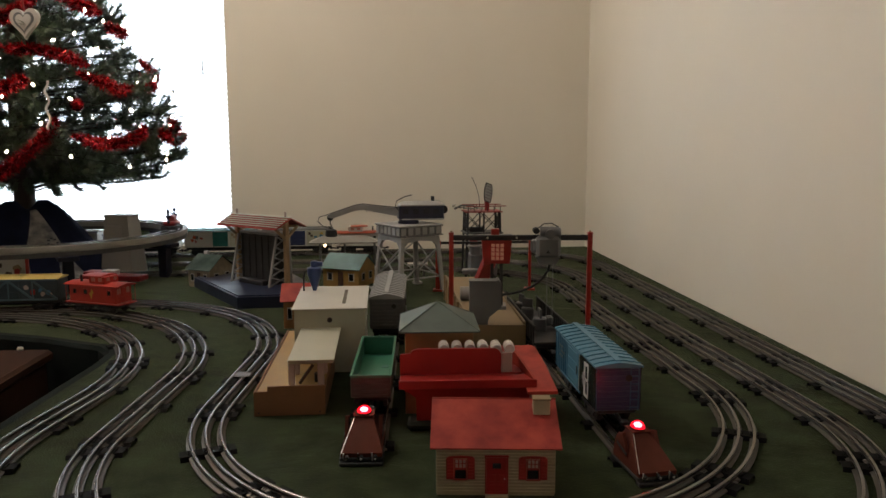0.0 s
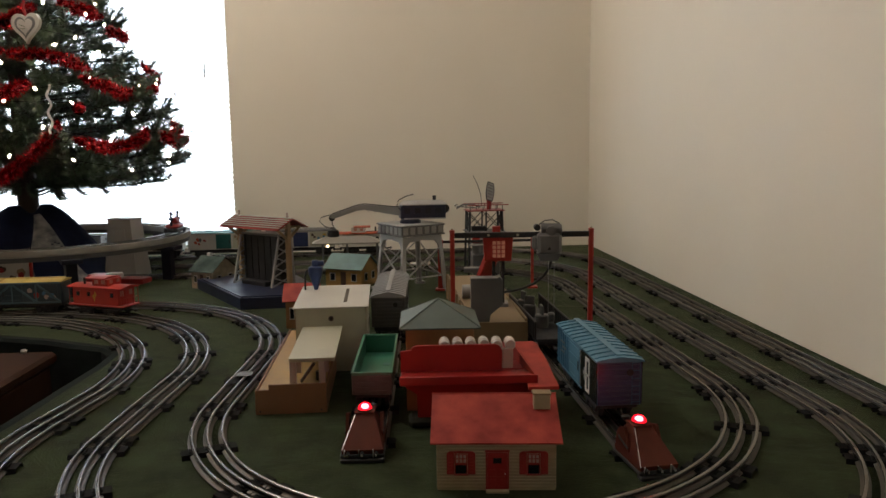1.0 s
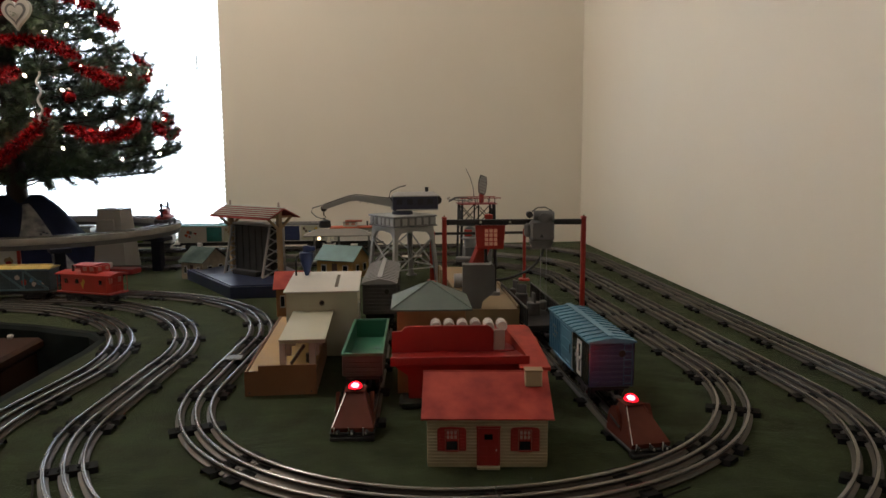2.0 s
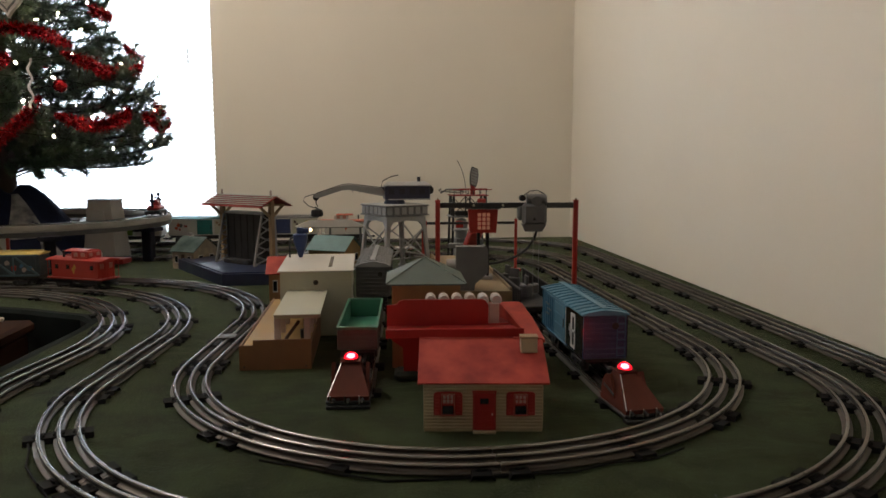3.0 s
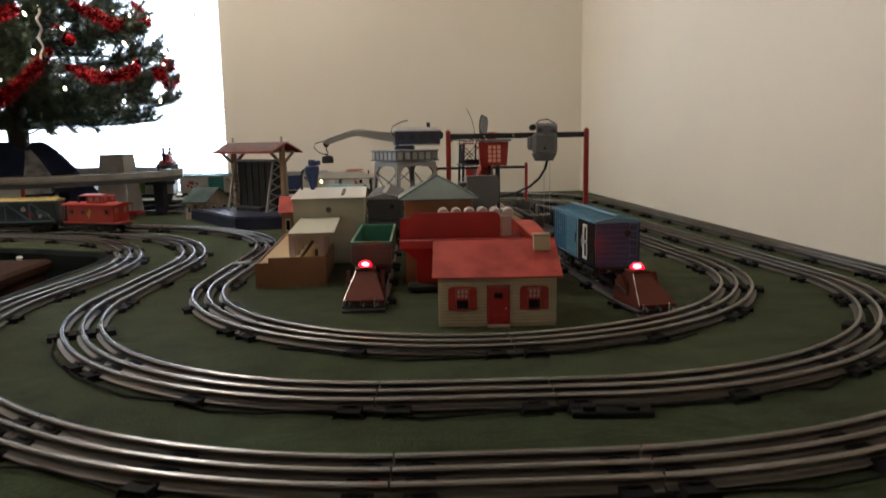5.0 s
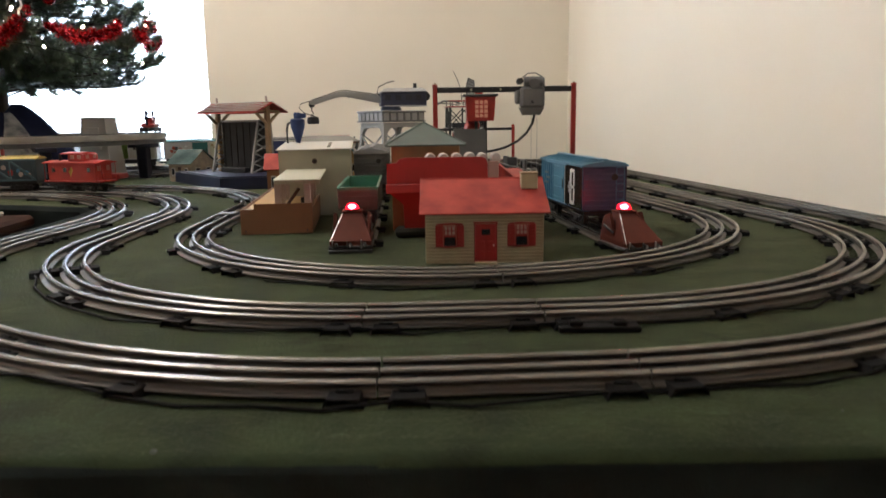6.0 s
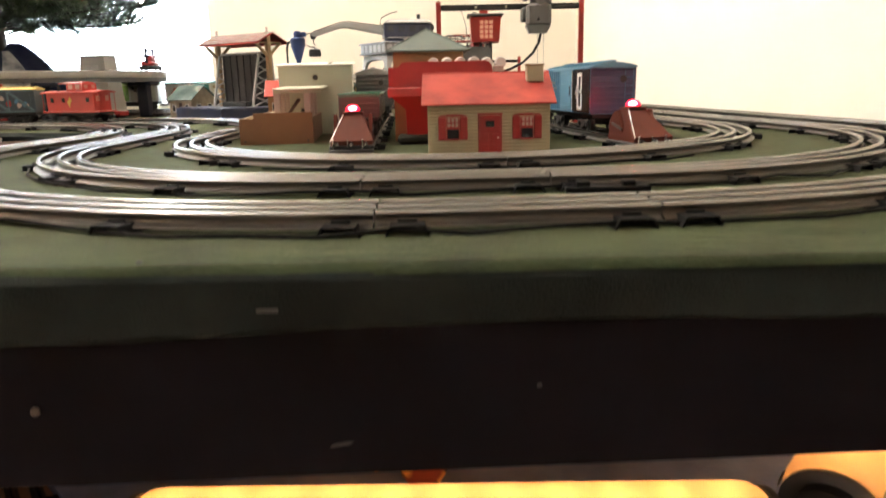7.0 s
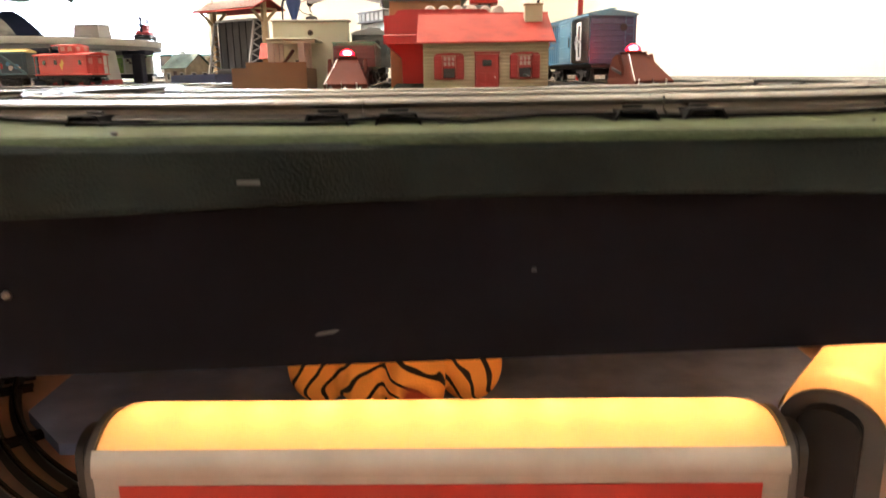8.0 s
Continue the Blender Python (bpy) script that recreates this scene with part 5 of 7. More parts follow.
# ---- coal yard gantry: two portals, motor house, cabin tower ----
def gantry():
    b = thing("gantry_crane", "red and black toy gantry crane with grey hoist", "gantry", Matrix.Identity(4))
    for x0, x1, y0, y1, h in ((0.0355, 0.2785, 1.283, 1.293, 0.202), (-0.008, 0.221, 1.80, 1.825, 0.127)):
        for x, y in ((x0, y0), (x1, y1)):
            w = 0.0076 if h > 0.15 else 0.0066
            p = part("post", Geo().box(x, y, h / 2, w * 0.75 if h > 0.15 or x > 0 else 0.013, w, h, 0.0008), red_bright, b)
            part("flange", Geo().box(x - w * 0.45, y, h / 2, 0.0012, w * 1.15, h, 0.0003).box(x + w * 0.45, y, h / 2, 0.0012, w * 1.15, h, 0.0003), red_bright, p)
            part("foot", Geo().box(x, y, 0.0025, 0.026, 0.026, 0.005, 0.0008), red_bright, p)
            part("cap", Geo().box(x, y, h + 0.0016, w * 1.2, w * 1.3, 0.0032, 0.0006), red_bright, p)
            part("bolt", Geo().lathe([(0.0018, 0), (0.0014, 0.003)], 8, pose(x, y, h + 0.003)), tan_wood, p)
        hh = 0.0095 if h > 0.15 else 0.0065
        bm_ = part("cross_beam", Geo().bar((x0 + 0.004, y0, h - 0.0062), (x1 - 0.004, y1, h - 0.0062), hh * 0.7, hh), black_plastic, b)
        if h > 0.15:
            for t in (0.26, 0.47):
                part("rivet", Geo().lathe([(0.0022, 0), (0.0016, 0.001)], 10, pose(x0 + (x1 - x0) * t, y0 + (y1 - y0) * t - 0.0049, h - 0.0062, 90, 0, 0)), off_white, bm_)
    # hoist
    hy = 1.288
    ms = part("motor_house", Geo().box(0.204, hy - 0.009, 0.181, 0.042, 0.026, 0.038, 0.005), grey_plastic, b, "grey plastic hoist motor house")
    g = Geo()
    u = [(0.182, hy - 0.020, 0.164), (0.2245, hy - 0.020, 0.164), (0.2245, hy + 0.002, 0.164), (0.182, hy + 0.002, 0.164)]
    d = [(0.188, hy - 0.018, 0.151), (0.2175, hy - 0.018, 0.151), (0.2175, hy, 0.151), (0.188, hy, 0.151)]
    part("motor_skirt", g.add(u + d, [(0, 1, 2, 3), (7, 6, 5, 4)] + [(i, (i + 1) % 4, 4 + (i + 1) % 4, 4 + i) for i in range(4)]), grey_plastic, ms)
    part("side_box", Geo().box(0.180, hy - 0.002, 0.182, 0.010, 0.024, 0.024, 0.003), grey_plastic, ms)
    part("winch_drum", Geo().tube((0.190, hy - 0.010, 0.207), (0.222, hy - 0.010, 0.207), 0.0095, 16), grey_plastic, ms)
    part("winch_cover", Geo().tube((0.221, hy - 0.012, 0.205), (0.2245, hy - 0.012, 0.205), 0.0100, 16).tube((0.206, hy - 0.0225, 0.2045), (0.206, hy - 0.026, 0.2045), 0.0085, 16), grey_plastic, ms)
    part("motor_can", Geo().tube((0.183, hy - 0.016, 0.209), (0.183, hy + 0.004, 0.209), 0.0055, 12), black_plastic, ms)
    part("wire_loop", Geo().rope([(0.186, hy - 0.012, 0.214), (0.196, hy - 0.013, 0.2215), (0.209, hy - 0.013, 0.2225), (0.221, hy - 0.012, 0.216)], 0.0011, 6), dark_grey, ms)
    part("arrow_mark", Geo().prism([(-0.0035, 0), (0.0035, 0), (0, 0.006)], 0, 0.0006, pose(0.203, hy - 0.0222, 0.171, 90, 0, 0)), black_plastic, ms)
    part("hoist_cord", Geo().tube((0.203, hy - 0.010, 0.152), (0.203, hy - 0.010, 0.055), 0.0004, 5).tube((0.213, hy - 0.010, 0.152), (0.213, hy - 0.010, 0.055), 0.0004, 5), light_grey, ms)
    part("hook_block", Geo().box(0.208, hy - 0.010, 0.050, 0.013, 0.011, 0.018, 0.003), grey_plastic, ms)
    cable = [(0.209, 1.283, 0.152), (0.207, 1.295, 0.137), (0.198, 1.305, 0.120), (0.182, 1.312, 0.105), (0.160, 1.318, 0.094), (0.142, 1.322, 0.089), (0.128, 1.322, 0.087)]
    part("power_cable", Geo().rope(cable, 0.0023, 8), black_plastic, ms, "thick black power cable")


gantry()


def coal_tower():
    b = thing("coaling_tower", "red cabin on black posts over a tan coal ramp", "tower", Matrix.Identity(4))
    poly = [(0.068, 1.222), (0.163, 1.226), (0.118, 1.705), (0.012, 1.690)]
    part("ramp_base", Geo().prism(poly, 0.0, 0.054), tan_plastic, b)
    part("ramp_edge", Geo().bar((0.070, 1.225, 0.057), (0.014, 1.686, 0.057), 0.004, 0.006).bar((0.161, 1.229, 0.057), (0.117, 1.70, 0.057), 0.004, 0.006), tan_plastic, b)
    for i in range(9):
        t = i / 8
        x, y = 0.068 + (0.012 - 0.068) * t, 1.222 + (1.690 - 1.222) * t
        part("ramp_post", Geo().box(x - 0.001, y, 0.029, 0.004, 0.006, 0.058, 0.0005), tan_wood, b)
    # grey bunker
    bk = part("bunker", Geo().prism([(-0.027, 0.0), (0.004, 0.0), (0.006, 0.012), (0.027, 0.030), (0.027, 0.070), (0.022, 0.077), (0.018, 0.0745), (-0.027, 0.0745)], -0.014, 0.014, pose(0.094, 1.240, 0.0545, 90, 0, 2)), grey_plastic, b, "dull grey coal bunker")
    part("bunker_lip", Geo().bar((0.067, 1.2256, 0.1285), (0.112, 1.2256, 0.1285), 0.002), grey_plastic, bk)
    # posts
    for x, y in ((0.110, 1.352), (0.127, 1.352), (0.110, 1.372), (0.127, 1.372)):
        part("post", Geo().box(x, y, 0.0985, 0.0052, 0.0052, 0.089, 0.0005), black_plastic, b)
    part("brace", Geo().bar((0.110, 1.350, 0.062), (0.127, 1.350, 0.090), 0.002).bar((0.127, 1.350, 0.095), (0.110, 1.350, 0.123), 0.002), black_plastic, b)
    part("post_shoe", Geo().box(0.1185, 1.362, 0.0575, 0.036, 0.036, 0.007, 0.001), light_grey, b)
    # cabin, wider at the top
    g = Geo()
    x0, x1, y0, y1 = 0.093, 0.1415, 1.337, 1.388
    lo = [(x0, y0, 0.142), (x1, y0, 0.142), (x1, y1, 0.142), (x0, y1, 0.142)]
    hi = [(x0 - 0.003, y0 - 0.003, 0.1855), (x1 + 0.003, y0 - 0.003, 0.1855), (x1 + 0.003, y1 + 0.003, 0.1855), (x0 - 0.003, y1 + 0.003, 0.1855)]
    cab = part("cabin", g.add(lo + hi, [(3, 2, 1, 0), (4, 5, 6, 7)] + [(i, (i + 1) % 4, 4 + (i + 1) % 4, 4 + i) for i in range(4)]), red_bright, b, "bright red cabin with pale pink windows, faint glow added")
    part("cabin_roof", Geo().box((x0 + x1) / 2, (y0 + y1) / 2, 0.1882, 0.064, 0.064, 0.004, 0.001), dark_grey, cab)
    part("roof_vent", Geo().box((x0 + x1) / 2 - 0.002, (y0 + y1) / 2, 0.1965, 0.015, 0.012, 0.014, 0.001), red_bright, cab)
    for i in range(3):
        for j in range(4):
            x, z = 0.1105 + i * 0.0082, 0.1515 + j * 0.0080
            part("pane", Geo().box(x, y0 - 0.0007 - (z - 0.142) * 0.069, z, 0.0062, 0.0012, 0.0062, 0.0003), window_glow, cab)
            part("pane", Geo().box(x1 + 0.0007 + (z - 0.142) * 0.069, 1.352 + i * 0.0095, z, 0.0012, 0.0062, 0.0062, 0.0003), window_glow, cab)
    part("chute", Geo().bar((0.106, 1.385, 0.140), (0.082, 1.44, 0.070), 0.026, 0.016), red_bright, b)
    part("conveyor", Geo().box(0.078, 1.50, 0.100, 0.050, 0.020, 0.010, 0.002).box(0.093, 1.50, 0.08, 0.028, 0.02, 0.05, 0.002), grey_plastic, b)
    part("drum", Geo().tube((0.050, 1.43, 0.068), (0.086, 1.432, 0.068), 0.0135, 18), light_grey, b, "pale grey drum lying on the ramp")


coal_tower()


# ---- tower crane with magnet ----
cab_pane = mat("dark_cab_window", (0.045, 0.050, 0.062), 0.2, var=0.2)
crane_grey = mat("silver_grey_plastic", (0.29, 0.288, 0.283), 0.42, var=0.08, scale=26)


def tower_crane():
    b = thing("magnet_crane", "grey arched tower crane with navy cab and magnet", "crane", pose(-0.082, 1.808, 0, 0, 0, 36))
    s0, s1, h = 0.066, 0.055, 0.140
    for sx, sy in ((-1, -1), (1, -1), (1, 1), (-1, 1)):
        part("foot", Geo().box(sx * s0, sy * s0, 0.003, 0.020, 0.020, 0.006, 0.001), crane_grey, b)
    arch = [(0.0555, 0.0), (0.0478, 0.108), (0.0445, 0.119), (0.0360, 0.1275), (0.0, 0.1310), (-0.0360, 0.1275), (-0.0445, 0.119), (-0.0478, 0.108), (-0.0555, 0.0)]
    face = [(-s0, 0.0), (-s1, h), (s1, h), (s0, 0.0)] + arch
    for i in range(4):
        m = Matrix.Rotation(math.pi / 2 * i, 4, "Z")
        lean = m @ pose(0, -s0 + 0.003, 0) @ Matrix.Rotation(-math.atan2(s0 - s1, h) + math.pi / 2, 4, "X")
        part("leg_frame", Geo().prism(face[::-1], -0.003, 0.003, lean), crane_grey, b, "pale grey arched leg frame")
        x0, x1 = (-0.050, 0.050)
        part("brace", Geo().bar((x0, -0.061, 0.040), (x1, -0.0575, 0.112), 0.004, 0.003, m).bar((x1, -0.062, 0.040), (x0, -0.0585, 0.112), 0.004, 0.003, m).bar((x0, -0.0625, 0.040), (x1, -0.0625, 0.040), 0.004, 0.003, m), crane_grey, b)
        g = Geo().box(0, -0.0575, 0.1545, 0.118, 0.003, 0.024, 0.0005, m)
        g.box(0, -0.0605, 0.1660, 0.124, 0.004, 0.003, 0.0006, m).box(0, -0.0605, 0.1430, 0.124, 0.004, 0.003, 0.0006, m)
        pn = part("crown_panel", g, grey_plastic, b)
        for k in range(6):
            part("crown_plate", Geo().box(-0.0500 + k * 0.0200, -0.0600, 0.1545, 0.0135, 0.0020, 0.017, 0.0006, m), crane_grey, pn)
    part("platform", Geo().box(0, 0, 0.1675, 0.122, 0.122, 0.003, 0.0008), crane_grey, b)
    part("turntable", Geo().lathe([(0.026, 0.169), (0.026, 0.174), (0.022, 0.179)], 24, pose(0, 0, 0, 0, 0, 0)), navy, b)
    rot = pose(0.0, 0.0, 0, 0, 0, -24)
    cab = part("cab", Geo().box(0.030, 0, 0.1965, 0.112, 0.046, 0.034, 0.002, rot), navy, b, "navy blue cab with pale roof")
    lo_ = [(0.032 + a * 0.056, c * 0.0255, 0.2132) for a, c in ((-1, -1), (1, -1), (1, 1), (-1, 1))]
    lip = [(x, y, 0.2152) for x, y, _ in lo_]
    hi_ = [(0.032 + a * 0.046, c * 0.0100, 0.2235) for a, c in ((-1, -1), (1, -1), (1, 1), (-1, 1))]
    part("cab_roof", Geo().add(lo_ + lip + hi_, [(3, 2, 1, 0), (8, 9, 10, 11)] + [(k * 4 + i, k * 4 + (i + 1) % 4, k * 4 + 4 + (i + 1) % 4, k * 4 + 4 + i) for k in (0, 1) for i in range(4)], rot), crane_grey, cab, "pale grey hipped cab roof")
    for x in (-0.010, 0.016, 0.042, 0.066):
        for sy in (-1, 1):
            part("cab_window", Geo().box(x, sy * 0.0233, 0.200, 0.014, 0.0012, 0.013, 0.0004, rot), cab_pane, cab)
    part("stack", Geo().tube((0.062, 0.006, 0.220), (0.062, 0.006, 0.235), 0.0045, 12, None, rot), black_plastic, cab)
    part("cab_skirt", Geo().box(0.034, 0, 0.1805, 0.104, 0.050, 0.003, 0.0006, rot), crane_grey, cab)
    part("winch_wheel", Geo().tube((0.086, -0.012, 0.203), (0.086, 0.012, 0.203), 0.011, 14, None, rot), black_plastic, cab)
    part("hose", Geo().rope([rot @ Vector(p) for p in ((-0.024, -0.012, 0.200), (-0.034, -0.012, 0.213), (-0.030, -0.012, 0.226), (-0.010, -0.012, 0.236), (0.008, -0.012, 0.240))], 0.0014, 6), black_plastic, cab)
    bo = Geo()
    tip = Vector((-0.192, 0, 0.190))
    side_ = [(-0.020, 0.186), (-0.020, 0.2065), (-0.112, 0.2175), (-0.128, 0.2155), (-0.196, 0.1945), (-0.197, 0.187), (-0.188, 0.1845), (-0.130, 0.2030), (-0.112, 0.2045)]
    for sy in (-1, 1):
        bo.prism(side_, -0.0012, 0.0012, rot @ pose(0, sy * 0.0065, 0, 90, 0, 0))
    bo.prism([(x + (0.006 if x < -0.15 else 0), z + (0.002 if k in (0, 6, 7, 8) else -0.002)) for k, (x, z) in enumerate(side_)], -0.0056, 0.0056, rot @ pose(0, 0, 0, 90, 0, 0))
    for k in range(5):
        x = -0.034 - k * 0.017
        bo.bar((x, -0.0080, 0.190 + k * 0.0022), (x - 0.010, -0.0080, 0.2045 + k * 0.0014), 0.0018, 0.0012, rot)
    part("boom", bo, crane_grey, b, "pale grey bent boom with ribbed sides")
    part("boom_cable", Geo().rope([rot @ Vector(p) for p in ((-0.022, -0.004, 0.2085), (-0.070, -0.004, 0.2140), (-0.112, -0.004, 0.2195), (-0.130, -0.004, 0.2170), (-0.192, -0.004, 0.1965))], 0.0010, 6), black_plastic, b, "thin black cable along the boom")
    part("sheave", Geo().tube(tip + Vector((0, -0.004, -0.004)), tip + Vector((0, 0.004, -0.004)), 0.0075, 12, None, rot), black_plastic, b)
    hk = part("hook", Geo().rope([rot @ (tip + Vector(p)) for p in ((0, 0, -0.010), (0, 0, -0.020), (0.004, 0, -0.024), (0.002, 0, -0.029), (-0.003, 0, -0.027))], 0.0014, 6), dark_iron, b)
    part("magnet", Geo().lathe([(0.004, 0.010), (0.013, 0.008), (0.0145, 0.0), (0.0145, -0.006), (0.012, -0.008)], 18, rot @ pose(-0.190, 0, 0.148)), black_plastic, b, "black lifting magnet")
    part("wire", Geo().rope([rot @ Vector(p) for p in ((-0.180, 0, 0.156), (-0.210, 0, 0.166), (-0.222, 0, 0.178), (-0.218, 0, 0.188), (-0.196, 0, 0.194))], 0.0013, 6), dark_grey, hk)


tower_crane()


def radar_tower():
    b = thing("radar_tower", "black and red toy radar tower with dish", "tower", pose(0.105, 2.045, 0, 0, 0, 10))
    part("base_house", Geo().box(0, 0, 0.030, 0.075, 0.070, 0.060, 0.002), grey_plastic, b)
    for sx in (-1, 1):
        for sy in (-1, 1):
            part("leg", Geo().bar((sx * 0.050, sy * 0.032, 0.0), (sx * 0.045, sy * 0.029, 0.178), 0.0056), black_plastic, b)
    part("lower_deck", Geo().box(0, 0, 0.1215, 0.108, 0.074, 0.004, 0.0008), dark_grey, b, "dark grey lower deck")
    part("equipment_box", Geo().box(-0.018, -0.012, 0.130, 0.040, 0.018, 0.013, 0.0015), black_plastic, b)
    part("control_box", Geo().box(-0.030, -0.034, 0.101, 0.020, 0.014, 0.018, 0.0012), red_bright, b, "bright red control box")
    part("tank_dome", Geo().lathe([(0.017, 0.060), (0.017, 0.104), (0.013, 0.113), (0.004, 0.117)], 18, pose(-0.020, -0.010, 0)), light_grey, b, "pale grey domed tank")
    part("tank_deck", Geo().box(-0.012, -0.020, 0.0865, 0.074, 0.062, 0.004, 0.0008), light_grey, b)
    for p, q in (((-1, -1), (1, -1)), ((1, -1), (1, 1)), ((1, 1), (-1, 1)), ((-1, 1), (-1, -1))):
        a, c = (p[0] * 0.047, p[1] * 0.030), (q[0] * 0.047, q[1] * 0.030)
        mid = ((a[0] + c[0]) / 2, (a[1] + c[1]) / 2)
        for e, f in ((a, mid), (mid, c)):
            part("brace", Geo().bar((*e, 0.126), (*f, 0.175), 0.0022).bar((*f, 0.126), (*e, 0.175), 0.0022), black_plastic, b)
        part("mid_post", Geo().bar((*mid, 0.123), (*mid, 0.178), 0.004), black_plastic, b)
    part("deck", Geo().box(0, 0, 0.1800, 0.104, 0.072, 0.003, 0.0006), red_paint, b, "dark red tower deck")
    for sy in (-1, 1):
        rl = part("deck_rail", Geo().bar((-0.052, sy * 0.034, 0.196), (0.062, sy * 0.034, 0.196), 0.0026), red_paint, b)
        for i in range(6):
            part("baluster", Geo().bar((-0.045 + i * 0.018, sy * 0.034, 0.181), (-0.045 + i * 0.018, sy * 0.034, 0.197), 0.002), black_plastic, rl)
    part("antenna_arm", Geo().rope([(-0.078, 0, 0.186), (-0.060, 0, 0.196), (-0.030, 0, 0.196), (-0.010, 0, 0.188)], 0.0028, 6).bar((-0.080, 0, 0.192), (-0.020, 0, 0.186), 0.003), grey_plastic, b)
    part("lamp_pod", Geo().lathe([(0.002, 0), (0.005, 0.004), (0.004, 0.009)], 10, pose(-0.079, 0, 0.190)), steel, b)
    part("mast", Geo().box(0.014, 0, 0.196, 0.012, 0.012, 0.030, 0.001), red_paint, b)
    d = part("dish", Geo().prism([(-0.011, -0.031), (0.011, -0.031), (0.015, -0.012), (0.015, 0.012), (0.011, 0.031), (-0.011, 0.031), (-0.015, 0.012), (-0.015, -0.012)], -0.001, 0.001, pose(0.018, 0, 0.231, 74, 20, 26) @ Matrix.Scale(0.80, 4)), light_grey, b, "pale grey radar dish in a black frame")
    fr = Geo()
    m = pose(0.018, 0, 0.231, 74, 20, 26) @ Matrix.Scale(0.80, 4)
    for k in range(5):
        fr.box(0, -0.022 + k * 0.011, 0.0016, 0.026, 0.0022, 0.0012, 0.0003, m)
    part("dish_slat", fr, dark_grey, d)
    rim = [(-0.0125, -0.033), (0.0125, -0.033), (0.0170, -0.012), (0.0170, 0.012), (0.0125, 0.033), (-0.0125, 0.033), (-0.0170, 0.012), (-0.0170, -0.012)]
    rg = Geo()
    for (x0, y0), (x1, y1) in zip(rim, rim[1:] + rim[:1]):
        rg.bar((x0, y0, -0.001), (x1, y1, -0.001), 0.0026, 0.0040, m)
    part("dish_frame", rg, black_plastic, d)
    part("whip_antenna", Geo().rope([(-0.006, 0, 0.186), (-0.009, 0, 0.222), (-0.018, 0, 0.252), (-0.030, 0, 0.276)], 0.0009, 5), black_plastic, b)


radar_tower()


# ---- coal shed on blue base ----
coal_grey = mat("coal_grey_plastic", (0.030, 0.030, 0.032), 0.5, var=0.25, scale=30, spec=0.3)


def coal_shed():
    b = thing("coal_shed", "tan post toy shed with striped roof on navy base", "shed", pose(-0.436, 1.752, 0, 0, 0, -34))
    loc = Matrix(b.matrix_world).inverted()
    outline = [(-0.445, 1.580), (-0.322, 1.602), (-0.300, 1.720), (-0.400, 1.900), (-0.560, 1.925), (-0.648, 1.850)]
    pl = [tuple((loc @ Vector((x, y, 0)))[:2]) for x, y in outline]
    part("base", Geo().prism(pl, 0.0, 0.026), navy, b, "navy blue moulded base")
    cxp, cyp = sum(p[0] for p in pl) / 6, sum(p[1] for p in pl) / 6
    part("base_top", Geo().prism([(cxp + (x - cxp) * 0.95, cyp + (y - cyp) * 0.95) for x, y in pl], 0.026, 0.0285), navy, b)
    L = 0.200
    for s in (-1, 1):
        p = part("post", Geo().box(s * 0.088, 0.0, 0.110, 0.0105, 0.0105, 0.166, 0.0008), tan_wood, b)
        part("brace", Geo().bar((s * 0.088, -0.004, 0.143), (s * 0.088, -0.036, 0.170), 0.006).bar((s * 0.088, 0.004, 0.143), (s * 0.088, 0.036, 0.170), 0.006), tan_wood, p)
        part("finial", Geo().lathe([(0.0018, 0.193), (0.0035, 0.197), (0.002, 0.199), (0.0032, 0.203), (0.001, 0.206)], 10, pose(s * 0.088, 0, 0)), pink_white, p)
        part("tie_beam", Geo().bar((s * 0.088, -0.040, 0.171), (s * 0.088, 0.040, 0.171), 0.005), tan_wood, p)
    rf = part("roof", gable(L, 0.080, 0.171, 0.190, 0.008, 0.002), red_roof, b, "red roof with white stripes")
    for s in (-1, 1):
        for k in range(6):
            t = (k + 0.5) / 6
            y, z = s * 0.047 * (1 - t), 0.1706 + (0.1925 - 0.1695) * t
            part("stripe", Geo().box(0, y, z + 0.0012, L + 0.014, 0.0050, 0.0016, 0.0003, pose(0, 0, 0)), white_plastic, rf)
    # slatted dark bin and white lattice supports
    bn = part("bin", Geo().box(-0.008, 0.012, 0.088, 0.128, 0.030, 0.118, 0.001), coal_grey, b, "dark ribbed coal bin")
    for k in range(6):
        part("rib", Geo().box(-0.066 + k * 0.0232, -0.0035, 0.088, 0.005, 0.003, 0.120, 0.0006), coal_grey, bn)
    part("bin_rim", Geo().box(-0.008, 0.012, 0.1495, 0.134, 0.036, 0.005, 0.0006), light_grey, bn, "pale grey top rim")
    for x in (-0.074, 0.064):
        la = Geo()
        la.bar((x, -0.036, 0.028), (x, -0.008, 0.146), 0.005).bar((x, 0.036, 0.028), (x, 0.030, 0.146), 0.005)
        for i in range(5):
            t0, t1 = i / 5, (i + 1) / 5
            la.bar((x, -0.036 + 0.028 * t0, 0.028 + 0.118 * t0), (x, 0.036 - 0.006 * t1, 0.028 + 0.118 * t1), 0.003)
            la.bar((x, 0.036 - 0.006 * t0, 0.028 + 0.118 * t0), (x, -0.036 + 0.028 * t1, 0.028 + 0.118 * t1), 0.003)
        part("lattice", la, light_grey, b, "pale grey lattice support")
    part("chute", Geo().bar((-0.050, -0.022, 0.034), (0.040, -0.024, 0.034), 0.020, 0.012), black_plastic, b)
    part("lever", Geo().tube((-0.086, -0.020, 0.028), (-0.082, -0.014, 0.062), 0.002, 8), dark_iron, b)


coal_shed()


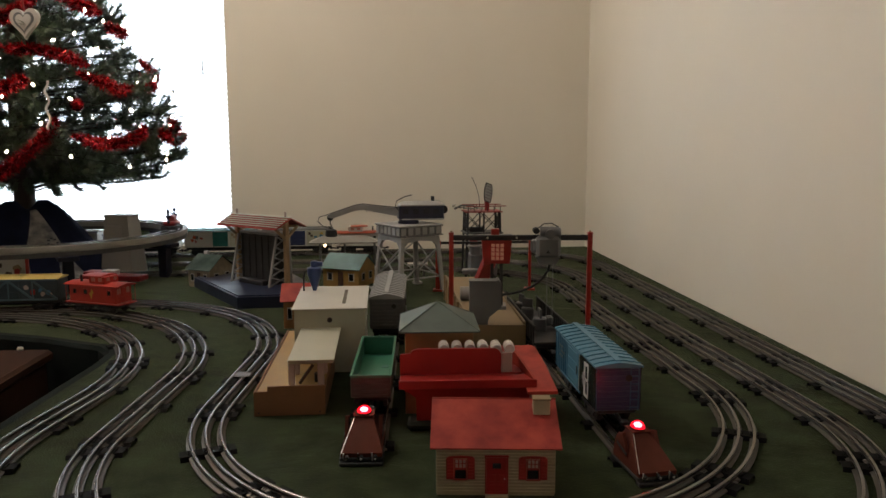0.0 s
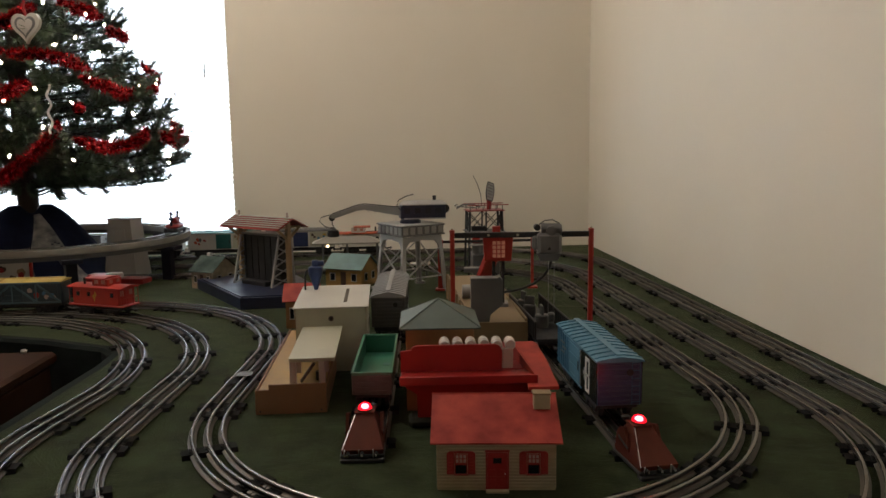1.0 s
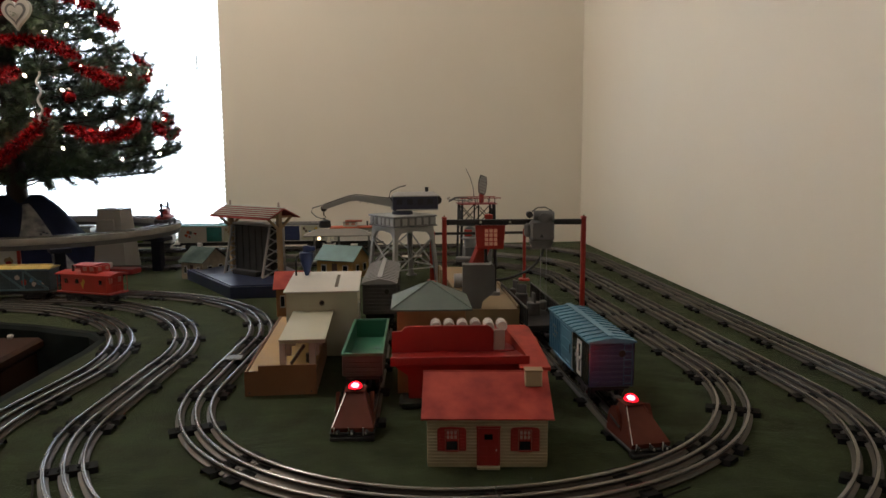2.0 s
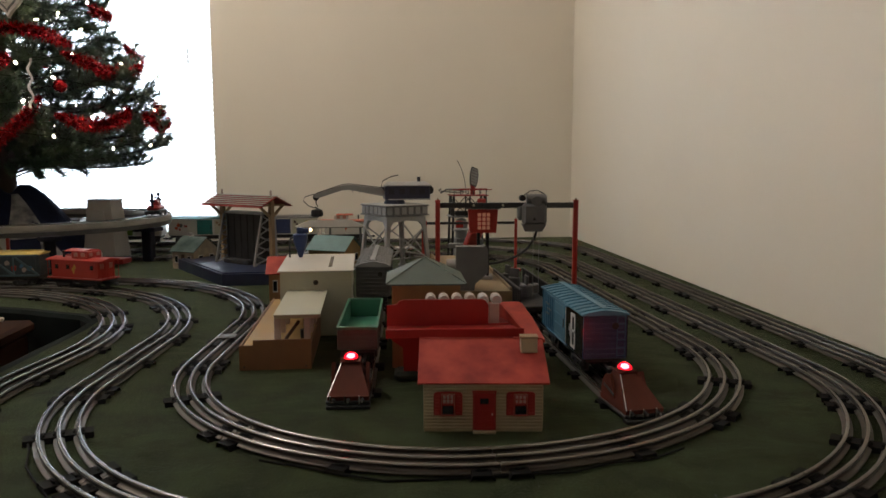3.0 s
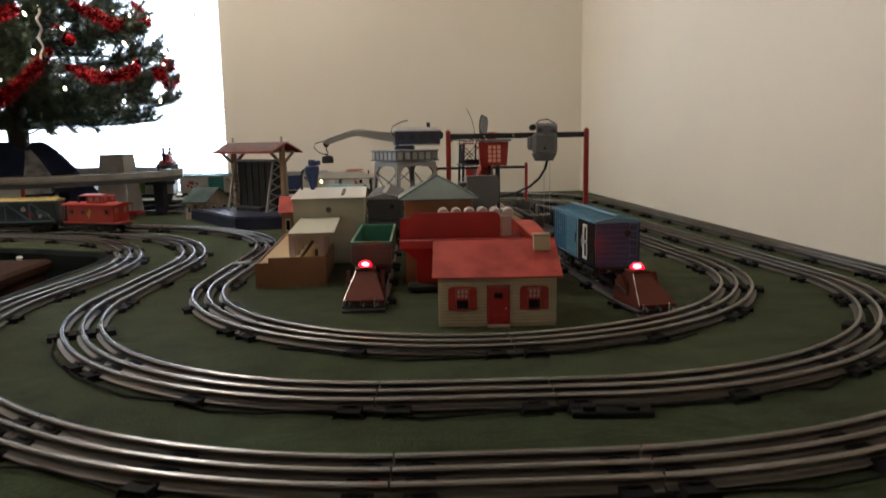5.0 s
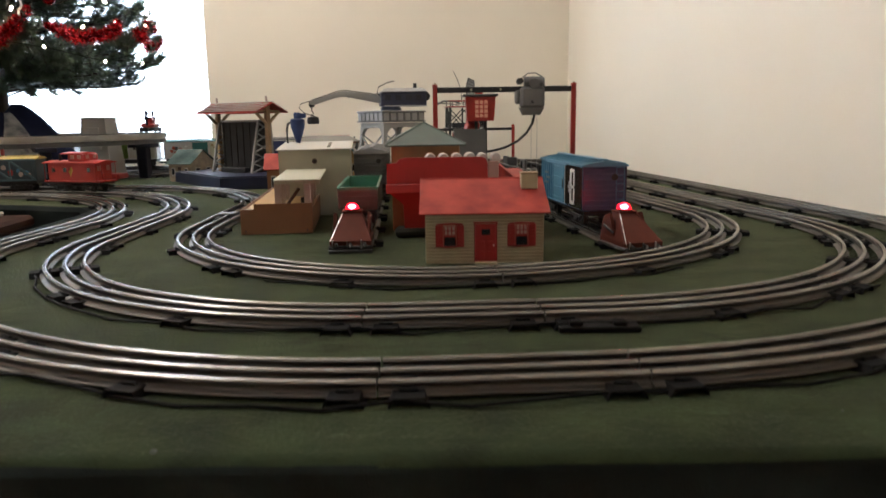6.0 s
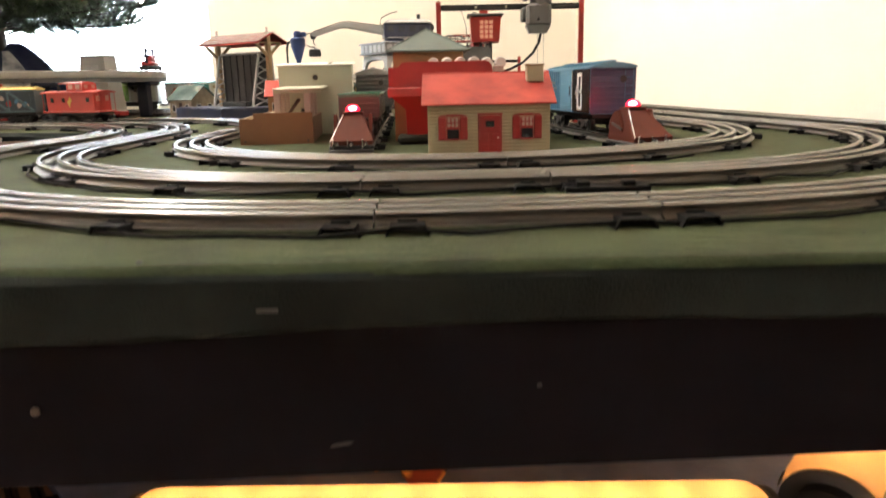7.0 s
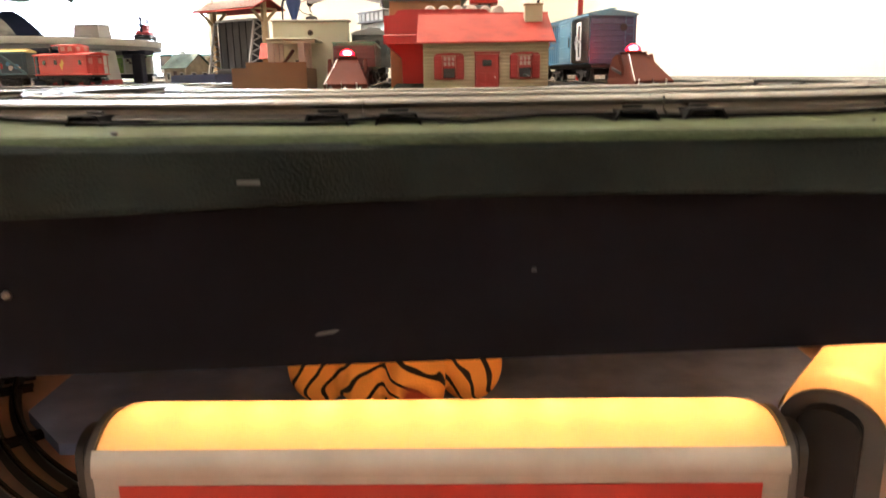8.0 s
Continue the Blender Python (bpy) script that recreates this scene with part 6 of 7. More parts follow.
# ---- small cottages ----
def cottage(name, label, m, w, d, ev, rd, wall, roof, chim=None):
    h = thing(name, label, "house", m)
    part("wall", house_shell(w, d, 0, ev, rd), wall, h)
    part("roof", gable(w, d, ev, rd, 0.006, 0.0016), roof, h)
    for s in (-1, 1):
        for x in (-w * 0.30, w * 0.30):
            win = part("window", Geo().box(x, s * (d / 2 + 0.0004), ev * 0.52, w * 0.16, 0.0016, ev * 0.42, 0.0003), white_plastic, h)
            part("pane", Geo().box(x, s * (d / 2 + 0.0012), ev * 0.52, w * 0.12, 0.0008, ev * 0.34, 0.0002), black_pane, win)
        for y in (-d * 0.22, d * 0.22):
            win = part("window", Geo().box(s * (w / 2 + 0.0004), y, ev * 0.52, 0.0016, d * 0.18, ev * 0.42, 0.0003), white_plastic, h)
            part("pane", Geo().box(s * (w / 2 + 0.0012), y, ev * 0.52, 0.0008, d * 0.14, ev * 0.34, 0.0002), black_pane, win)
    part("door", Geo().box(0, -d / 2 - 0.0006, ev * 0.40, w * 0.14, 0.002, ev * 0.78, 0.0003), brown_plastic, h)
    if chim:
        part("chimney", Geo().box(chim[0], chim[1], rd + 0.002, 0.011, 0.010, 0.014, 0.0006), pale_grey, h)
    return h


tan_wall = mat("tan_printed_wall", (0.25, 0.205, 0.14), 0.5, var=0.2, scale=60)
aqua_dark = mat("weathered_aqua_roof", (0.065, 0.100, 0.092), 0.20, var=0.35, scale=22, tint=(0.12, 0.155, 0.14), amount=0.8)
cottage("yellow_cottage", "mustard yellow toy cottage with aqua roof", pose(-0.246, 1.888, 0, 0, 0, -20), 0.104, 0.088, 0.050, 0.080, mustard, aqua_roof)
cottage("tan_cottage", "small tan toy cottage with glossy aqua roof", pose(-0.607, 1.874, 0, 0, 0, -23), 0.070, 0.090, 0.048, 0.079, tan_wall, aqua_dark, (-0.016, 0.004))
cottage("orange_hut", "small orange toy hut with red roof", pose(-0.272, 1.445, 0, 0, 0, 8), 0.060, 0.072, 0.058, 0.083, orange_tan, red_roof)

canopy_grey = mat("canopy_roof_grey", (0.175, 0.165, 0.145), 0.5, var=0.12, scale=24)
st = thing("station_canopy", "pale grey toy station canopy with hipped roof", "canopy", pose(-0.290, 2.085, 0, 0, 0, TRK))
part("platform", Geo().box(0, 0, 0.008, 0.190, 0.060, 0.016, 0.001), light_grey, st)
for x in (-0.070, 0, 0.086):
    part("post", Geo().box(x, 0, 0.051, 0.006, 0.006, 0.072, 0.0006), grey_plastic, st)
a = [(-0.098, -0.034, 0.086), (0.098, -0.034, 0.086), (0.098, 0.034, 0.086), (-0.098, 0.034, 0.086)]
part("hip_roof", Geo().add(a + [(x, y, z + 0.003) for x, y, z in a] + [(-0.06, 0, 0.106), (0.06, 0, 0.106)], [(3, 2, 1, 0)] + [(i, (i + 1) % 4, 4 + (i + 1) % 4, 4 + i) for i in range(4)] + [(4, 5, 9, 8), (5, 6, 9), (6, 7, 8, 9), (7, 4, 8)]), canopy_grey, st)
part("lamp", Geo().lathe([(0.003, 0.076), (0.0045, 0.080), (0.003, 0.085)], 10, pose(-0.055, -0.020, 0)), glow("warm_bulb", (1.0, 0.72, 0.4), 4.0), st, "lit warm platform lamp")
tk = thing("chrome_tank", "small chrome tank lying on a stand", "tank", pose(-0.075, 2.02, 0, 0, 0, TRK))
part("shell", Geo().tube((-0.028, 0, 0.030), (0.028, 0, 0.030), 0.0085, 18), chrome, tk)
part("stand", Geo().box(-0.018, 0, 0.0115, 0.004, 0.012, 0.023, 0.0006).box(0.018, 0, 0.0115, 0.004, 0.012, 0.023, 0.0006), dark_grey, tk)

# ---- raised loop round the tree ----
CX, CY, RD, DZ = -1.125, 2.035, 0.340, 0.105
navy_black = mat("navy_black_plastic", (0.008, 0.009, 0.019), 0.55, var=0.2, scale=30, spec=0.2)
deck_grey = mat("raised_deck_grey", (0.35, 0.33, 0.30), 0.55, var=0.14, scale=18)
deck = thing("raised_track", "pale grey raised loop with trestle piers", "trestle", Matrix.Translation((CX, CY, 0)))
ring = [(RD * math.cos(a), RD * math.sin(a), DZ, a + math.pi / 2) for a in (2 * math.pi * i / 72 for i in range(73))]
part("deck", Geo().sweep(ring, [(-0.028, 0.0), (0.028, 0.0), (0.030, 0.004), (0.030, 0.0155), (0.027, 0.0155), (0.0265, 0.012), (-0.0265, 0.012), (-0.027, 0.0155), (-0.030, 0.0155), (-0.030, 0.004)]), deck_grey, deck)
for off in (-0.016, 0.016):
    rr = [((RD + off) * math.cos(a), (RD + off) * math.sin(a), DZ + 0.012, a + math.pi / 2) for a in (2 * math.pi * i / 72 for i in range(73))]
    part("rail", Geo().sweep(rr, [(-0.0012, 0), (0.0012, 0), (0.0012, 0.005), (-0.0012, 0.005)]), rail_tin, deck)
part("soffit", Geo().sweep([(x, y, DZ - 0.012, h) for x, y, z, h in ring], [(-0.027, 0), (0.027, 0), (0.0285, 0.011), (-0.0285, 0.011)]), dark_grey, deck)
for a in (-8, -54, -100, -150, 160, 110, 55):
    x, y = (RD + 0.012) * math.cos(radians(a)), (RD + 0.012) * math.sin(radians(a))
    p = part("pier", Geo().box(0, 0, 0.047, 0.027, 0.025, 0.094, 0.002), navy_black, deck, m=pose(x, y, 0, 0, 0, a))
    part("pier_cap", Geo().box(0, 0, 0.0885, 0.066, 0.046, 0.011, 0.001), navy_black, p)

hc = thing("red_handcar", "small red handcar with two black posts on raised track", "handcar", pose(CX + RD * math.cos(radians(6)), CY + RD * math.sin(radians(6)), DZ + 0.017, 0, 0, 6) @ Matrix.Scale(1.2, 4))
part("chassis", Geo().box(0, 0, 0.0075, 0.034, 0.066, 0.009, 0.002).box(0, 0.036, 0.010, 0.012, 0.012, 0.004, 0.001).box(0, -0.036, 0.010, 0.012, 0.012, 0.004, 0.001), black_plastic, hc)
part("body", Geo().box(0, 0.0, 0.0165, 0.030, 0.056, 0.012, 0.005).box(0, 0.004, 0.0245, 0.020, 0.026, 0.012, 0.005), red_paint, hc)
part("engine_hood", Geo().tube((0, -0.008, 0.028), (0, 0.016, 0.028), 0.0085, 14), red_paint, hc)
for y in (-0.026, 0.026):
    post = part("pump_post", Geo().tube((0, y, 0.018), (0, y, 0.045), 0.0030, 10, 0.0024).box(0, y, 0.034, 0.014, 0.005, 0.006, 0.002), navy_black, hc)
    part("knob", Geo().lathe([(0.0012, 0.0435), (0.0034, 0.046), (0.0034, 0.0495), (0.0012, 0.052)], 12, pose(0, y, 0)), navy_black, post)
part("pump_lever", Geo().rope([(0, -0.026, 0.046), (0, -0.008, 0.043), (0, 0.010, 0.040), (0, 0.026, 0.042)], 0.0014, 6), black_plastic, hc)
for s in (-1, 1):
    for k in (-1, 1):
        part("wheel", Geo().tube((s * 0.014, k * 0.019, 0.0065), (s * 0.018, k * 0.019, 0.0065), 0.0065, 12), dark_iron, hc)

# ---- things round the tree foot ----
tw = thing("grey_tower", "plain grey tapered plastic tower", "tower", pose(-0.930, 2.065, 0, 0, 0, -10))
a = [(-0.051, -0.036, 0), (0.051, -0.036, 0), (0.051, 0.036, 0), (-0.051, 0.036, 0)]
t = [(-0.0365, -0.026, 0.162), (0.0365, -0.026, 0.162), (0.0365, 0.026, 0.162), (-0.0365, 0.026, 0.162)]
part("shell", Geo().add(a + t, [(3, 2, 1, 0), (4, 5, 6, 7)] + [(i, (i + 1) % 4, 4 + (i + 1) % 4, 4 + i) for i in range(4)]), pale_grey, tw)
part("rim", Geo().box(0, 0, 0.1645, 0.077, 0.055, 0.005, 0.0015), light_grey, tw)
part("panel", Geo().box(0, -0.0300, 0.112, 0.056, 0.003, 0.062, 0.0012, pose(0, 0.0205, 0, 3.6, 0, 0) @ pose(0, -0.0245, 0)), pale_grey, tw)

rw = thing("red_flatcar", "low red toy flatcar with white box", "train car", pose(-0.882, 1.905, 0.0, 0, 0, 84))
part("body", Geo().box(0, 0, 0.013, 0.046, 0.172, 0.014, 0.002), red_paint, rw)
part("cab", Geo().box(0, 0.048, 0.0245, 0.040, 0.060, 0.010, 0.003), red_paint, rw)
part("white_box", Geo().box(-0.004, 0.006, 0.0265, 0.030, 0.036, 0.014, 0.002), white_plastic, rw, "small white box load")
for s in (-1, 1):
    for k in (-1, 1):
        part("wheel", Geo().tube((s * 0.015, k * 0.055, 0.0065), (s * 0.020, k * 0.055, 0.0065), 0.0065, 12), dark_iron, rw)

bb = thing("picture_board", "white picture board in a red frame", "billboard", pose(-1.088, 1.765, 0, 0, 0, 14))
part("frame", Geo().box(0, 0, 0.049, 0.112, 0.008, 0.098, 0.001), red_bright, bb)
part("sheet", Geo().box(0, -0.0046, 0.052, 0.098, 0.0016, 0.082, 0.0003), white_plastic, bb)
rng = random.Random(5)
for k in range(9):
    r = rng.uniform(0.006, 0.011)
    poly = [(r * rng.uniform(0.6, 1.1) * math.cos(2 * math.pi * i / 10), r * rng.uniform(0.6, 1.1) * math.sin(2 * math.pi * i / 10)) for i in range(10)]
    part("printed_patch", Geo().prism(poly, 0, 0.0005 + 0.0001 * k, pose(rng.uniform(-0.02, 0.034), -0.0055, rng.uniform(0.025, 0.078), 90, 0, 0)), [brown_plastic, red_paint, tan_plastic][k % 3], bb)

# draped tree skirt: folded cloth mound over the tree stand
SKX, SKY = -1.215, 2.075


def skirt_point(r, a, lift=0.0):
    """A point of the draped mound at radius r and angle a."""
    q = min(1.0, max(0.0, (r - 0.060) / 0.195))
    h = 0.192 * (1 - q * q * (3 - 2 * q) * 0.55 - q * 0.45)
    f = math.sin(7 * a + 0.8) * 0.55 + math.sin(11 * a + 2.1) * 0.3 + math.sin(17 * a) * 0.15
    rr = r * (1 + 0.10 * f * q) + lift
    h = h * (1 + 0.06 * math.sin(3 * a + 1) + 0.05 * f * q) + 0.004 + lift
    return (SKX + rr * math.cos(a), SKY + rr * math.sin(a), max(0.0015, h))


def skirt_patch(r0, r1, a0, a1, nr, na, lift=0.0, taper=1.0):
    g, vs = Geo(), []
    for i in range(nr + 1):
        r = r0 + (r1 - r0) * i / nr
        w = taper + (1 - taper) * i / nr
        for k in range(na + 1):
            mid = (a0 + a1) / 2
            vs.append(skirt_point(r, radians(mid + (a0 + (a1 - a0) * k / na - mid) * w), lift))
    m = na + 1
    return g.add(vs, [(i * m + k, i * m + k + 1, (i + 1) * m + k + 1, (i + 1) * m + k) for i in range(nr) for k in range(na)])


lace_cloth = mat("worn_lace_cloth", (0.10, 0.105, 0.13), 0.95, var=0.3, scale=34, bump=0.6, bscale=500, dist=0.001, spec=0.1, tint=(0.33, 0.32, 0.30), amount=0.95)
sk = thing("tree_skirt", "navy blue cloth skirt draped over the tree stand", "cloth")
part("skirt_cloth", skirt_patch(0.034, 0.262, 0, 360, 26, 120), navy_cloth, sk)
part("white_panel", skirt_patch(0.070, 0.185, -62, -27, 14, 14, 0.003, 0.35), lace_cloth, sk, "white appliqued cloth panel")
part("white_panel", skirt_patch(0.190, 0.256, -80, -56, 8, 10, 0.003, 0.7), lace_cloth, sk, "white appliqued cloth panel")
part("white_panel", skirt_patch(0.190, 0.258, -44, -22, 8, 10, 0.003, 0.5), lace_cloth, sk, "white appliqued cloth panel")
fm = Geo()
for i in range(8):
    c0 = Vector(skirt_point(0.162 + 0.010 * math.cos(i * math.pi / 4), radians(-38 + 4.2 * math.sin(i * math.pi / 4)), 0.0045))
    fm.lathe([(0.0004, -0.0016), (0.0034, -0.001), (0.0034, 0.001), (0.0004, 0.0016)], 8, Matrix.Translation(c0))
part("flower_motif", fm, navy_cloth, sk)

# ---- Christmas tree ----
TX, TY = -1.225, 2.09
rt = random.Random(11)
tree = thing("christmas_tree", "dark green artificial Christmas tree before the window", "tree", Matrix.Translation((TX, TY, 0)))
part("trunk", Geo().lathe([(0.030, 0.0), (0.028, 0.2), (0.022, 0.7), (0.010, 1.1), (0.004, 1.3)], 12), bark, tree)
part("stand", Geo().lathe([(0.13, 0.0), (0.13, 0.012), (0.05, 0.03), (0.045, 0.12), (0.035, 0.125)], 20), dark_iron, tree)


CROWN = [(0.22, 0.31), (0.28, 0.405), (0.36, 0.462), (0.46, 0.455), (0.54, 0.435), (0.62, 0.370), (0.71, 0.318), (0.82, 0.24), (1.0, 0.14), (1.25, 0.03)]


def crown_r(z):
    """Radius of the crown at height z."""
    z = min(max(z, 0.22), 1.249)
    for (a, b), (c, d) in zip(CROWN, CROWN[1:]):
        if z <= c:
            return b + (d - b) * (z - a) / (c - a)


def wall_gap(x, y):
    """How far a point lies before the back wall."""
    p = Vector((x, y, 0)) - CORNER
    return p.dot(out)


stems, nv, nf = Geo(), [], []


def needles(p0, p1, count, ln):
    d = (p1 - p0)
    ax = d.normalized()
    up = Vector((0, 0, 1)) if abs(ax.z) < 0.9 else Vector((1, 0, 0))
    s1 = ax.cross(up).normalized()
    s2 = ax.cross(s1)
    for _ in range(count):
        t = rt.random()
        a = rt.uniform(0, 2 * math.pi)
        sd = s1 * math.cos(a) + s2 * math.sin(a)
        b = p0 + d * t
        tip = b + sd * ln * rt.uniform(0.75, 1.05) + ax * ln * rt.uniform(0.35, 0.8)
        w = ax.cross(sd) * 0.0019
        k = len(nv)
        nv.extend((tuple(b - w), tuple(b + w), tuple(tip)))
        nf.append((k, k + 1, k + 2))


def twig(base, way, length):
    """A small bottle-brush twig, upswept at its end."""
    e = base + way * length
    e.z += length * 0.22
    if wall_gap(TX + e.x, TY + e.y) < 0.04:
        return
    mid = base + way * (length * 0.55)
    stems.rope([base, mid, e], 0.0014, 4)
    needles(base, mid, 26, 0.020)
    needles(mid, e, 36, 0.019)


z = 0.275
while z < 1.22:
    R = crown_r(z)
    nb = max(5, int((15 if z < 0.42 else 12) * (0.35 + 0.65 * R / 0.5)))
    ph = rt.uniform(0, 6.28)
    for i in range(nb):
        a = ph + 2 * math.pi * i / nb + rt.uniform(-0.2, 0.2)
        ln = R * rt.uniform(0.78, 1.0)
        dirv = Vector((math.cos(a), math.sin(a), 0))
        side = Vector((-dirv.y, dirv.x, 0))
        while ln > 0.1 and wall_gap(TX + dirv.x * ln, TY + dirv.y * ln) < 0.05:
            ln -= 0.02
        ztip = z + rt.uniform(-0.012, 0.020) if z < 0.3 else z + rt.uniform(-0.045, 0.045)
        rise = rt.uniform(0.10, 0.26) if z > 0.36 else rt.uniform(0.04, 0.14)
        bend = rt.uniform(-0.08, 0.08)
        zb = max(0.18, ztip - rise * ln)
        pts = [Vector((0, 0, zb + (ztip - zb) * t)) + dirv * (ln * t) + side * (bend * ln * t * t) + Vector((0, 0, 0.05 * ln * math.sin(t * 5.0) * (1 - t))) for t in (0, 0.2, 0.4, 0.6, 0.8, 1.0)]
        stems.rope(pts, 0.0026, 5)
        for k in range(1, 5):
            needles(pts[k], pts[k + 1], int(300 * ln), 0.021)
        for k in range(int(7 + 22 * ln)):
            t = 1 - 0.72 * rt.random() ** 1.5
            j = min(4, int(t * 5))
            base = pts[j].lerp(pts[j + 1], t * 5 - j)
            way = (dirv * rt.uniform(0.35, 0.9) + side * rt.uniform(-0.9, 0.9) + Vector((0, 0, rt.uniform(-0.60, 0.95) if z > 0.33 else rt.uniform(-0.12, 0.9)))).normalized()
            twig(base, way, rt.uniform(0.035, 0.075) * (1.15 - 0.35 * t))
    z += 0.045 if z < 0.95 else 0.09
# drooping twigs under the lowest branches
for k in range(7):
    a = radians(-90 + k * 18 + rt.uniform(-4, 4))
    dirv = Vector((math.cos(a), math.sin(a), 0))
    r0 = rt.uniform(0.07, 0.20)
    p0 = dirv * r0 + Vector((0, 0, 0.268))
    p1 = dirv * (r0 + rt.uniform(0.04, 0.08)) + Vector((0, 0, rt.uniform(0.228, 0.252)))
    stems.rope([p0, p0.lerp(p1, 0.5) + Vector((0, 0, 0.006)), p1], 0.0014, 4)
    needles(p0, p1, 130, 0.019)
part("branch", stems, bark, tree)
me = bpy.data.meshes.new("crown")
me.from_pydata(nv, [], nf)
me.materials.append(foliage)
crown = new("crown", me)
crown.parent = tree

# red tinsel garland: swags wound round the tree
tg = thing("tinsel_garland", "red metallic tinsel garland wound round the tree", "garland", Matrix.Translation((TX, TY, 0)))
# start angle, start height, end angle, end height, sag of each swag
swags = [(-34, 0.745, -10, 0.728, 0.010), (-60, 0.590, -33, 0.566, -0.012), (-38, 0.540, -5, 0.532, 0.030), (-43, 0.385, -14, 0.415, 0.034), (-68, 0.285, -47, 0.425, 0.020), (-5, 0.382, 9, 0.438, 0.008), (-10, 0.690, 2, 0.672, 0.004), (-66, 0.480, -55, 0.520, 0.004), (-66, 0.660, -48, 0.724, 0.006)]
for k in range(9):
    swags.append((20 + k * 30, 0.40 + 0.03 * (k % 3), 46 + k * 30, 0.42 + 0.04 * (k % 2), 0.03))
    swags.append((30 + k * 30, 0.62 + 0.03 * (k % 2), 58 + k * 30, 0.60, 0.03))
    swags.append((k * 40, 0.86 + 0.02 * (k % 3), 36 + k * 40, 0.90, 0.02))
for a0, z0, a1, z1, sag in swags:
    tv, tf = [], []
    length = radians(abs(a1 - a0)) * 0.45 + abs(z1 - z0)
    n = max(30, int(length * 1250))
    for i in range(n):
        t = i / n
        a = radians(a0 + (a1 - a0) * t)
        zz = z0 + (z1 - z0) * t - sag * 4 * t * (1 - t)
        thin = 0.55 + 0.45 * min(1, 6 * t, 6 * (1 - t))
        r = crown_r(zz) * (0.94 + 0.03 * math.sin(t * 9 + a0))
        p = Vector((r * math.cos(a), r * math.sin(a), zz))
        gap = wall_gap(TX + p.x, TY + p.y)
        if gap < 0.05:
            p += Vector((out.x, out.y, 0)) * (0.05 - gap)
        for _ in range(9):
            d = Vector((rt.gauss(0, 1), rt.gauss(0, 1), rt.gauss(0, 1))).normalized()
            w = d.orthogonal().normalized() * 0.0010
            e = p + d * rt.uniform(0.007, 0.024) * thin
            b = p + Vector((rt.uniform(-0.004, 0.004), rt.uniform(-0.004, 0.004), rt.uniform(-0.004, 0.004)))
            k = len(tv)
            tv.extend((tuple(b - w), tuple(b + w), tuple(e + w * 0.5), tuple(e - w * 0.5)))
            tf.append((k, k + 1, k + 2, k + 3))
    me = bpy.data.meshes.new("swag")
    me.from_pydata(tv, [], tf)
    me.materials.append(tinsel)
    o = new("swag", me)
    o.parent = tg

sl = thing("string_lights", "warm white fairy lights strung through the tree", "lights", Matrix.Translation((TX, TY, 0)))
bulb_glow = glow("fairy_bulb", (1.0, 0.78, 0.50), 40.0)
bulb_geo = Geo().lathe([(0.0010, -0.0045), (0.0023, -0.0018), (0.0028, 0.0008), (0.0020, 0.0038), (0.0005, 0.0056)], 10)
firstb = None
wire = []
for i in range(240):
    t = i / 240
    a = 0.7 + 12.3 * 2 * math.pi * t
    zz = 0.27 + 0.85 * t + rt.uniform(-0.03, 0.03)
    r = crown_r(zz) * rt.uniform(0.90, 1.05)
    p = Vector((r * math.cos(a), r * math.sin(a), zz))
    gap = wall_gap(TX + p.x, TY + p.y)
    if gap < 0.06:
        p += Vector((out.x, out.y, 0)) * (0.06 - gap)
    wire.append(p)
    m = Matrix.Translation(p) @ pose(0, 0, 0, rt.uniform(-60, 60), rt.uniform(-60, 60), 0)
    if firstb is None:
        firstb = part("bulb", bulb_geo, bulb_glow, sl, m=m)
    else:
        again(firstb, m)
part("wire", Geo().rope(wire, 0.0007, 5), tie_black, sl)

ht = thing("heart_ornament", "white heart ornament with grey inner outline", "ornament", pose(-1.008, 1.80, 0.659, 90, 0, -10) @ Matrix.Scale(0.80, 4))
def heart(s, n=48):
    return [(s * 0.0625 * 16 * math.sin(q) ** 3 / 16 * 1.0, s * 0.0625 * (13 * math.cos(q) - 5 * math.cos(2 * q) - 2 * math.cos(3 * q) - math.cos(4 * q)) / 16) for q in (2 * math.pi * i / n for i in range(n))][::-1]
part("heart", Geo().prism(heart(0.80), -0.006, 0.006), white_plastic, ht)
part("heart_line", Geo().prism(heart(0.58), 0.006, 0.0072), grey_plastic, ht)
part("heart_middle", Geo().prism(heart(0.44), 0.0072, 0.0082), white_plastic, ht)
part("ribbon", Geo().rope([(0, 0.03, 0), (-0.006, 0.06, 0), (0, 0.10, -0.005)], 0.0035, 6), red_paint, ht, "red hanging ribbon")
ic = thing("icicle_ornament", "twisted pale icicle ornament on the tree", "ornament", pose(-0.930, 1.735, 0.402))
part("icicle", Geo().rope([(0.004 * math.cos(k * 0.9), 0.004 * math.sin(k * 0.9), 0.11 - k * 0.006) for k in range(20)], 0.0028, 6), white_plastic, ic)
for x, y, zz in ((-1.33, 1.80, 0.45), (-0.965, 1.93, 0.47), (-1.13, 1.70, 0.36), (-0.90, 1.98, 0.53)):
    bl = thing("ball_ornament", "glossy dark red ball ornament on the tree", "ornament", Matrix.Translation((x, y, zz)), "ball ornaments")
    part("ball", Geo().lathe([(0.0008, -0.018)] + [(0.018 * math.sin(radians(q)), -0.018 * math.cos(radians(q))) for q in range(20, 180, 20)] + [(0.0008, 0.018)], 16), tinsel, bl)
    part("cap", Geo().lathe([(0.005, 0.016), (0.005, 0.021), (0.001, 0.024)], 10), steel, bl)

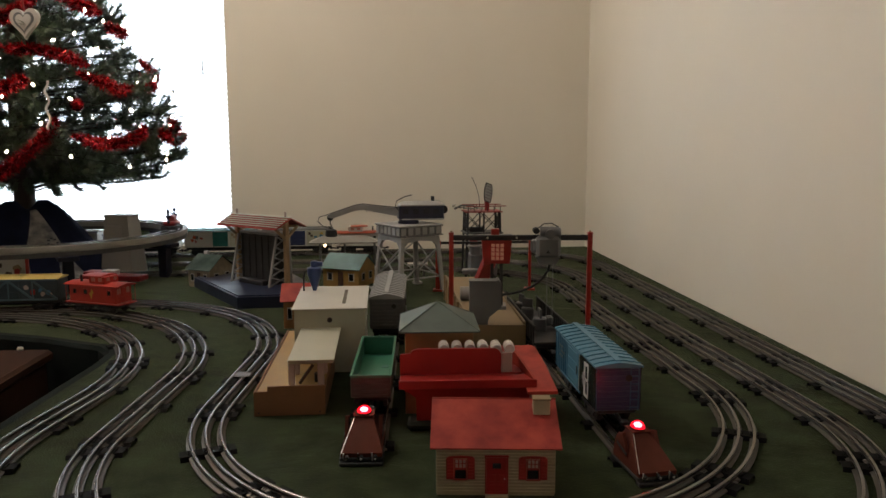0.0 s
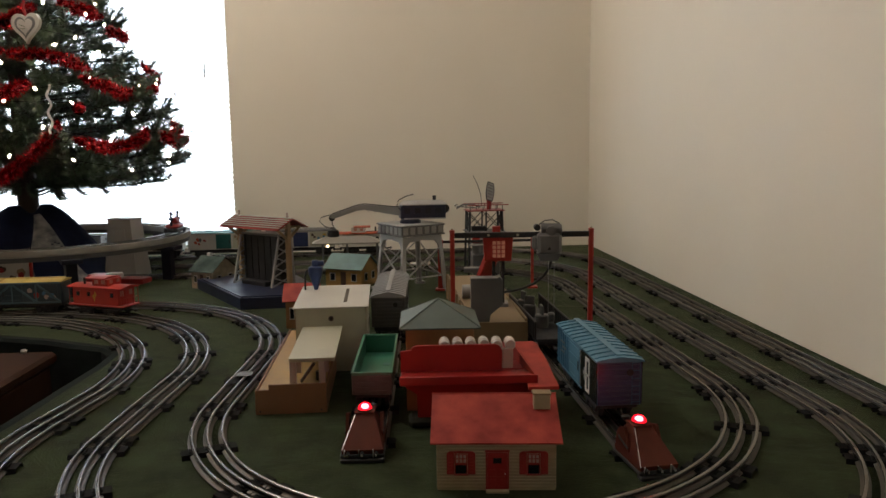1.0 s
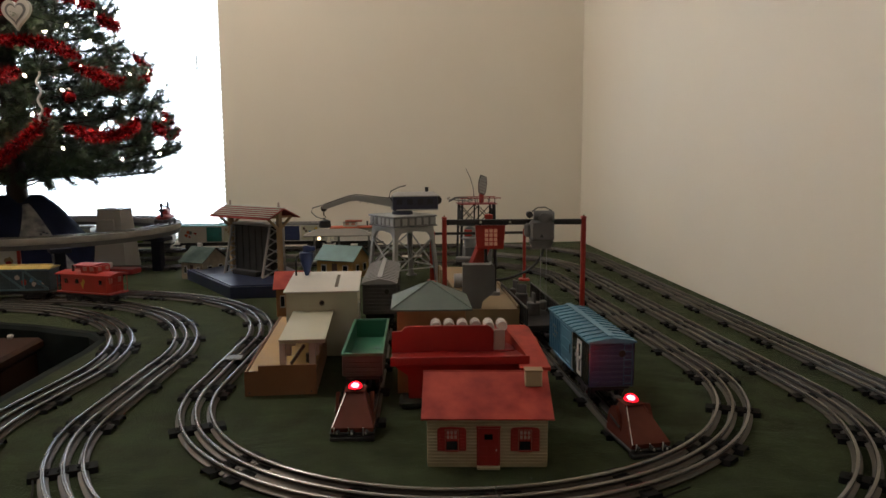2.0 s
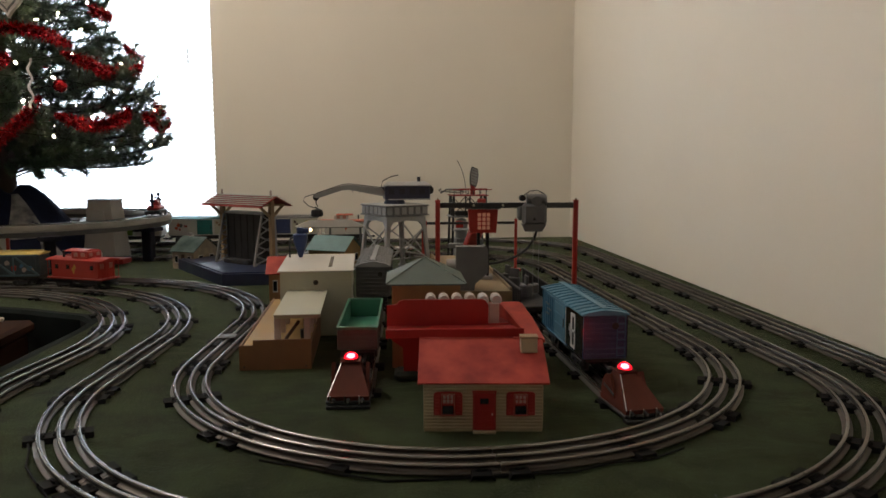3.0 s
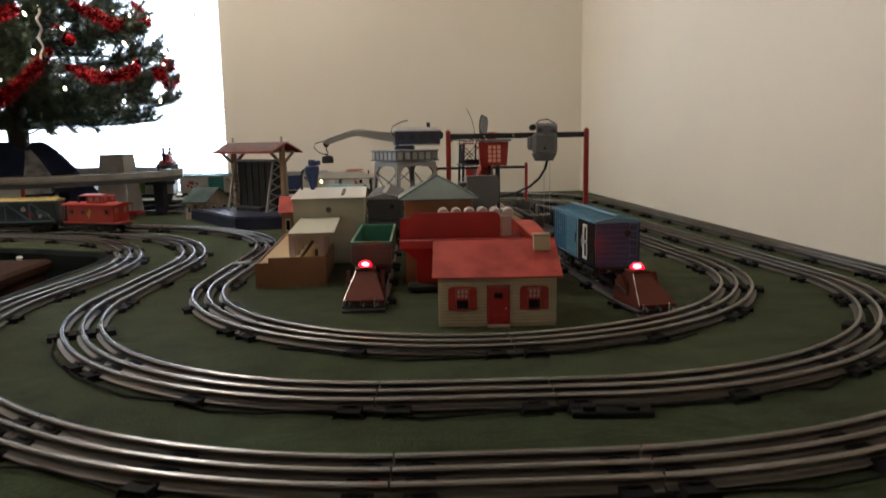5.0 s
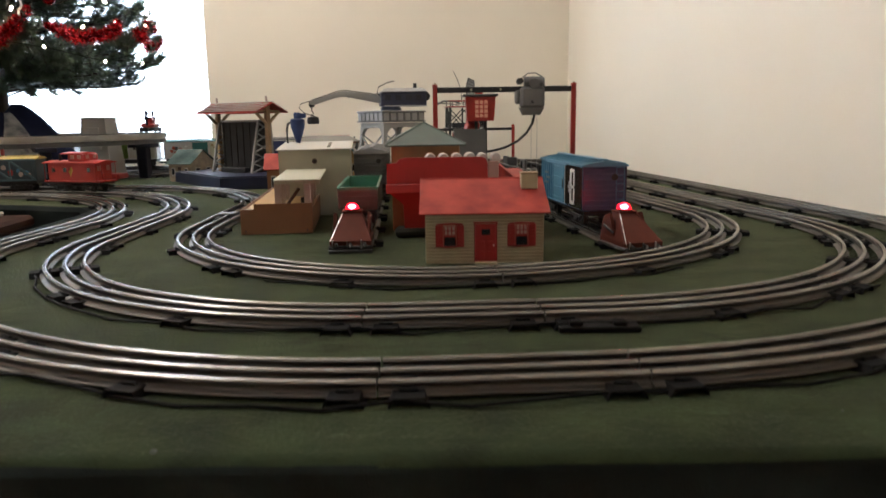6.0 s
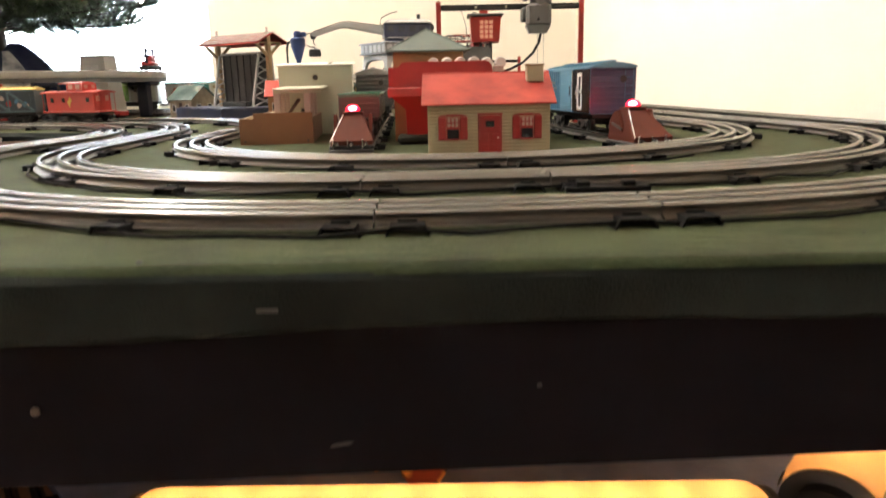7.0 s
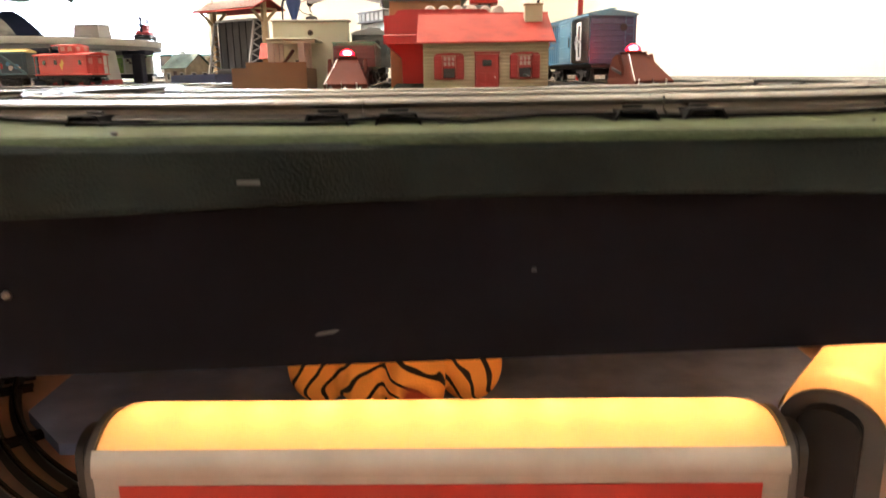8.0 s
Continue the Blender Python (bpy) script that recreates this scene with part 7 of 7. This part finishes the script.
# ---- under the table: passenger train and plush toy ----
silver = mat("silver_car_body", (0.34, 0.33, 0.32), 0.36, 0.75, var=0.1, scale=30)
LZ = FLOOR + 0.011
roof_shell = translucent("coach_roof_plastic", (0.86, 0.68, 0.46), 0.75)
coach_window = glow("coach_window_light", (1.0, 0.60, 0.28), 3.4)
coach_bulb = glow("coach_bulb", (1.0, 0.44, 0.14), 12.5)


def coach(ang):
    L, W = 0.372, 0.060
    a = radians(ang)
    r = 0.441
    x, y = 0.05 + r * math.cos(a), 0.815 + r * math.sin(a)
    c = thing("passenger_coach", "silver streamlined toy passenger coach with red stripe", "train car", pose(x, y, LZ, 0, 0, ang), "passenger train")
    prof = [(-W / 2, 0.020), (W / 2, 0.020), (W / 2, 0.066), (W / 2 * 0.97, 0.070), (-W / 2 * 0.97, 0.070), (-W / 2, 0.066)]
    g = Geo()
    n = len(prof)
    st = [(-L / 2, 0.90), (-L / 2 + 0.006, 0.985), (-L / 2 + 0.014, 1.0), (L / 2 - 0.014, 1.0), (L / 2 - 0.006, 0.985), (L / 2, 0.90)]
    vs = [(px * k, yy, 0.020 + (pz - 0.020) * k) for yy, k in st for px, pz in prof]
    fs = [tuple(range(n)), tuple(range(5 * n, 6 * n))] + [(j * n + i, j * n + (i + 1) % n, j * n + n + (i + 1) % n, j * n + n + i) for j in range(5) for i in range(n)]
    part("body", g.add(vs, fs), silver, c)
    rp_ = [(W / 2 * (1 - 0.014 * (k % 2)) * math.cos(q), 0.066 + 0.025 * (1 - 0.014 * (k % 2)) * math.sin(q)) for k, q in ((k, math.pi * k / 48) for k in range(49))]
    nr = len(rp_)
    for s in (-1, 1):
        sh = [(W / 2 + 0.0006, 0.0655)] + [((W / 2 + 0.0006) * math.cos(q), 0.0662 + 0.0256 * math.sin(q)) for q in (radians(k) for k in (0, 8, 16, 24, 31))]
        gs = Geo()
        ln = L / 2 - 0.003
        gs.add([(s * px, yy, pz) for yy in (-ln, ln) for px, pz in sh], [(i, i + 1, 7 + i, 6 + i) for i in range(5)])
        part("roof_shoulder", gs, silver, c)
    st = [(-L / 2 + 0.001, 0.86, 0.55), (-L / 2 + 0.004, 0.94, 0.82), (-L / 2 + 0.010, 0.99, 0.96), (-L / 2 + 0.018, 1.0, 1.0)]
    st = st + [(-yy, k1, k2) for yy, k1, k2 in st[::-1]]
    vs = [(px * k1, yy, 0.066 + (pz - 0.066) * k2) for yy, k1, k2 in st for px, pz in rp_]
    fs = [(j * nr + i, j * nr + i + 1, j * nr + nr + i + 1, j * nr + nr + i) for j in range(len(st) - 1) for i in range(nr - 1)]
    fs += [tuple(range(nr)), tuple(range((len(st) - 1) * nr, len(st) * nr))]
    rf = part("roof", Geo().add(vs, fs), roof_shell, c, "translucent roof lit warm from inside")
    for k in range(11):
        yy = -L / 2 + 0.026 + k * (L - 0.052) / 10
        part("bulb", Geo().lathe([(0.0005, -0.004), (0.0034, -0.002), (0.0034, 0.002), (0.0005, 0.004)], 10, Matrix.Translation((0, yy, 0.078))), coach_bulb, rf)
    for s in (-1, 1):
        part("red_stripe", Geo().box(s * (W / 2 + 0.0004), 0, 0.0560, 0.0010, L - 0.034, 0.0095, 0.0003), red_bright, c)
        part("blue_stripe", Geo().box(s * (W / 2 + 0.0004), 0, 0.034, 0.0010, L - 0.034, 0.0050, 0.0003), dark_blue, c)
        for i in range(11):
            part("window", Geo().box(s * (W / 2 + 0.0003), -L / 2 + 0.04 + i * (L - 0.08) / 10, 0.0440, 0.0012, 0.020, 0.012, 0.0006), coach_window if i % 5 else black_pane, c)
        truck(c, s * 0.130)
        coupler(c, s * L / 2, s)
        ends = [(-0.0285, 0.021), (0.0285, 0.021)] + [(0.0285 * math.cos(q), 0.064 + 0.0235 * math.sin(q)) for q in (math.pi * k / 14 for k in range(15))]
        part("end_wall", Geo().prism(ends, -0.002, 0.002, pose(0, s * (L / 2 - 0.0005), 0, 90, 0, 0)), dark_grey, c, "dull dark grey end wall")
        arch = [(-0.017, 0.022), (0.017, 0.022)] + [(0.017 * math.cos(q), 0.068 + 0.012 * math.sin(q)) for q in (math.pi * k / 10 for k in range(11))]
        for k, (yy, sc) in enumerate(((0.0022, 1.0), (0.0062, 0.93), (0.0100, 1.0))):
            part("diaphragm", Geo().prism([(px * sc, pz) for px, pz in arch], -0.0022, 0.0022, pose(0, s * (L / 2 + yy), 0, 90, 0, 0)), black_plastic, c, "black folded end bellows")
    part("skirt", Geo().box(0, 0, 0.0165, W * 0.7, L * 0.55, 0.008, 0.002), black_plastic, c)


for k in (-90, -90 + 51.6):
    coach(k)

plush_mat = bpy.data.materials.new("striped_plush")
plush_mat.use_nodes = True
pn, pk = plush_mat.node_tree.nodes, plush_mat.node_tree.links
wv = pn.new("ShaderNodeTexWave")
wv.wave_type, wv.rings_direction = "RINGS", "Y"
wv.inputs["Scale"].default_value, wv.inputs["Distortion"].default_value, wv.inputs["Detail"].default_value, wv.inputs["Detail Scale"].default_value = 21.0, 7.5, 2.0, 0.8
tcx = pn.new("ShaderNodeTexCoord")
pk.new(tcx.outputs["Object"], wv.inputs["Vector"])
rp = pn.new("ShaderNodeValToRGB")
rp.color_ramp.elements[0].position, rp.color_ramp.elements[1].position = 0.09, 0.17
rp.color_ramp.elements[0].color, rp.color_ramp.elements[1].color = (0.015, 0.01, 0.008, 1), (0.85, 0.36, 0.075, 1)
pk.new(wv.outputs["Fac"], rp.inputs[0])
pz = pn.new("ShaderNodeTexNoise")
pz.inputs["Scale"].default_value, pz.inputs["Detail"].default_value = 9.0, 2
pk.new(tcx.outputs["Object"], pz.inputs["Vector"])
pr = pn.new("ShaderNodeValToRGB")
pr.color_ramp.elements[0].position, pr.color_ramp.elements[1].position = 0.63, 0.66
pk.new(pz.outputs["Fac"], pr.inputs[0])
px = pn.new("ShaderNodeMix")
px.data_type = "RGBA"
px.inputs["B"].default_value = (0.24, 0.035, 0.014, 1)
pk.new(pr.outputs[0], px.inputs["Factor"])
pk.new(rp.outputs[0], px.inputs["A"])
fz = pn.new("ShaderNodeTexNoise")
fz.inputs["Scale"].default_value, fz.inputs["Detail"].default_value = 420.0, 3
pk.new(tcx.outputs["Object"], fz.inputs["Vector"])
fb = pn.new("ShaderNodeBump")
fb.inputs["Strength"].default_value, fb.inputs["Distance"].default_value = 0.6, 0.0012
pk.new(fz.outputs["Fac"], fb.inputs["Height"])
pk.new(fb.outputs[0], pn["Principled BSDF"].inputs["Normal"])
pk.new(px.outputs["Result"], pn["Principled BSDF"].inputs["Base Color"])
pn["Principled BSDF"].inputs["Roughness"].default_value = 0.95


def blob(cx, cy, cz, rx, ry, rz, g):
    vs, fs, n, m = [], [], 18, 10
    for j in range(m + 1):
        th = math.pi * j / m
        for i in range(n):
            q = 2 * math.pi * i / n
            vs.append((cx + rx * math.sin(th) * math.cos(q), cy + ry * math.sin(th) * math.sin(q), cz + rz * math.cos(th)))
    for j in range(m):
        fs += [(j * n + i, j * n + (i + 1) % n, j * n + n + (i + 1) % n, j * n + n + i) for i in range(n)]
    g.add(vs, fs)


g = Geo()
for a in ((0.0, 0.03, 0.050, 0.062, 0.048, 0.050), (-0.068, 0.004, 0.034, 0.030, 0.030, 0.036), (-0.026, -0.004, 0.036, 0.026, 0.034, 0.044), (0.018, -0.034, 0.034, 0.026, 0.030, 0.042), (0.064, 0.002, 0.036, 0.030, 0.030, 0.036), (0.090, 0.022, 0.052, 0.018, 0.012, 0.011), (0.112, 0.026, 0.056, 0.020, 0.010, 0.010)):
    blob(*a, g)
pl = link("plush_toy", g, plush_mat)
rm = pl.modifiers.new("skin", "REMESH")
rm.mode, rm.voxel_size, rm.use_smooth_shade = "VOXEL", 0.004, True
pm = bpy.data.meshes.new_from_object(pl.evaluated_get(bpy.context.evaluated_depsgraph_get()))
pl.modifiers.clear()
pl.data = pm
pt = tagged(pl, "orange and black striped plush toy on the rug", "plush toy")
pt.matrix_world = pose(0.010, 0.575, FLOOR + 0.010, 0, 0, 0) @ Matrix.Diagonal((0.955, 0.90, 0.90, 1))
